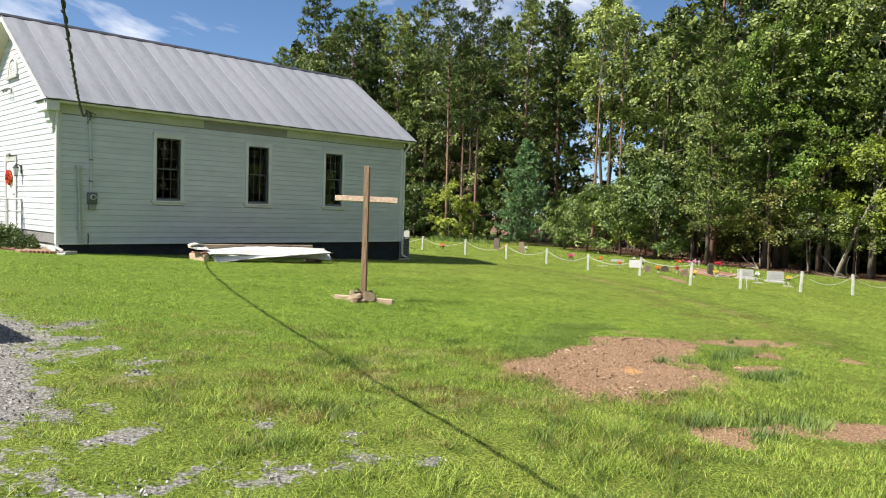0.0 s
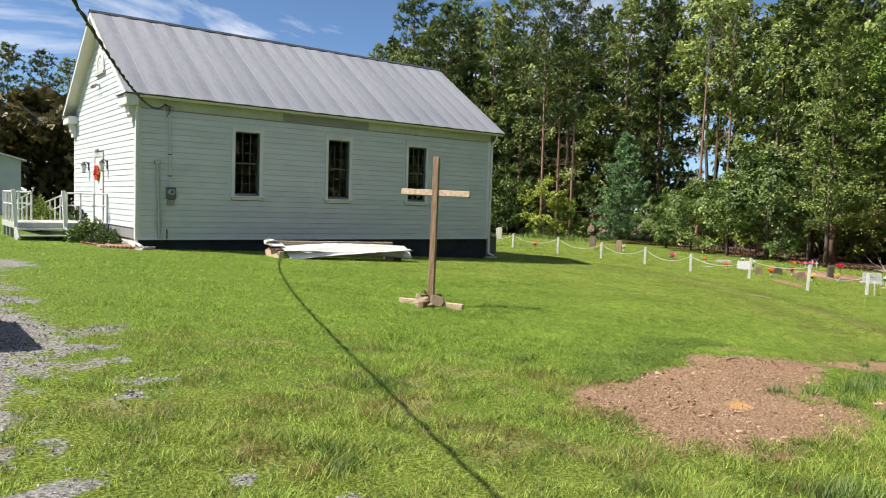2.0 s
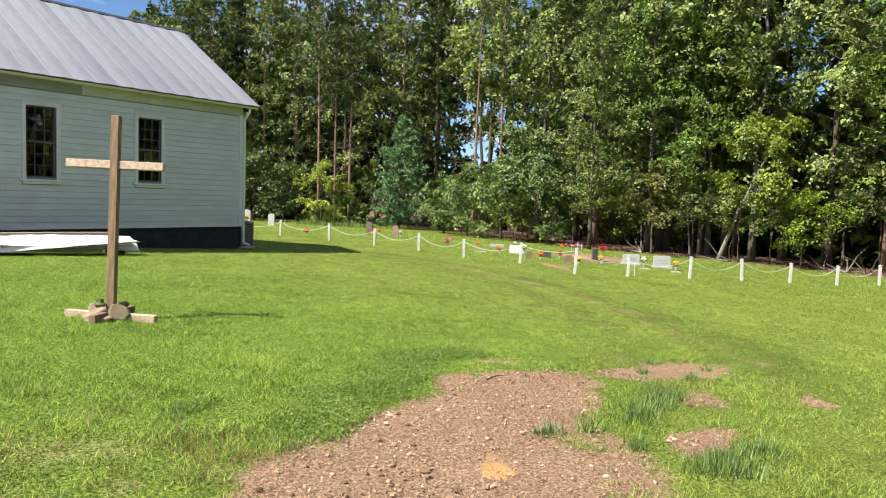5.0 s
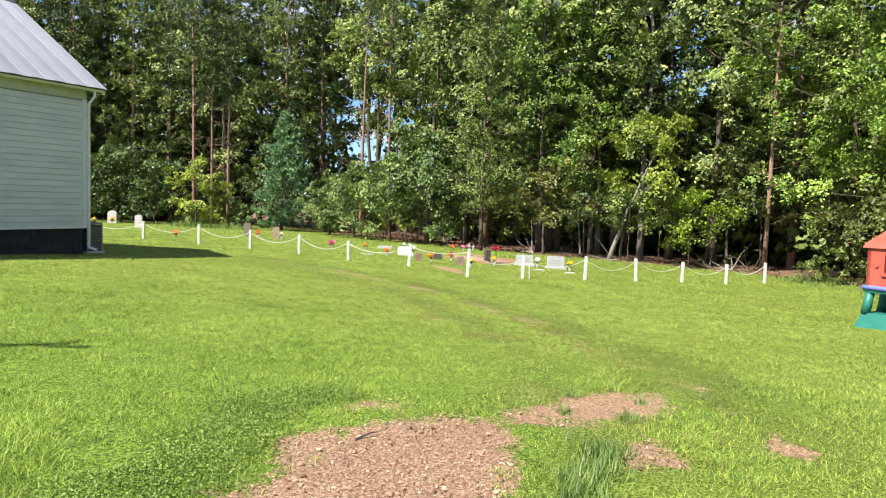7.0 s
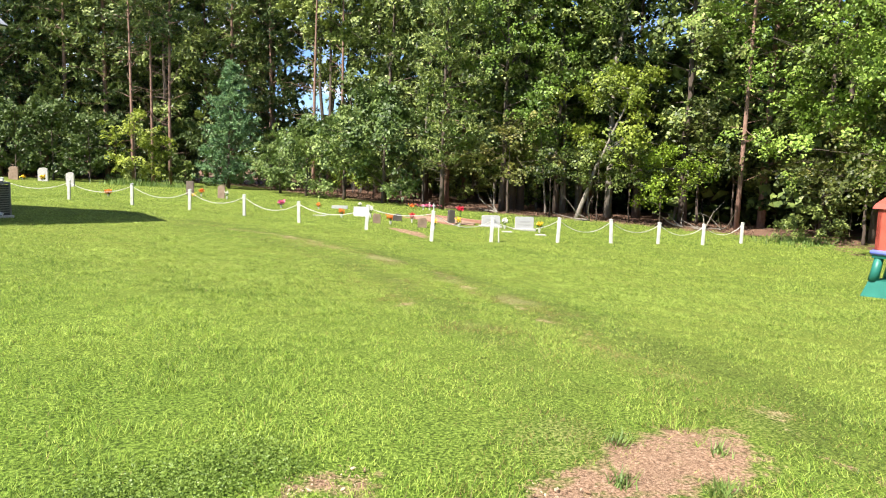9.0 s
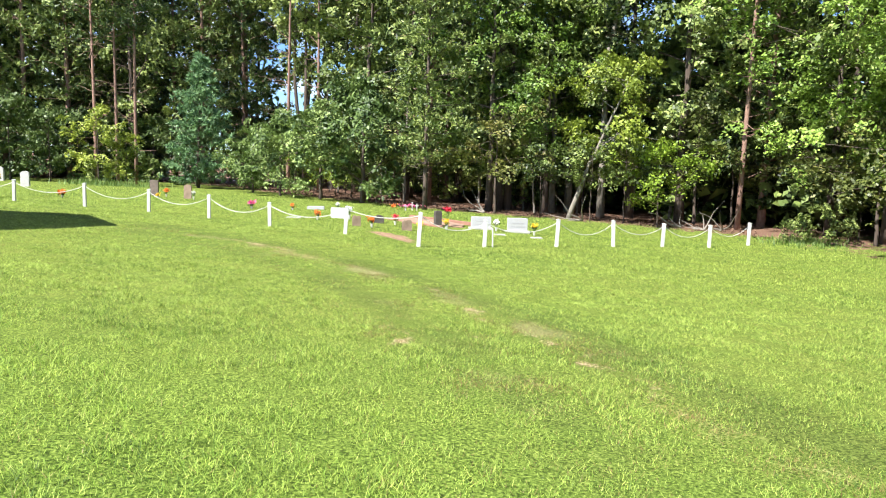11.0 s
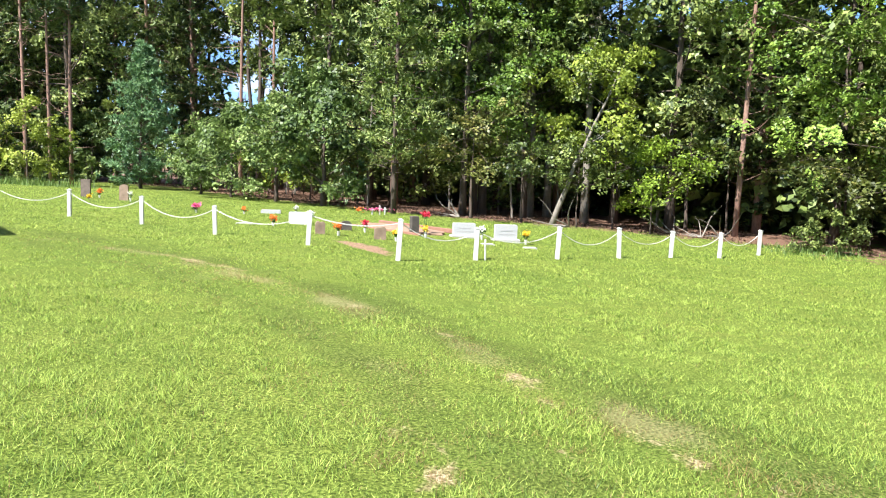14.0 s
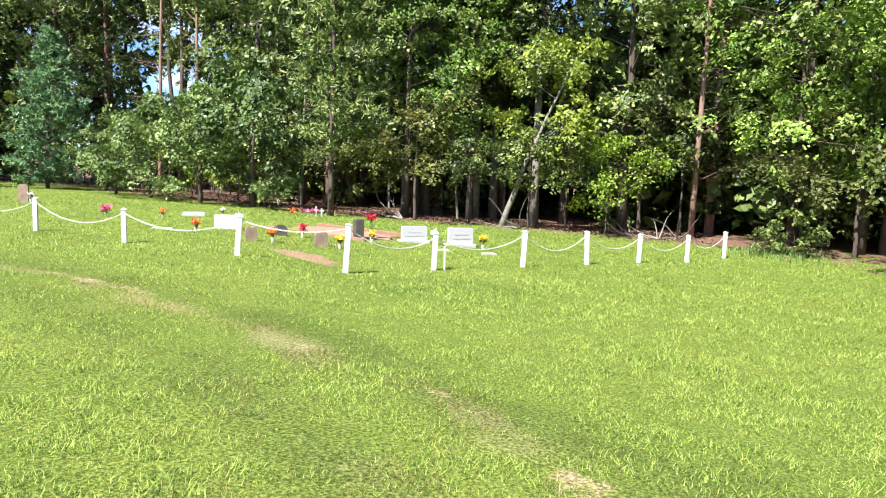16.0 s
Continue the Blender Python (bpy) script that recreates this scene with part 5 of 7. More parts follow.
# graves
def stone(name, x, y, w, h, t, mat, label, turn, top="flat", base=True, lean=0):
    g = thing(name, (x, y, gz(x, y)), label, "gravestone", "graveyard stones", turn=turn)
    m = pose(0, 0, 0, lean, 0, 0)
    if top == "round":
        o = [(-w / 2, -0.1), (w / 2, -0.1)] + [(w / 2 * math.cos(a), h - w * 0.32 + w * 0.32 * math.sin(a)) for a in np.linspace(0, math.pi, 11)]
    elif top == "rough":
        r = random.Random(int(x * 100))
        o = [(-w / 2, -0.1), (w / 2, -0.1)] + [(w / 2 * (1 - 2 * k / 6) * r.uniform(0.88, 1.05), h * r.uniform(0.86, 1.0) * (0.85 if k in (0, 6) else 1)) for k in range(7)]
    else:
        o = [(-w / 2, -0.1), (w / 2, -0.1), (w / 2, h - 0.02), (w / 2 - 0.02, h), (-w / 2 + 0.02, h), (-w / 2, h - 0.02)]
    slab = part("slab", Build().prism(o, "y", -t / 2, t / 2, m), mat, g)
    if base:
        part("plinth", Build().box(-w / 2 - 0.08, w / 2 + 0.08, -t / 2 - 0.08, t / 2 + 0.08, -0.06, 0.07, bevel=0.01), M_GREYSTONE, g)
        part("inscription", Build().box(-w * 0.28, w * 0.28, -t / 2 - 0.006, -t / 2 - 0.001, h * 0.62, h * 0.70, m).box(-w * 0.36, w * 0.36, -t / 2 - 0.006, -t / 2 - 0.001, h * 0.40, h * 0.46, m), M_INSCR, g, "worn unreadable lettering")
    return g


stone("gravestone", 27.4, -8.95, 0.68, 0.50, 0.20, M_GRANITE, "low white granite slant headstone on a plinth", -60)
stone("gravestone", 27.0, -7.75, 0.68, 0.44, 0.20, M_GRANITE, "low white granite headstone beside yellow flowers", -60)
stone("gravestone", 25.87, -2.74, 0.62, 0.36, 0.24, M_GRANITE, "white slanted granite marker", -62, base=False, lean=-18)
stone("flat_marker", 29.9, 0.8, 0.72, 0.13, 0.34, M_GRANITE, "low white ledger stone in the grass", -62, base=False)
stone("flat_marker", 25.6, -8.9, 0.36, 0.04, 0.24, M_GREYSTONE, "flat pale marker set in the grass", -60, base=False)
stone("flat_marker", 26.1, -10.0, 0.36, 0.04, 0.24, M_GREYSTONE, "flat pale marker set in the grass", -60, base=False)
stone("flat_marker", 24.2, -1.9, 0.50, 0.03, 0.28, M_GREYSTONE, "small flush grey marker", -60, base=False)
stone("field_gravestone", 23.16, -4.95, 0.25, 0.36, 0.14, M_OLDSTONE, "rough brown field stone set upright as a grave marker", -55, "rough", False)
stone("field_gravestone", 23.6, -6.5, 0.31, 0.35, 0.14, M_OLDSTONE, "rough brown field stone set upright as a grave marker", -58, "rough", False)
stone("field_gravestone", 25.18, -4.7, 0.34, 0.28, 0.12, M_DARKSTONE, "small dark round-topped stone", -60, "round", False)
stone("field_gravestone", 26.2, -6.45, 0.22, 0.54, 0.24, M_DARKSTONE, "narrow dark upright stone with red flowers on it", -50, "flat", False)
stone("old_gravestone", 31.6, 11.35, 0.40, 0.78, 0.12, M_BROWNSTONE, "tall dark brown weathered tablet gravestone", -68, "flat", False)
stone("old_gravestone", 31.0, 8.7, 0.36, 0.68, 0.12, M_OLDSTONE, "tall pale brown weathered tablet gravestone", -66, "round", False, lean=-3)
stone("old_gravestone", 31.9, 20.9, 0.48, 0.85, 0.14, M_GREYSTONE, "grey round-topped gravestone by the far fence", -68, "round", False)
stone("old_gravestone", 37.3, 30.3, 0.72, 0.95, 0.16, M_GREYSTONE, "pale arched gravestone near the trees", -68, "round", False)
stone("old_gravestone", 36.7, 32.6, 0.70, 0.95, 0.16, M_OLDSTONE, "dark arched gravestone near the trees", -68, "round", False)
solid("grave_mound", Build().lump((0, 0, 0), (2.1, 0.85, 0.09), 21, 0.08, (18, 5)), M_SOIL, (27.7, -5.3, gz(27.7, -5.3)), "bare reddish soil mound of a recent grave", "grave mound", turn=62)
kerb = thing("grave_kerb", (27.7, -5.3, gz(27.7, -5.3)), "low timber kerb along the bare grave plot", "kerb", turn=62)
part("rail", Build().box(-2.2, 2.2, -1.02, -0.92, -0.05, 0.08, bevel=0.01), M_BRICK, kerb)
part("rail", Build().box(-2.2, 2.2, 0.92, 1.02, -0.05, 0.08, bevel=0.01), M_BRICK, kerb)


def flowers(x, y, mat, label, h=0.30, r=0.13, seed=0, n=70, up=0.0):
    rr = np.random.default_rng(seed)
    t = thing("grave_flowers", (x, y, gz(x, y) + up), label, "flowers", "flower bunches on the graves")
    part("vase", Build().tube([(0, 0, -0.03), (0, 0, h * 0.45)], [0.025, 0.045], 7), M_POST, t, "white cone vase")
    st = Build()
    for k in range(5):
        a = 6.28 * k / 5
        st.tube([(0, 0, h * 0.3), (0.05 * math.cos(a), 0.05 * math.sin(a), h * 0.8)], 0.006, 4)
    part("stems", st, M_STEM, t)
    c = rr.normal(size=(n, 3)) * (r * 0.5, r * 0.5, r * 0.4) + (0, 0, h)
    part("petals", fast_mesh("petals", leaves(rr, c, r * 0.75, r * 0.6, 0.3), 4, mat), mat, t)["kind"] = "stuff"
    c = rr.normal(size=(24, 3)) * (r * 0.5, r * 0.5, r * 0.2) + (0, 0, h - r * 0.7)
    part("foliage", fast_mesh("foliage", leaves(rr, c, r * 0.9, r * 0.4, 0.3), 4, M_SHRUB), M_SHRUB, t)
    return t


FLOWERS = ((27.0, 1.95, M_FL_PINK, "bunch of pink and red cloth flowers", 0.30, 0.20), (28.3, 0.9, M_FL_ORANGE, "small orange cloth flowers", 0.25, 0.14), (24.3, -2.8, M_FL_ORANGE, "orange cloth flowers in a white cone vase", 0.32, 0.16),
           (30.2, -0.1, M_FL_WHITE, "small white cloth flowers", 0.35, 0.14), (23.25, -5.45, M_FL_ORANGE, "yellow and orange cloth flowers", 0.34, 0.17), (25.1, -5.35, M_FL_RED, "small red cloth flowers", 0.34, 0.15),
           (23.5, -7.0, M_FL_YELLOW, "yellow cloth flowers beside a field stone", 0.30, 0.16), (26.35, -6.75, M_FL_RED, "red cloth flowers above a dark stone", 0.78, 0.18), (25.3, -7.15, M_FL_YELLOW, "small yellow cloth flowers", 0.34, 0.15),
           (26.9, -8.35, M_FL_WHITE, "cream cloth flowers between two headstones", 0.40, 0.17), (27.1, -9.65, M_FL_YELLOW, "bright yellow cloth flowers in a cone vase", 0.40, 0.17), (25.6, -3.3, M_FL_WHITE, "white cloth flowers on a slanted marker", 0.45, 0.17),
           (31.4, 10.4, M_FL_ORANGE, "orange-red cloth flowers by an old tablet", 0.38, 0.18), (30.6, 8.0, M_FL_WHITE, "pale blue-white cloth flowers", 0.42, 0.15), (30.3, 9.9, M_FL_YELLOW, "low yellow cloth flowers", 0.15, 0.16),
           (25.2, 10.2, M_FL_ORANGE, "orange cloth flowers near the fence", 0.30, 0.22), (36.4, 29.2, M_FL_YELLOW, "yellow and orange flowers by an arched stone", 0.40, 0.28), (36.6, 31.5, M_FL_YELLOW, "yellow flowers between two arched stones", 0.30, 0.24))
for k, (x, y, mt, lb, h, r) in enumerate(FLOWERS):
    flowers(x, y, mt, lb, h * 0.8, r * 0.60, 100 + k)
memo = thing("memorial_ornaments", (34.3, -1.6, gz(34.3, -1.6)), "cluster of small white crosses and pink ornaments on a grave", "ornaments", turn=-55)
for dx, hh in ((-0.22, 0.30), (0.10, 0.40), (0.32, 0.33)):
    part("little_cross", Build().box(dx - 0.026, dx + 0.026, -0.03, 0.03, 0, hh, bevel=0.005).box(dx - 0.08, dx + 0.08, -0.03, 0.03, hh * 0.62, hh * 0.62 + 0.05, bevel=0.005), M_POST, memo, "small white cross")
rr = np.random.default_rng(9)
part("blossoms", fast_mesh("blossoms", leaves(rr, rr.normal(size=(60, 3)) * (0.30, 0.10, 0.04) + (0, -0.05, 0.24), 0.09, 0.06, 0.3), 4, M_FL_PINK), M_FL_PINK, memo, "pink cloth blossoms")
part("blossoms", fast_mesh("blossoms", leaves(rr, rr.normal(size=(36, 3)) * (0.08, 0.08, 0.06) + (-0.8, 0, 0.22), 0.09, 0.06, 0.3), 4, M_FL_ORANGE), M_FL_ORANGE, memo, "orange cloth blossoms")

# ---------------------------------------------------------------- plastic playhouse tower
toy = thing("play_tower", (19.35, -20.55, gz(19.3, -20.5)), "toddler play tower of red, blue and teal moulded plastic", "play tower", turn=-32)


def ring(half, z0, z1, bev, half2=None):
    h2 = half2 or half
    return Build().add([(-half, -half, z0), (half, -half, z0), (half, half, z0), (-half, half, z0), (-h2, -h2, z1), (h2, -h2, z1), (h2, h2, z1), (-h2, h2, z1)],
                       [(3, 2, 1, 0), (4, 5, 6, 7), (0, 1, 5, 4), (1, 2, 6, 5), (2, 3, 7, 6), (3, 0, 4, 7)])


part("base", ring(0.86, -0.05, 0.42, 0, 0.74), M_TEAL, toy, "flared teal base")
for sx in (-1, 0, 1):
    for sy in (-1, 0, 1):
        if sx or sy:
            part("column", Build().tube([(sx * 0.68, sy * 0.68, 0.40), (sx * 0.65, sy * 0.65, 0.66), (sx * 0.62, sy * 0.62, 0.98)], [0.115, 0.10, 0.095], 10), M_TEAL, toy, smooth=True)
part("ledge", ring(0.72, 0.98, 1.06, 0, 0.74), M_TEAL, toy)
part("blue_rail", Build().tube([(-0.72, -0.72, 1.11), (0.72, -0.72, 1.11), (0.72, 0.72, 1.11), (-0.72, 0.72, 1.11), (-0.72, -0.72, 1.11)], 0.07, 8), M_BLUE, toy, "rounded blue rim", smooth=True)
b = Build()
for sx, sy in ((-1, 0), (1, 0), (0, -1), (0, 1)):
    m = pose(0, 0, 0, 0, 0, {(-1, 0): 90, (1, 0): -90, (0, -1): 180, (0, 1): 0}[(sx, sy)])
    wall = part("side", Build().box(-0.70, -0.28, 0.61, 0.70, 1.16, 2.3, m).box(0.28, 0.70, 0.61, 0.70, 1.16, 2.3, m).box(-0.28, 0.28, 0.61, 0.70, 1.16, 1.52, m).box(-0.28, 0.28, 0.61, 0.70, 2.05, 2.3, m), M_RED, toy, "red moulded wall with a window")
    part("sill_board", Build().box(-0.33, 0.33, 0.70, 0.75, 1.45, 1.54, m, bevel=0.01), M_RED, wall)
v = [(-0.76, -0.80, 2.20), (0.76, -0.80, 2.20), (0.76, 0.80, 2.20), (-0.76, 0.80, 2.20), (-0.72, -0.76, 2.32), (0.72, -0.76, 2.32), (0.72, 0.76, 2.32), (-0.72, 0.76, 2.32), (0, -0.46, 2.84), (0, 0.46, 2.84)]
part("canopy", Build().add(v, [(3, 2, 1, 0), (0, 1, 5, 4), (1, 2, 6, 5), (2, 3, 7, 6), (3, 0, 4, 7), (4, 5, 8), (6, 7, 9), (5, 6, 9, 8), (7, 4, 8, 9)]), M_RED, toy, "red moulded hipped roof")
for s in (-1, 1):
    for k in range(4):
        part("cleat", Build().box(s * 0.35 - 0.26, s * 0.35 + 0.26, -0.40 + 0.25 * k, -0.36 + 0.25 * k, 0.0, 0.025, pose(0, 0, 2.595, 0, s * 36, 0)), M_RED, toy)
    part("peg", Build().tube([(s * 0.705, 0.45, 1.72), (s * 0.74, 0.45, 1.72)], 0.04, 8), M_RED, toy)
    part("peg", Build().tube([(s * 0.705, -0.45, 1.72), (s * 0.74, -0.45, 1.72)], 0.04, 8), M_RED, toy)

toy.matrix_basis = toy.matrix_basis @ Matrix.Diagonal((0.98, 0.98, 0.875, 1))

# ---------------------------------------------------------------- parked car at the gravel
car = thing("parked_car", (-7.30, -12.15, gz(-7.2, -12.1)), "silver-green saloon car parked on the gravel drive", "car")
L2, HW = 2.28, 0.87


def section(pts, hw0, hw1):
    """A side outline, narrower at its upper points."""
    zmin, zmax = min(p[1] for p in pts), max(p[1] for p in pts)
    bd, n = Build(), len(pts)
    v = []
    for s in (-1, 1):
        for x, z_ in pts:
            f = (z_ - zmin) / (zmax - zmin)
            v.append((x, s * (hw0 + (hw1 - hw0) * f), z_))
    return bd.add(v, [tuple(range(n - 1, -1, -1)), tuple(range(n, 2 * n))] + [(i, (i + 1) % n, n + (i + 1) % n, n + i) for i in range(n)])


body = section([(-L2, 0.30), (-L2 - 0.02, 0.55), (-L2 + 0.12, 0.72), (-1.1, 0.86), (1.45, 0.92), (2.05, 0.93), (L2 - 0.05, 0.88), (L2 - 0.01, 0.66), (L2, 0.52), (L2 - 0.03, 0.30), (1.75, 0.22), (-1.75, 0.22)], HW, HW - 0.06)
part("body", body, M_CAR, car, "silver-green painted body", smooth=False)
part("cabin", section([(-1.15, 0.87), (-0.55, 1.36), (0.70, 1.40), (1.55, 0.93)], HW - 0.10, HW - 0.26), M_CARGLASS, car, "dark glazed cabin")
part("car_top", section([(-0.60, 1.365), (-0.45, 1.41), (0.55, 1.445), (0.76, 1.405)], HW - 0.25, HW - 0.30), M_CAR, car, "painted car roof")
part("rear_bumper", Build().box(L2 - 0.10, L2 + 0.06, -HW + 0.02, HW - 0.02, 0.36, 0.60, bevel=0.04), M_CAR, car)
part("bumper_strip", Build().box(L2 - 0.06, L2 + 0.075, -HW + 0.01, HW - 0.01, 0.565, 0.60, bevel=0.006), M_RUBBER, car, "black rubber strip")
part("lower_valance", Build().box(L2 - 0.16, L2 + 0.035, -HW + 0.05, HW - 0.05, 0.20, 0.34, bevel=0.03), M_AC2, car, "grey plastic valance")
part("front_bumper", Build().box(-L2 - 0.08, -L2 + 0.1, -HW + 0.02, HW - 0.02, 0.30, 0.52, bevel=0.04), M_CAR, car)
for s in (-1, 1):
    part("tail_lamp", Build().box(L2 - 0.05, L2 + 0.012, s * 0.60 - 0.17, s * 0.60 + 0.17, 0.66, 0.82, bevel=0.015), M_LENS, car, "red tail lamp")
    part("headlight", Build().box(-L2 - 0.015, -L2 + 0.06, s * 0.58 - 0.18, s * 0.58 + 0.18, 0.56, 0.68, bevel=0.015), M_LAMPGLASS, car)
    for wx in (-1.35, 1.32):
        wh = part("wheel", Build().tube([(wx, s * 0.66, 0.30), (wx, s * 0.68, 0.30), (wx, s * 0.86, 0.30), (wx, s * 0.88, 0.30)], [0.25, 0.30, 0.30, 0.26], 18), M_RUBBER, car, "black tyre")
        part("rim", Build().tube([(wx, s * 0.86, 0.30), (wx, s * 0.892, 0.30)], [0.20, 0.17], 12), M_METER, wh, "metal wheel rim")

# ---------------------------------------------------------------- shed beyond the church
sx0, sx1, sy0 = -6.4, 0.55, 24.7
sg = gz(-2.5, 26)
shed = thing("shed", ((sx0 + sx1) / 2, sy0, sg), "grey-blue metal garage shed with a low gable roof", "shed")
hw = (sx1 - sx0) / 2
part("wall", Build().prism([(-hw, -0.3), (hw, -0.3), (hw, 2.85), (0, 3.75), (-hw, 2.85)], "y", 0, 0.12), M_SHED, shed)
part("wall", Build().prism([(-hw, -0.3), (hw, -0.3), (hw, 2.85), (0, 3.75), (-hw, 2.85)], "y", 7.0, 7.12), M_SHED, shed)
part("wall", Build().box(-hw, -hw + 0.12, 0.121, 6.999, -0.3, 2.85), M_SHED, shed)
part("wall", Build().box(hw - 0.12, hw, 0.121, 6.999, -0.3, 2.85), M_SHED, shed)
part("roof", Build().prism([(-hw - 0.25, 2.79), (0, 3.76), (hw + 0.25, 2.79), (hw + 0.25, 2.87), (0, 3.86), (-hw - 0.25, 2.87)], "y", -0.25, 7.4), M_SHEDROOF, shed, "pale metal roof")
door_ = part("roller_door", Build().box(-1.6, 1.9, -0.05, -0.002, 0.0, 2.2), M_SHED, shed, "grey garage door")
for k in range(4):
    part("door_panel", Build().box(-1.55, 1.85, -0.065, -0.051, 0.06 + k * 0.54, 0.54 + k * 0.54, bevel=0.006), M_SHED, door_)

# ---------------------------------------------------------------- trees


def limb(rng, start, heading, length, rise, n=5, wander=0.12):
    pts, d = [np.array(start, float)], np.array([math.cos(heading) * math.cos(rise), math.sin(heading) * math.cos(rise), math.sin(rise)])
    for k in range(n):
        d = unit(d + rng.normal(size=3) * wander + (0, 0, 0.03))
        pts.append(pts[-1] + d * length / n)
    return pts


def sprays(rng, spots, normals, per, radius, size, tilt=0.35, aspect=0.62):
    """Flat sprays of leaves: every spray is a tilted ragged disc of leaves that face much the same way."""
    k = len(spots)
    n0 = unit(normals + rng.normal(size=(k, 3)) * tilt)
    u = unit(np.cross(n0, rng.normal(size=(k, 3))))
    v = np.cross(n0, u)
    rad = radius * rng.uniform(0.55, 1.3, k)
    i = np.repeat(np.arange(k), per)
    m = len(i)
    r, a = np.sqrt(rng.random(m)) * rad[i], rng.uniform(0, 2 * math.pi, m)
    c = spots[i] + u[i] * (r * np.cos(a))[:, None] + v[i] * (0.62 * r * np.sin(a))[:, None] + n0[i] * (rng.normal(size=m) * 0.10 * radius - 0.55 * r * r / radius)[:, None]
    face = unit(n0[i] + rng.normal(size=(m, 3)) * 0.38)
    d = unit(np.cross(face, rng.normal(size=(m, 3))) - (0, 0, 0.25))
    s = unit(np.cross(d, face))
    ln = size * rng.uniform(0.65, 1.3, (m, 1))
    wd = ln * aspect
    base = c - d * ln * 0.5
    mid = base + d * ln * 0.45 + face * wd * 0.15
    return np.stack([base, mid + s * wd * 0.5, base + d * ln, mid - s * wd * 0.5], axis=1)


def broad_tree(seed, H, base, R, leaves_n, size, mat, bark, tr, label, lean=(0, 0), limbs=15, per=22, radius=0.45, level=0.55, bow=2.0, rise=(0.15, 0.75), squat=0.18):
    """A trunk with limbs and twigs, and flat leaf sprays hung along the twigs."""
    rng = np.random.default_rng(seed)
    t = thing("tree", (0, 0, 0), label, "tree", "trees of the wood")
    wood = Build()
    trunk = []
    for k in range(9):
        s = k / 8
        trunk.append(np.array([lean[0] * s ** bow + rng.normal() * 0.05 * H / 10 * (0.2 < s), lean[1] * s ** bow + rng.normal() * 0.05 * H / 10 * (0.2 < s), -0.3 + (H * 0.95 + 0.3) * s]))
    wood.tube(trunk, [tr * (1 - 0.88 * (k / 8)) * (1.25 if k == 0 else 1) for k in range(9)], 9 if H > 4 else 5)
    spots, out = [], []
    for k in range(limbs):
        s = base / H + (0.97 - base / H) * (k + rng.uniform(0, 0.8)) / limbs
        p = np.array([np.interp(s * 8, range(9), [q[i] for q in trunk]) for i in range(3)])
        env = math.sin(math.pi * min(1, squat + 0.80 * (s - base / H) / (1 - base / H))) ** 0.7
        ln = R * env * rng.uniform(0.65, 1.2)
        a = k * 2.4 + rng.uniform(-0.5, 0.5)
        li = limb(rng, p, a, ln, rng.uniform(*rise))
        wood.tube([li[0], li[2], li[5]] if H < 4 else li, [tr * 0.30 * (1.1 - 0.6 * s), tr * 0.18, tr * 0.04] if H < 4 else [tr * 0.30 * (1 - 0.85 * i / 5) * (1.1 - 0.6 * s) for i in range(6)], 4 if H > 4 else 3, caps=False)
        for i in range(2, 6):
            for _ in range(3):
                tw = limb(rng, li[i], a + rng.normal() * 1.0, ln * rng.uniform(0.2, 0.5), rng.uniform(-0.25, 0.5), 3, 0.2)
                if rng.random() < 0.25 and H > 4:
                    wood.tube(tw[::3], [0.016, 0.004], 3, caps=False)
                for q in (tw[1], tw[2], tw[3], tw[3]):
                    spots.append(q)
                    out.append(unit(np.array([q[0] - p[0], q[1] - p[1], 0.0])) * (1 - level) + np.array([0, 0, level]))
    spots, out = np.array(spots), np.array(out)
    pick = rng.integers(0, len(spots), max(4, leaves_n // per))
    c = spots[pick] + rng.normal(size=(len(pick), 3)) * (0.12, 0.12, 0.08)
    part("trunk", wood, bark, t, smooth=True)
    part("crown", fast_mesh("crown", sprays(rng, c, out[pick], per, radius, size), 4, mat), mat, t)
    return t


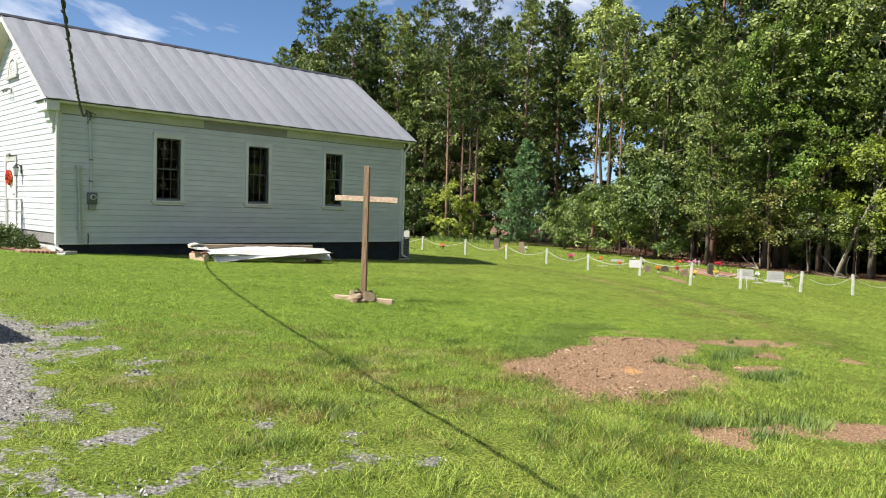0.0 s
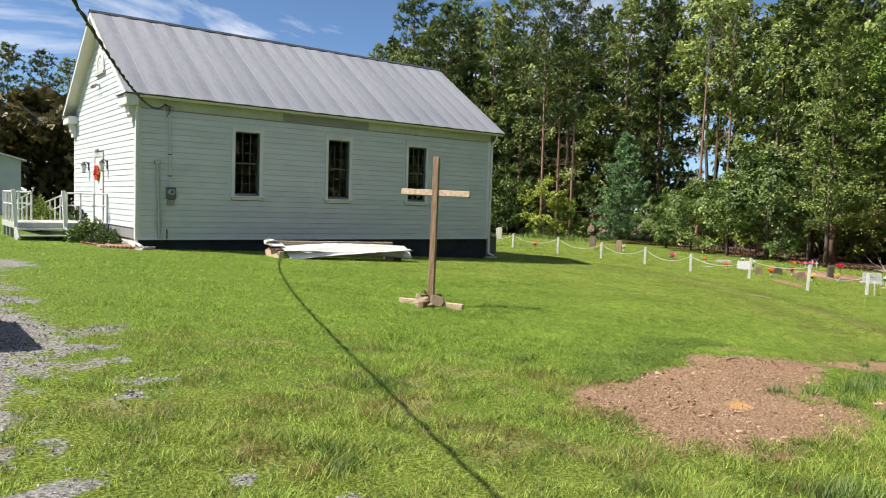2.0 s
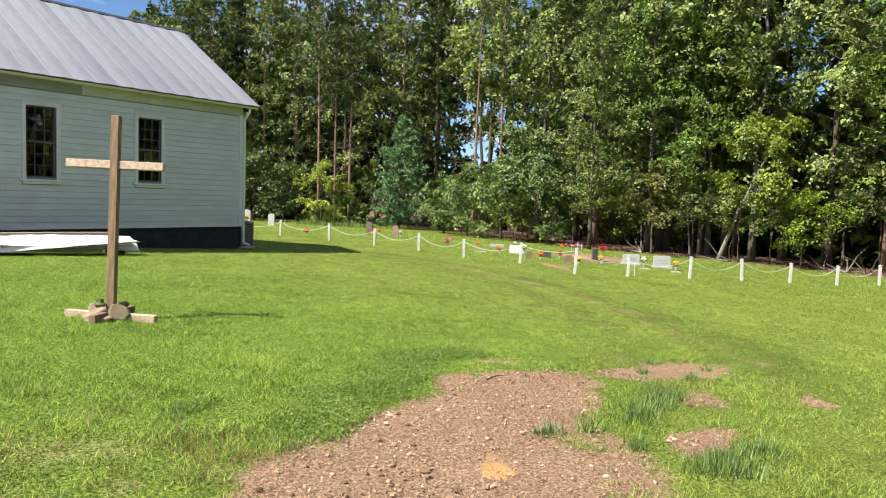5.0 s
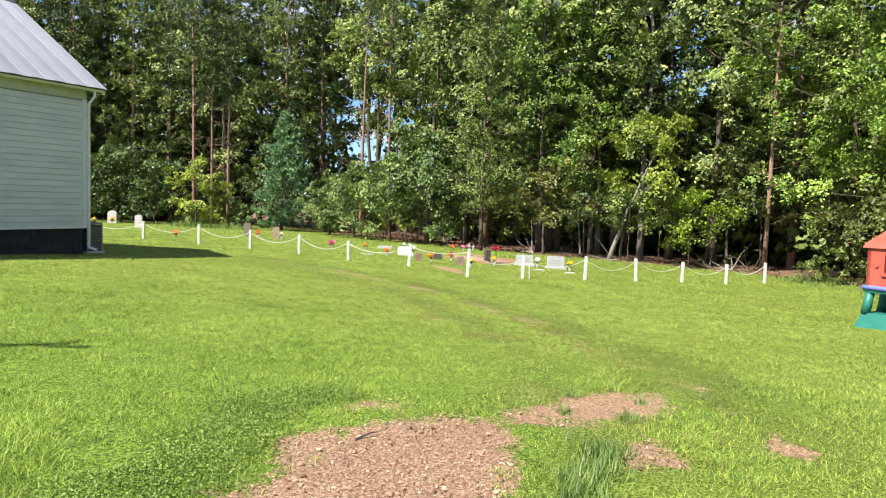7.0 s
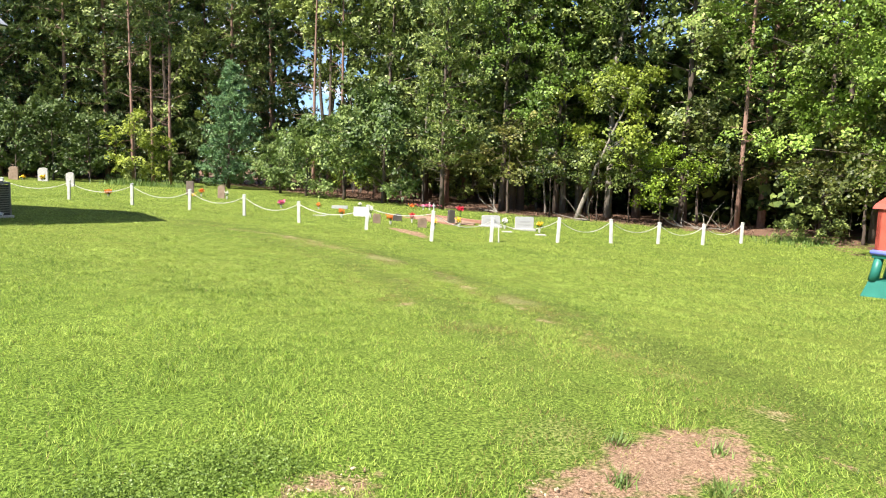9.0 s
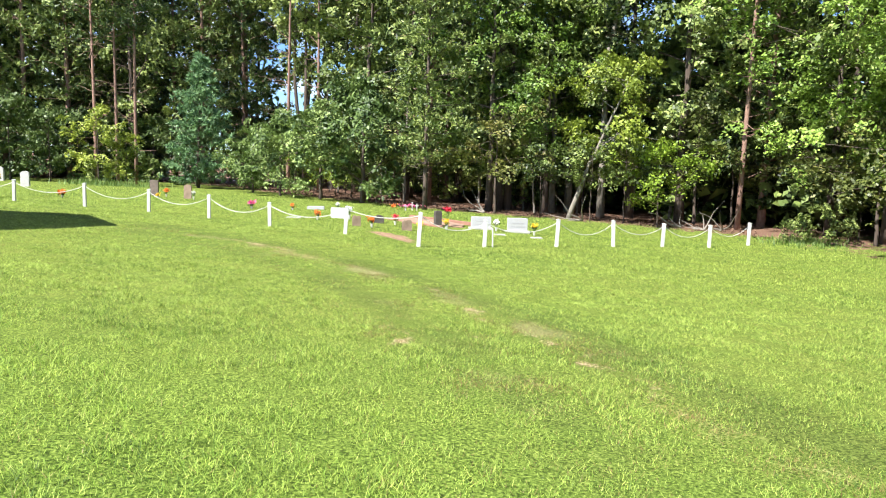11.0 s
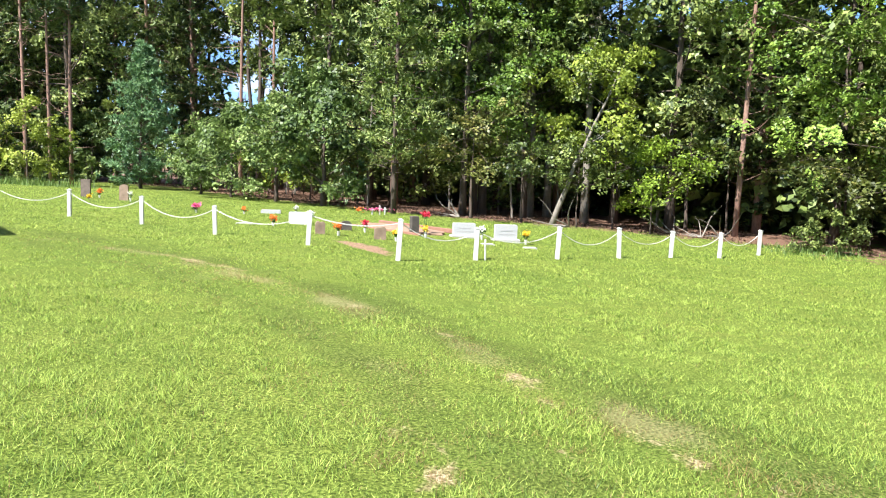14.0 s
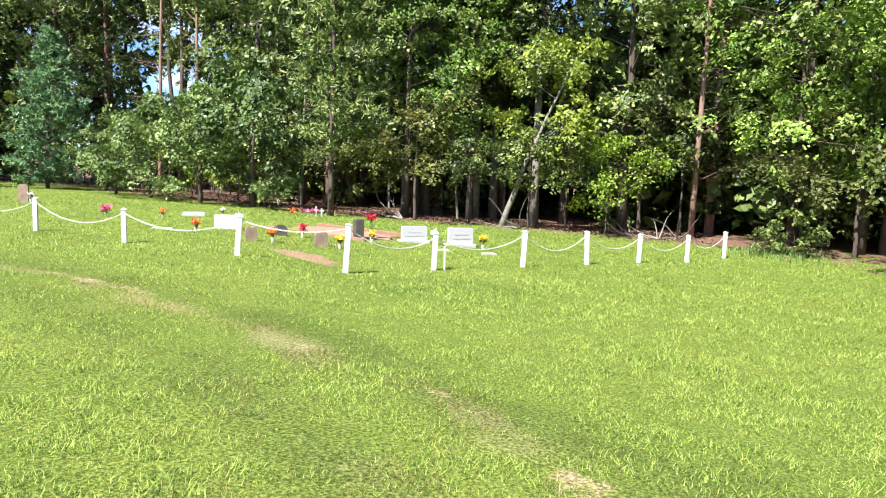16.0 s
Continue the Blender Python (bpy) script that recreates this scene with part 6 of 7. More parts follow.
def pine_tree(seed, H, base, R, whorls, tufts, mat, bark, tr, label, blade=0.34, width=0.035, per=12, cone=1.0, stubs=True, flat=1.0, dead=16, dome=False):
    """A straight trunk, dead stubs below, and whorls of boughs carrying needle tufts."""
    rng = np.random.default_rng(seed)
    t = thing("pine_tree", (0, 0, 0), label, "pine tree", "pines of the wood")
    wood = Build()
    bend = rng.normal(size=2) * 0.012 * H
    trunk = [np.array([bend[0] * (k / 8) ** 2, bend[1] * (k / 8) ** 2, -0.3 + (H + 0.3) * k / 8]) for k in range(9)]
    wood.tube(trunk, [tr * (1 - 0.85 * k / 8) for k in range(9)], 9)
    tips, heads = [], []
    if stubs:
        for k in range(dead):
            zz = rng.uniform(H * 0.1, base)
            li = limb(rng, (bend[0] * (zz / H) ** 2, bend[1] * (zz / H) ** 2, zz), rng.uniform(0, 6.28), rng.uniform(0.4, 1.8) * (1.5 if dead > 16 else 1.0), rng.uniform(-0.3, 0.35), 4, 0.2)
            wood.tube(li, [0.03, 0.022, 0.015, 0.01, 0.004], 4, caps=False)
    for w in range(whorls * 5):
        s = w / (whorls * 5)
        zz = base + (H - base) * min(max(s + rng.normal() * 0.012, 0), 0.99)
        env = (math.sqrt(1 - s ** 2.4) if dome else (1 - s) ** cone * min(1.0, 0.55 + 2.5 * s)) * rng.uniform(0.55, 1.12)
        a = w * 2.4 + rng.uniform(-0.5, 0.5)
        ln = max(0.4, R * env)
        li = limb(rng, (bend[0] * (zz / H) ** 2, bend[1] * (zz / H) ** 2, zz), a, ln, rng.uniform(-0.15, 0.35) + 0.5 * s, 5, 0.14)
        wood.tube(li[::5] if w % 2 else li[:4:3] + li[5:], [0.03 * (1.3 - s), 0.006] if w % 2 else [0.03 * (1.3 - s), 0.016, 0.005], 3, caps=False)
        for j in range(tufts):
            i = rng.uniform(1.2, 5.0)
            q = np.array([np.interp(i, range(6), [v[c] for v in li]) for c in range(3)])
            wide = 0.16 * ln * (1.2 - 0.15 * i) + 0.10
            tips.append(q + rng.normal(size=3) * (wide, wide, (0.10 + 0.03 * ln) * flat))
            heads.append((math.cos(a), math.sin(a), 0.35))
    tips, heads = np.repeat(np.array(tips), per, axis=0), np.repeat(np.array(heads), per, axis=0)
    n = len(tips)
    d = unit(rng.normal(size=(n, 3)) * 0.75 + heads * 0.6)
    s_ = unit(np.cross(d, rng.normal(size=(n, 3))))
    ln = blade * rng.uniform(0.6, 1.2, (n, 1))
    tri = np.stack([tips + s_ * width, tips - s_ * width, tips + d * ln], axis=1)
    part("trunk", wood, bark, t, smooth=True)
    part("crown", fast_mesh("crown", tri, 3, mat), mat, t)
    return t


KINDS = {
    "oak": broad_tree(1, 21, 3.4, 4.6, 10500, 0.26, M_LEAF, M_BARK, 0.24, "tall green broadleaved woodland tree", limbs=24, per=44, radius=0.85),
    "oak2": broad_tree(2, 18, 2.4, 4.2, 10000, 0.26, M_LEAF, M_BARK, 0.20, "tall dense broadleaved woodland tree", (0.8, 0.3), limbs=24, per=44, radius=0.80),
    "poplar": broad_tree(3, 24, 6.0, 4.0, 10500, 0.26, M_LEAF, M_PALEBARK, 0.20, "slender tall woodland tree with a pale trunk", (-0.6, 0.4), limbs=24, per=44, radius=0.85),
    "ash": broad_tree(16, 16, 2.6, 3.3, 14500, 0.16, M_LEAF_LIGHT, M_BARK, 0.17, "tall full tree with many light green leaves", limbs=26, per=20, radius=0.45),
    "maple": broad_tree(4, 13, 4.8, 5.2, 12500, 0.165, M_LEAF_LIGHT, M_BARK, 0.17, "bright green maple reaching out in level sprays", limbs=16, per=34, radius=0.75, level=0.75, rise=(0.0, 0.35)),
    "pale": broad_tree(5, 7.0, 0.6, 4.2, 11500, 0.21, M_LEAF_PALE, M_BARK, 0.13, "spreading pale-leaved small tree at the wood's edge", limbs=18, per=30, radius=0.60, squat=0.36, level=0.62),
    "feather": broad_tree(17, 9.0, 2.6, 4.4, 13000, 0.16, M_LEAF_LIGHT, M_BARK, 0.12, "spreading tree with light drooping feathery sprays", limbs=15, per=36, radius=0.70, level=0.72, rise=(0.05, 0.4), squat=0.3),
    "rust": broad_tree(6, 5.2, 2.1, 3.0, 3200, 0.17, M_LEAF_BROWN, M_BARK, 0.08, "layered small tree with rust-tinged leaves", limbs=13, per=34, radius=0.62, level=0.8, rise=(0.0, 0.3)),
    "birch": broad_tree(7, 7.6, 3.0, 2.5, 5600, 0.175, M_LEAF_YELLOW, M_PALEBARK, 0.13, "leaning pale-barked tree with yellow-green leaves", (0.2, -2.9), limbs=12, per=20, radius=0.45, bow=1.15),
    "sapling": broad_tree(8, 4.2, 1.3, 2.6, 3600, 0.15, M_LEAF_BRIGHT, M_BARK, 0.045, "low bright green sapling with level sprays", limbs=11, per=34, radius=0.60, level=0.8, rise=(0.0, 0.3)),
    "understorey": broad_tree(18, 5.0, 2.0, 2.3, 1900, 0.20, M_LEAF, M_BARK, 0.05, "dark green young tree under the tall ones", limbs=10, per=26, radius=0.5, level=0.65),
    "brush": broad_tree(9, 3.2, 0.3, 2.0, 1000, 0.28, M_LEAF, M_BARK, 0.04, "dark green undergrowth bush under the trees", limbs=9, per=18, radius=0.42),
    "laurel": broad_tree(19, 5.0, 0.2, 2.6, 4000, 0.20, M_SHRUB, M_BARK, 0.06, "rounded dark evergreen bush before the pines", limbs=14, per=16, radius=0.34),
    "yellow": broad_tree(10, 6.0, 0.6, 2.4, 4200, 0.19, M_LEAF_YELLOW, M_BARK, 0.06, "yellow-green young tree before the pines", limbs=14, per=26, radius=0.5, level=0.7),
    "thicket": broad_tree(30, 9, 0.2, 4.6, 3000, 0.62, M_THICKET, M_BARK, 0.10, "dense brownish-green background thicket tree", limbs=24, per=20, radius=0.7, squat=0.3),
    "high_crown": broad_tree(23, 25, 12.5, 4.6, 5000, 0.36, M_LEAF, M_BARK, 0.20, "tall tree with a high crown above bare stems", limbs=18, per=30, radius=0.9),
    "far_oak": broad_tree(21, 22, 2.0, 5.0, 2600, 0.72, M_LEAF, M_BARK, 0.24, "tall broadleaved background tree", limbs=20, per=20, radius=1.0),
    "far_poplar": broad_tree(22, 24, 3.0, 4.5, 2400, 0.72, M_LEAF, M_PALEBARK, 0.22, "tall pale-stemmed background tree", limbs=20, per=20, radius=1.0),
    "pine": pine_tree(11, 25, 12.0, 3.9, 11, 14, M_NEEDLE, M_PINEBARK, 0.155, "tall pine with a bare reddish trunk", dead=34, per=9, blade=0.40, width=0.055, dome=True, flat=0.3),
    "pine2": pine_tree(12, 23, 3.0, 4.8, 17, 11, M_NEEDLE, M_PINEBARK, 0.22, "tall green pine with layered boughs", per=9, blade=0.47, width=0.075, flat=0.32, dome=True),
    "whitepine": pine_tree(13, 9.6, 0.3, 4.0, 14, 15, M_NEEDLE_BLUE, M_BARK, 0.13, "young blue-green white pine, full to the ground", per=16, cone=0.85, blade=0.36, width=0.05, stubs=False, flat=0.55),
    "hemlock": pine_tree(14, 14.5, 2.4, 3.0, 13, 17, M_NEEDLE, M_BARK, 0.13, "slim conifer with layered drooping boughs", per=12, cone=0.6, blade=0.28, width=0.045, flat=0.28),
    "snag": pine_tree(15, 19, 15.0, 1.4, 4, 5, M_NEEDLE, M_PINEBARK, 0.15, "nearly bare pole-like tree with dead grey branches", per=8, dead=30),
}
used = set()


def in_gap(x, y):
    """True in the thin lane through the wood by the dead snags, where the sky shows."""
    c, q = math.cos(radians(33.2)), math.sin(radians(33.2))
    return (x - 48.1) * c + (y - 13.3) * q > -2.5 and abs((y - 13.3) * c - (x - 48.1) * q) < 2.9


def plant(kind, x, y, scale=1.0, turn=0.0, tilt=0.0):
    src = KINDS[kind]
    m = pose(x, y, gz(x, y), tilt, 0, 0) @ pose(0, 0, 0, 0, 0, turn) @ Matrix.Diagonal((scale, scale, scale, 1))
    if kind not in used:
        used.add(kind)
        src.matrix_basis = m
        return src
    ob = copy_thing(src, pose(0, 0, 0))
    ob.matrix_basis = m
    return ob


# trees that stand out along the edge
for kind, x, y, s, a in (("pine", 43.0, 27.7, 0.92, 10), ("pine", 44.2, 26.9, 0.85, 120), ("pine", 44.9, 25.8, 0.92, 200), ("yellow", 40.6, 24.9, 0.9, 0), ("yellow", 42.2, 24.0, 0.6, 90), ("laurel", 41.0, 30.0, 1.1, 0), ("laurel", 39.6, 32.2, 1.3, 90), ("laurel", 38.4, 34.6, 1.2, 200),
                         ("whitepine", 44.6, 19.8, 0.95, 30), ("laurel", 46.6, 17.4, 0.8, 30), ("laurel", 47.6, 22.6, 0.9, 130), ("brush", 43.0, 22.6, 0.6, 0), ("brush", 41.9, 26.6, 0.5, 80),
                         ("pale", 40.8, 10.2, 0.80, 0), ("pale", 39.6, 6.6, 0.88, 140), ("pale", 38.4, 3.2, 1.05, 250), ("pale", 42.6, 13.6, 0.62, 40), ("snag", 47.0, 13.9, 1.0, 60), ("snag", 49.5, 13.0, 1.0, 0), ("hemlock", 36.0, -1.6, 1.0, 40), ("ash", 38.9, -3.9, 1.0, 10), ("ash", 40.8, -6.4, 0.95, 100),
                         ("rust", 37.0, -4.9, 0.95, 80), ("understorey", 36.9, -7.2, 0.75, 0), ("understorey", 36.8, -9.6, 0.7, 90), ("birch", 37.3, -8.4, 1.0, 0), ("poplar", 40.3, -9.4, 0.95, 200), ("oak2", 42.5, -10.5, 1.0, 30), ("poplar", 43.5, -7.0, 1.0, 0), ("sapling", 36.8, -12.6, 0.88, 0), ("understorey", 37.6, -11.0, 0.8, 70), ("rust", 40.8, -13.9, 1.1, 10),
                         ("understorey", 40.5, -15.6, 1.2, 10), ("maple", 38.7, -19.6, 1.05, 0), ("feather", 34.2, -21.9, 1.0, 60), ("feather", 30.6, -23.8, 1.1, 160), ("ash", 36.4, -21.4, 0.95, 220), ("brush", 34.4, -17.9, 0.26, 0), ("brush", 35.2, -18.4, 0.34, 90), ("brush", 36.2, -19.2, 0.45, 190), ("brush", 37.2, -20.6, 0.6, 30), ("brush", 38.6, -22.2, 0.7, 130)):
    plant(kind, x, y, s, a)
plant("pine", 38.9, -15.9, 0.84, 300, 1.0)

# the wood: an edge row of small trees, then rows of tall ones
rw = random.Random(5)
line = [Vector(p) for p in WOODS]
MIX_EDGE = ["understorey", "sapling", "rust", "understorey"]
MIX_FRONT = ["oak", "oak2", "poplar", "ash", "oak", "pine2", "oak2", "poplar"]
MIX_BACK = ["far_oak", "far_poplar", "far_oak", "pine2"]
MIX_NORTH = ["pine2", "pine2", "oak", "pine", "pine2", "oak2"]
for a, c in zip(line[1:-4], line[2:-3]):
    d = (c - a)
    outward = Vector((d.y, -d.x)).normalized()
    length = d.length
    for row, (off, step, mix) in enumerate(((2.0, 3.4, MIX_EDGE), (3.8, 3.3, MIX_FRONT), (6.4, 3.0, ["brush", "understorey", "brush"]), (8.0, 4.4, MIX_BACK), (11.0, 4.2, ["brush"]), (13.5, 7.0, MIX_BACK))):
        if row in (1, 3) and a.y > 10:
            mix = MIX_NORTH
        if row == 0 and a.y > 10:
            mix = ["brush", "laurel", "understorey"]
        s = rw.uniform(0, step)
        while s < length:
            p = a + d * (s / length) + outward * (off + rw.uniform(-0.9, 0.9))
            s += step * rw.uniform(0.75, 1.25)
            kind = rw.choice(mix)
            bearing = math.degrees(math.atan2(p.y + 21.9, p.x + 6.8))
            if bearing > 57.5 and row != 0:
                continue
            if row in (1, 3, 5) and in_gap(p.x, p.y):
                continue
            if row == 5 and a.y < -5:
                continue
            if row == 1 and -3.2 < p.y < 1.6:
                continue
            if row == 0 and (-18.5 < p.y < -5.5 or -3.2 < p.y < 2.5):
                continue
            plant(kind, p.x, p.y, rw.uniform(0.8, 1.1), rw.uniform(0, 360))
for x, y, s in ((52.6, 16.2, 0.95), (56.0, 19.2, 1.0), (60.5, 21.0, 1.05)):
    plant("high_crown", x, y, s, 40 * x)
# the tall stand of pines north of the graves
for k, (x, y) in enumerate(((51, 31), (48.5, 35.5), (45.5, 38.5), (42.5, 41), (39.5, 43.5), (49.5, 40), (45, 44), (41.5, 46.5), (54, 35), (54, 28), (57, 25), (56, 31), (52, 39), (47.5, 43), (60, 28), (58, 35))):
    plant("pine2" if k % 4 else "oak", x + rw.uniform(-0.8, 0.8), y + rw.uniform(-0.8, 0.8), rw.uniform(1.0, 1.12), rw.uniform(0, 360))
for x, y in ((61, 19.5), (64, 29), (62, 34), (58, 40), (66, 17), (54, 44)):
    plant("far_oak", x, y, rw.uniform(0.95, 1.1), rw.uniform(0, 360))
for k in range(9):
    plant("laurel" if k % 2 else "brush", 53 - k * 2.0, 28.0 + k * 2.0, rw.uniform(1.1, 1.5), rw.uniform(0, 360))
# low growth far behind the church, and hillside trees behind the shed
for k in range(8):
    plant(rw.choice(["rust", "pale", "brush"]), 14 + k * 3.0, 62 + rw.uniform(-2, 2), rw.uniform(0.9, 1.2), rw.uniform(0, 360))
for k in range(9):
    plant("thicket", -5 + k * 1.9 + rw.uniform(-0.5, 0.5), 37.5 + 3 * (k % 2) + rw.uniform(-0.8, 0.8), rw.uniform(1.0, 1.15), rw.uniform(0, 360))
for k in range(6):
    plant("pine2", -4 + k * 2.2, 47 + rw.uniform(-2, 2), rw.uniform(0.50, 0.58), rw.uniform(0, 360))
for k in range(5):
    plant("thicket", -30 + k * 5.0, 42 + rw.uniform(-2, 2), rw.uniform(1.0, 1.15), rw.uniform(0, 360))
# unseen row added to the south, so the church windows mirror dark foliage
for k in range(6):
    plant("thicket", 12 + k * 4.6, -38.5 + rw.uniform(-1, 1), rw.uniform(1.0, 1.2), rw.uniform(0, 360))
# more unseen trees added behind for the reflections, then the south-east side
for k in range(11):
    plant("far_oak" if k % 3 else "far_poplar", -22 + k * 4.6, -46 + rw.uniform(-2, 2), rw.uniform(0.75, 0.95), rw.uniform(0, 360))
    plant("brush", -21 + k * 4.4, -43 + rw.uniform(-1, 1), rw.uniform(1.2, 1.7), rw.uniform(0, 360))
for k in range(5):
    plant("far_oak", 4 + k * 5.5, -41 + rw.uniform(-1.5, 1.5), rw.uniform(0.6, 0.8), rw.uniform(0, 360))
for k, (x, y) in enumerate(((25, -31), (29, -27), (33, -27), (38, -24.5), (42, -20.5), (36, -29), (43, -25), (46, -17.5), (48, -21), (52, -18), (46, -29), (55, -23), (50, -14))):
    plant("oak2" if k in (3, 4, 7) else "far_oak", x, y, rw.uniform(0.8, 1.0), rw.uniform(0, 360))
    if k != 3:
        plant("brush", x - 2.4, y + 0.8, rw.uniform(1.3, 1.9), rw.uniform(0, 360))
for kind, src in KINDS.items():
    if kind not in used:
        plant(kind, 60, 10)

# deep shade of the wood: far foliage and thin stems
rng = np.random.default_rng(77)
cs, stems = [], Build()
for a, c in zip(line[1:-5], line[2:-4]):
    d = c - a
    outward = Vector((d.y, -d.x)).normalized()
    k = int(d.length * 260)
    s, o = rng.uniform(0, 1, k), rng.uniform(13, 28, k)
    zz = rng.beta(1.0, 1.6, k) * 12
    x, y = a.x + d.x * s + outward.x * o, a.y + d.y * s + outward.y * o
    zz = np.where([in_gap(u, v) for u, v in zip(x, y)], zz * 0.35, zz)
    cs.append(np.stack([x, y, ground(x, y) + zz], -1))
    for j in range(int(d.length * 0.8)):
        s1, o1 = rng.uniform(0, 1), rng.uniform(2, 14)
        x1, y1 = a.x + d.x * s1 + outward.x * o1, a.y + d.y * s1 + outward.y * o1
        h = rng.uniform(3, 11)
        r1 = rng.uniform(0.025, 0.09)
        lx, ly = rng.normal(size=2) * 0.35
        stems.tube([(x1, y1, gz(x1, y1) - 0.2), (x1 + lx * 0.4, y1 + ly * 0.4, gz(x1, y1) + h * 0.5), (x1 + lx, y1 + ly, gz(x1, y1) + h)], [r1, r1 * 0.8, r1 * 0.4], 5, caps=False)
x, y = rng.uniform(42, 62, 6000), rng.uniform(-32, -12, 6000)
cs.append(np.stack([x, y, ground(x, y) + rng.beta(1.0, 1.6, 6000) * 12], -1))
cs = np.concatenate(cs)
solid("far_foliage", fast_mesh("far_foliage", leaves(rng, cs, 1.05, 0.7, 0.3), 4, M_LEAF), M_LEAF, (0, 0, 0), "dense shaded foliage deep in the wood", "foliage", kind="stuff")
solid("thin_stems", stems, M_PALEBARK, (0, 0, 0), "thin pale stems of young trees inside the wood", "tree stems", kind="stuff")

# leaf litter and brush along the wood's edge
pts = []
for a, c in zip(line[2:-3], line[3:-2]):
    d = c - a
    outward = Vector((d.y, -d.x)).normalized()
    k = int(d.length * 150)
    s, o = rng.uniform(0, 1, k), rng.gamma(2.0, 1.6, k) - 1.6
    x, y = a.x + d.x * s + outward.x * o, a.y + d.y * s + outward.y * o
    x, y, k = x[y > -16.8], y[y > -16.8], int((y > -16.8).sum())
    pts.append(np.stack([x, y, ground(x, y) + rng.uniform(0.01, 0.06, k)], -1))
pts = np.concatenate(pts)
solid("leaf_litter", fast_mesh("leaf_litter", leaves(rng, pts, 0.10, 0.07, 0.75, 0.0), 4, M_LITTER), M_LITTER, (0, 0, 0), "brown fallen leaves along the wood's edge", "leaf litter", kind="stuff")
for k, (x, y, a) in enumerate(((36.9, -14.6, 20), (37.3, -13.6, 75), (36.2, -9.4, 120), (37.8, -15.3, 150), (36.6, -4.5, 60))):
    br = Build()
    r = np.random.default_rng(200 + k)
    for j in range(5):
        br.tube(limb(r, (0, 0, 0.05), radians(a) + r.normal() * 0.5, r.uniform(1.0, 2.4), r.uniform(0.05, 0.5), 5, 0.2), [0.035, 0.03, 0.022, 0.016, 0.01, 0.004], 5)
    solid("fallen_branch", br, M_PALEBARK, (x, y, gz(x, y)), "grey dead fallen branch at the wood's edge", "branch", "fallen branches")

# ---------------------------------------------------------------- grass, gravel and chips
WALK_LINE = [(-6.8, -21.9), (-3.1, -19.8), (0.7, -17.6), (7.75, -13.25)]
CLOVER = [(0.5, -16.15), (1.1, -15.85), (1.7, -15.62), (2.3, -15.38), (2.8, -15.2), (3.3, -15.08), (3.7, -15.15)]
GRASS_N = 900000
gxs, gys = [], []
rng = np.random.default_rng(31)
while sum(map(len, gxs)) < GRASS_N:
    x, y = rng.uniform(-8.5, 30, 600000), rng.uniform(-24, 6, 600000)
    d = near_line(x, y, WALK_LINE)
    yard = y > np.interp(x, (-8.5, -4, 0, 3, 8, 30), (-19.5, -21.2, -21.6, -20.6, -19.6, -21.5))
    x, y, d = x[yard], y[yard], d[yard]
    keep = rng.random(len(x)) < np.clip(1.2 / (1 + (d / 5.5) ** 2.2), 0.09, 1)
    keep &= ~((x > -0.1) & (x < LEN + 0.1) & (y > -0.05))
    bare, gravel, rut, straw, clay, litter, scar = wear(x, y)
    keep &= rng.random(len(x)) < 0.45 + 0.55 * np.clip(0.5 + 0.7 * smooth_noise(x, y, 5.0, 41), 0, 1)
    keep &= near_line(x, y, CLOVER) > 0.20 + 0.14 * smooth_noise(x, y, 2.5, 90) + rng.normal(size=len(x)) * 0.13
    ragged = 0.16 * smooth_noise(x, y, 3.1, 21) + 0.10 * smooth_noise(x, y, 9.0, 22) + rng.normal(size=len(x)) * 0.05
    keep &= (bare + ragged < 0.55) & (rng.random(len(x)) > 1.5 * np.clip(scar + ragged - 0.30, 0, 0.56)) & (gravel + ragged * 1.5 < 0.52) & (litter < 0.5) & (rng.random(len(x)) > 0.22 * rut) & (rng.random(len(x)) > 0.15 * straw)
    gxs.append(x[keep])
    gys.append(y[keep])
x, y = np.concatenate(gxs)[:GRASS_N], np.concatenate(gys)[:GRASS_N]
d = near_line(x, y, WALK_LINE)
gravel, rut, straw, scar = (wear(x, y)[k] for k in (1, 2, 3, 6))
rank = np.exp(-((x + 2.0) / 3.6) ** 4 - ((y + 17.6) / 3.4) ** 4)
h = rng.uniform(0.014, 0.046, len(x)) * (1 + 0.25 * smooth_noise(x, y, 1.4, 12)) * np.clip(1 + 0.6 * smooth_noise(x, y, 5.0, 41), 0.4, 1.8) * (1 + rank * np.clip(0.25 + 0.75 * smooth_noise(x, y, 2.8, 13), -0.2, 1.3)) * (1 - 0.35 * rut) * (1 - 0.6 * np.clip(gravel * 1.6 - 0.2, 0, 1)) * (1 - 0.5 * scar)
w = (0.0022 + 0.00016 * d) * (1 + 0.3 * rank)
root = np.stack([x, y, ground(x, y) - 0.004], -1)
a = rng.uniform(0, 2 * math.pi, len(x))
tilt = rng.uniform(0.25, 1.9, len(x)) * h
tip = root + np.stack([np.cos(a) * tilt, np.sin(a) * tilt, h], -1)
b_ = a + math.pi / 2 + rng.normal(size=len(x)) * 0.5
side_ = np.stack([np.cos(b_) * w, np.sin(b_) * w, np.zeros(len(x))], -1)
blades = np.stack([root - side_, root + side_, tip], 1)
dry = rng.random(len(x)) < 0.03 + np.clip(0.75 * straw + 0.25 * smooth_noise(x, y, 0.9, 71) * straw + 0.9 * scar, 0, 0.75)
worn = ~dry & (rng.random(len(x)) < 0.32 * rut + 0.95 * rank * np.clip(0.30 + 1.0 * smooth_noise(x, y, 3.6, 66), 0, 1))
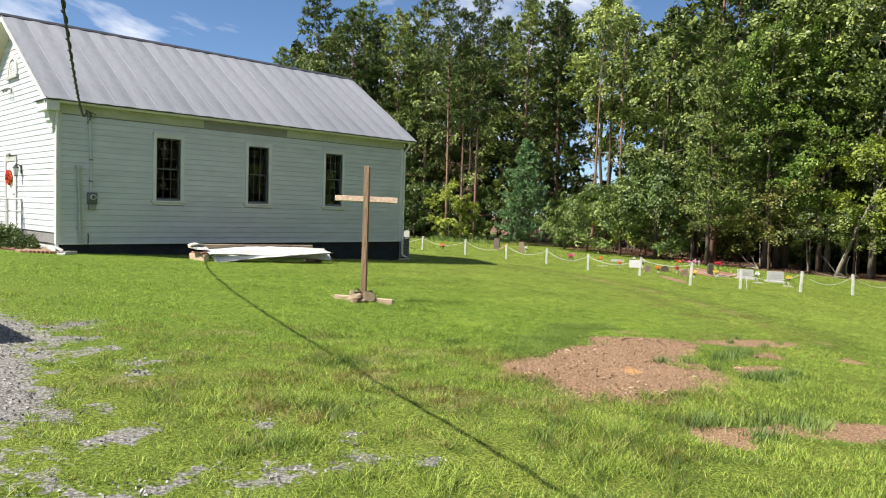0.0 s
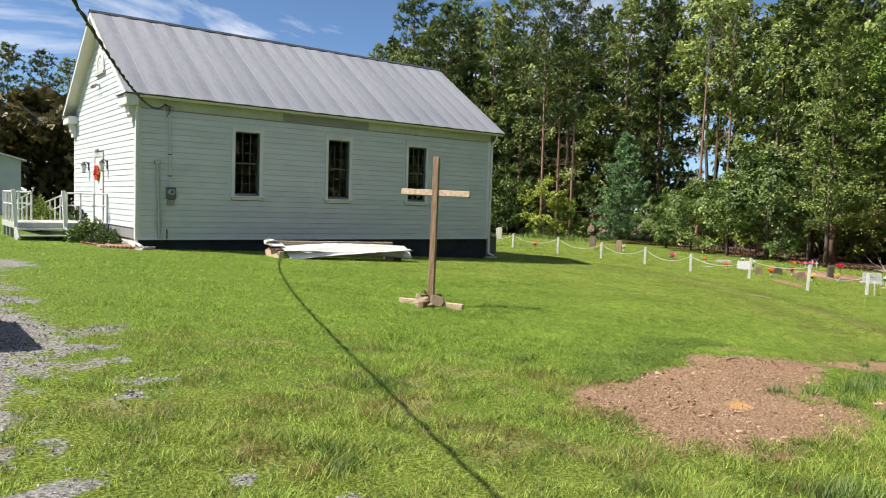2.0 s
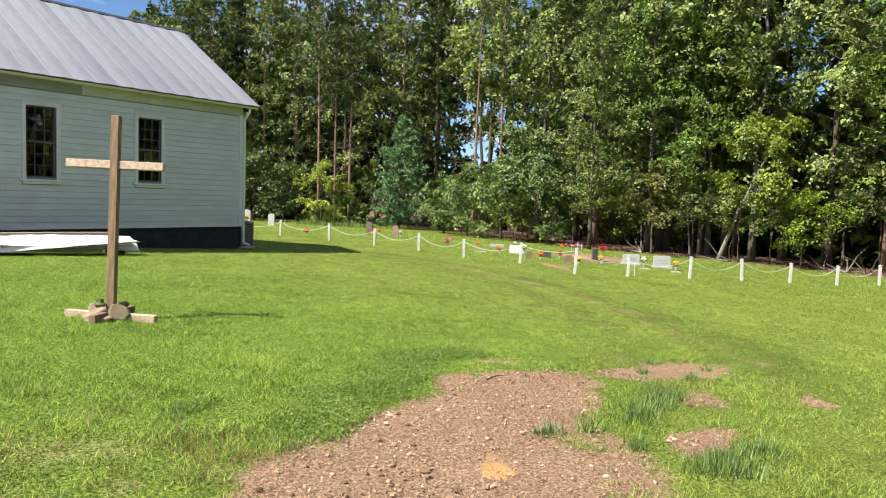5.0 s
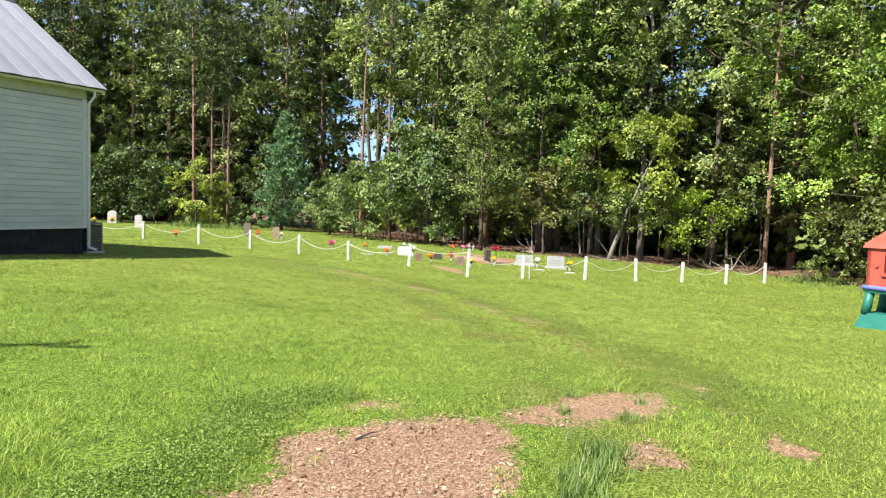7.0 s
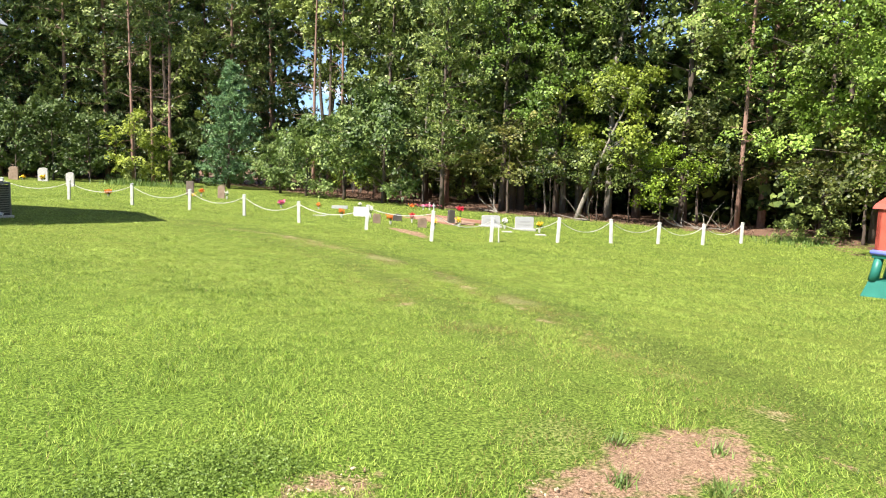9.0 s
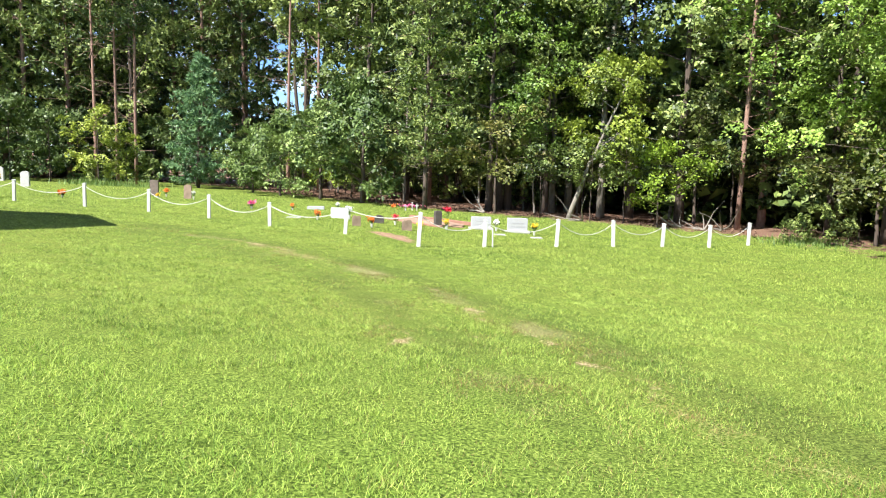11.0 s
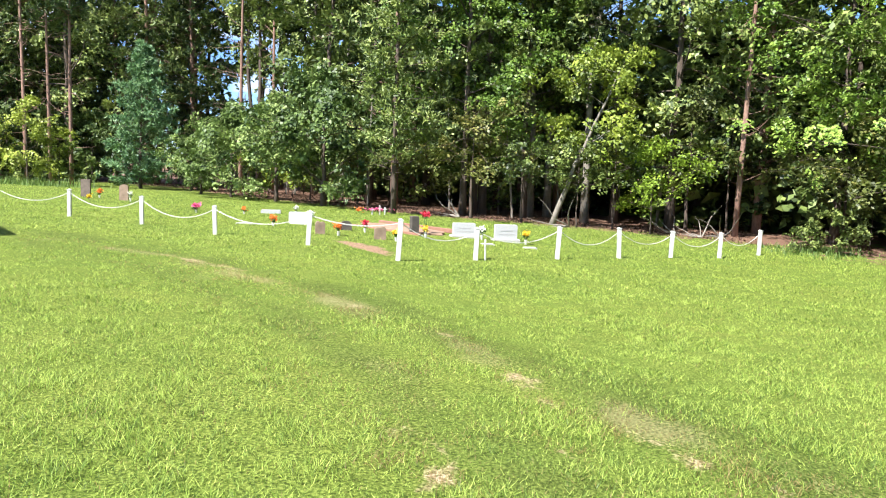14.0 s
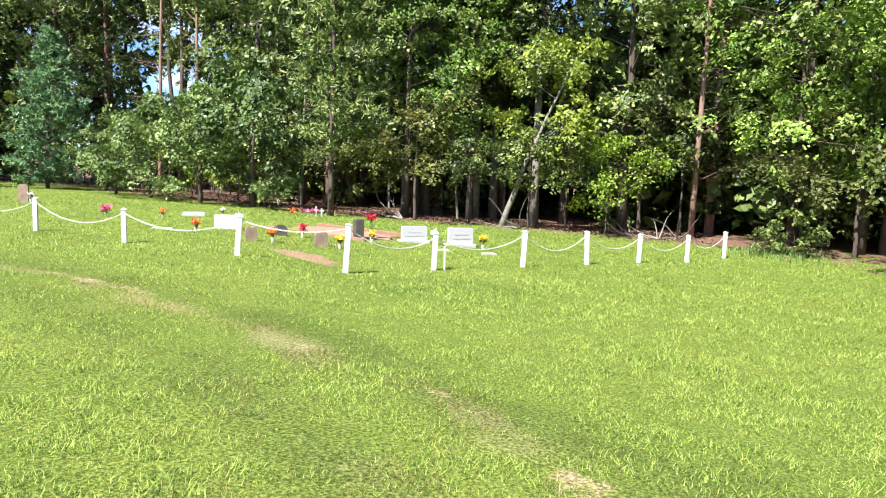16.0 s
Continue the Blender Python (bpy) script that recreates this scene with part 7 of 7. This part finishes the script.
solid("rut_grass", fast_mesh("rut_grass", blades[worn], 3, M_CLOVER), M_CLOVER, (0, 0, 0), "darker grass blades in the ruts and rank spots", "grass", kind="stuff")
rich = ~dry & ~worn & (rng.random(len(x)) < 0.85 * lushness(x, y))
solid("lush_grass", fast_mesh("lush_grass", blades[rich], 3, M_LUSH), M_LUSH, (0, 0, 0), "deep green mown grass round the church", "grass", kind="stuff")
solid("lawn_grass", fast_mesh("lawn_grass", blades[~dry & ~worn & ~rich], 3, M_GRASS), M_GRASS, (0, 0, 0), "short mown bright green grass blades", "grass", kind="stuff")
solid("dry_grass", fast_mesh("dry_grass", blades[dry], 3, M_DRY), M_DRY, (0, 0, 0), "dry straw-coloured grass blades in worn places", "grass", kind="stuff")

# coarser grass among the graves and up to the wood
n = 260000
x, y = rng.uniform(18, 41, n), rng.uniform(-21, 24, n)
bare, gravel, rut, straw, clay, litter, scar = wear(x, y)
far = np.hypot(x - 5, y + 15)
ok = (bare < 0.5) & (litter + rng.normal(size=n) * 0.12 < 0.5) & (rng.random(n) < np.clip(24 / far, 0, 1) ** 2) & ((x > 29.5) | (y > 5.5) | (rng.random(n) < 0.3))
x, y = x[ok], y[ok]
h = rng.uniform(0.02, 0.07, len(x)) * np.clip(1 + 0.5 * smooth_noise(x, y, 2.0, 45), 0.4, 1.7)
a = rng.uniform(0, 2 * math.pi, len(x))
lean_ = rng.uniform(0.2, 1.3, len(x)) * h
root = np.stack([x, y, ground(x, y) - 0.004], -1)
tip = root + np.stack([np.cos(a) * lean_, np.sin(a) * lean_, h], -1)
side_ = np.stack([-np.sin(a), np.cos(a), np.zeros(len(x))], -1) * 0.009
solid("graveyard_grass", fast_mesh("graveyard_grass", np.stack([root - side_, root + side_, tip], 1), 3, M_GRASS), M_GRASS, (0, 0, 0), "short green grass among the graves", "grass", kind="stuff")

# dark tufts standing in the bare patch
for k, (x, y, n) in enumerate(((1.68, -17.33, 50), (1.99, -17.51, 60), (2.64, -17.65, 110), (1.87, -17.95, 60), (1.74, -18.47, 110), (2.05, -18.50, 110), (3.69, -17.52, 130), (3.2, -17.62, 130), (2.95, -17.5, 90), (1.85, -18.66, 110), (2.45, -18.62, 80), (-0.75, -19.15, 110), (-0.35, -19.38, 110), (-0.15, -19.75, 120), (-0.85, -19.62, 90),
                              (-1.0, -19.1, 90), (0.0, -19.55, 90), (4.62, -16.93, 26), (5.25, -16.78, 34), (5.45, -17.38, 22), (4.75, -17.42, 30))):
    n *= 2
    c = rng.normal(size=(n, 2)) * (0.03 + 0.0009 * n / 2, 0.02 + 0.0006 * n / 2)
    a = rng.uniform(0, 2 * math.pi, n)
    h = rng.uniform(0.05, 0.12, n)
    root = np.stack([c[:, 0], c[:, 1], np.full(n, -0.005)], -1)
    tip = root + np.stack([np.cos(a) * h * 0.7, np.sin(a) * h * 0.7, h], -1)
    side_ = np.stack([-np.sin(a), np.cos(a), np.zeros(n)], -1) * 0.005
    solid("grass_tuft", fast_mesh("grass_tuft", np.stack([root - side_, root + side_, tip], 1), 3, M_TUFT), M_TUFT, (x, y, gz(x, y)), "dark green grass tuft standing in bare soil", "grass tuft", "grass tufts in the bare patch", "stuff")

# low dark clover beside the bare patch
n = 130000
x, y = rng.uniform(-0.2, 4.4, n), rng.uniform(-17.2, -14.4, n)
d = near_line(x, y, CLOVER)
ok = (d < 0.30 + 0.14 * smooth_noise(x, y, 2.5, 90) + rng.normal(size=n) * 0.10) & (wear(x, y)[0] < 0.56)
x, y = x[ok], y[ok]
c = np.stack([x, y, ground(x, y) + rng.uniform(0.015, 0.05, len(x))], -1)
solid("clover_patch", fast_mesh("clover_patch", leaves(rng, c, 0.019, 0.010, 0.3, -0.4), 4, M_CLOVER), M_CLOVER, (0, 0, 0), "low dark green clover beside the bare patch", "clover", kind="stuff")
solid("twig", Build().tube([(-0.09, -0.03, 0.012), (-0.02, 0.0, 0.022), (0.05, 0.02, 0.03), (0.11, 0.05, 0.02)], [0.009, 0.008, 0.006, 0.003], 5).tube([(-0.02, 0.0, 0.022), (-0.03, 0.05, 0.03)], [0.005, 0.002], 4), M_BARK, (2.93, -16.07, gz(2.93, -16.07)), "small dark twig lying on the wood chips", "twig", turn=-35)
# unmown weeds before the pines and bushes
wx_, wy_ = [], []
for x0, y0, sx_, n in ((39.8, 22.6, 0.9, 260), (40.6, 20.6, 0.6, 120), (39.4, 24.9, 0.8, 260), (34.6, -18.2, 0.9, 420), (35.6, -19.0, 0.8, 300)):
    wx_.append(rng.normal(size=n) * sx_ + x0)
    wy_.append(rng.normal(size=n) * sx_ * 0.8 + y0)
x, y = np.concatenate(wx_), np.concatenate(wy_)
h = rng.uniform(0.25, 0.8, len(x)) * np.where(y < 0, 0.28, 0.75)
a = rng.uniform(0, 2 * math.pi, len(x))
root = np.stack([x, y, ground(x, y) - 0.02], -1)
tip = root + np.stack([np.cos(a) * h * 0.4, np.sin(a) * h * 0.4, h], -1)
side_ = np.stack([-np.sin(a), np.cos(a), np.zeros(len(x))], -1) * 0.03
solid("tall_weeds", fast_mesh("tall_weeds", np.stack([root - side_, root + side_, tip], 1), 3, M_TUFT), M_TUFT, (0, 0, 0), "tall unmown green weeds at the wood's edge", "weeds", kind="stuff")

# pebbles on the drive
bd = Build()
rp = random.Random(8)
count = 0
while count < 1000:
    x, y = rp.uniform(-8.5, -2.6), rp.uniform(-20, -8)
    v = wear(np.array([x]), np.array([y]))[1][0]
    if v > rp.uniform(0.35, 0.8):
        s = rp.uniform(0.006, 0.016)
        bd.lump((x, y, gz(x, y) + s * 0.4), (s * rp.uniform(0.8, 1.5), s * rp.uniform(0.8, 1.4), s * 0.8), count, 0.2, (4, 3))
        count += 1
n = 60000
x, y = rng.uniform(-8.5, -2.6, n), rng.uniform(-20, -6, n)
ok = wear(x, y)[1] + rng.normal(size=n) * 0.08 > 0.54
x, y = x[ok][:16000], y[ok][:16000]
c = np.stack([x, y, ground(x, y) + rng.uniform(0.004, 0.014, len(x))], -1)
solid("crushed_stone", fast_mesh("crushed_stone", leaves(rng, c, 0.026, 0.020, 0.45, 0.0), 4, M_GRAVEL), M_GRAVEL, (0, 0, 0), "crushed grey stone chippings of the drive", "gravel", kind="stuff")
solid("drive_gravel", bd, M_GRAVEL, (0, 0, 0), "loose grey crushed gravel of the drive", "gravel", kind="stuff")
# wood chips on the bare patch
n = 15000
x, y = rng.uniform(-1.6, 4.4, n * 3), rng.uniform(-19.2, -15.2, n * 3)
v = wear(x, y)[0]
ok = (v > 0.5) & (wear(x, y)[4] < 0.45)
x, y = x[ok][:n], y[ok][:n]
c = np.stack([x, y, ground(x, y) + rng.uniform(0.004, 0.02, len(x))], -1)
size = 0.010 + 0.022 * rng.random(len(x)) ** 3
flakes = leaves(rng, c, 1.0, 0.5, 0.7, 0.0)
flakes = c[:, None, :] + (flakes - c[:, None, :]) * size[:, None, None]
solid("wood_chips", fast_mesh("wood_chips", flakes, 4, M_CHIP), M_CHIP, (0, 0, 0), "reddish-brown wood chips and grit on the bare patch", "wood chips", kind="stuff")
bd = Build()
for k in range(260):
    q = int(rng.integers(0, len(x)))
    s = rng.uniform(0.007, 0.022)
    bd.lump((x[q], y[q], gz(x[q], y[q]) + s * 0.3), (s * rng.uniform(0.8, 1.6), s * rng.uniform(0.8, 1.4), s * 0.6), k, 0.25, (6, 4), None)
solid("loose_stones", bd, M_CHIP, (0, 0, 0), "small brown stones scattered on the bare patch", "stones", kind="stuff")
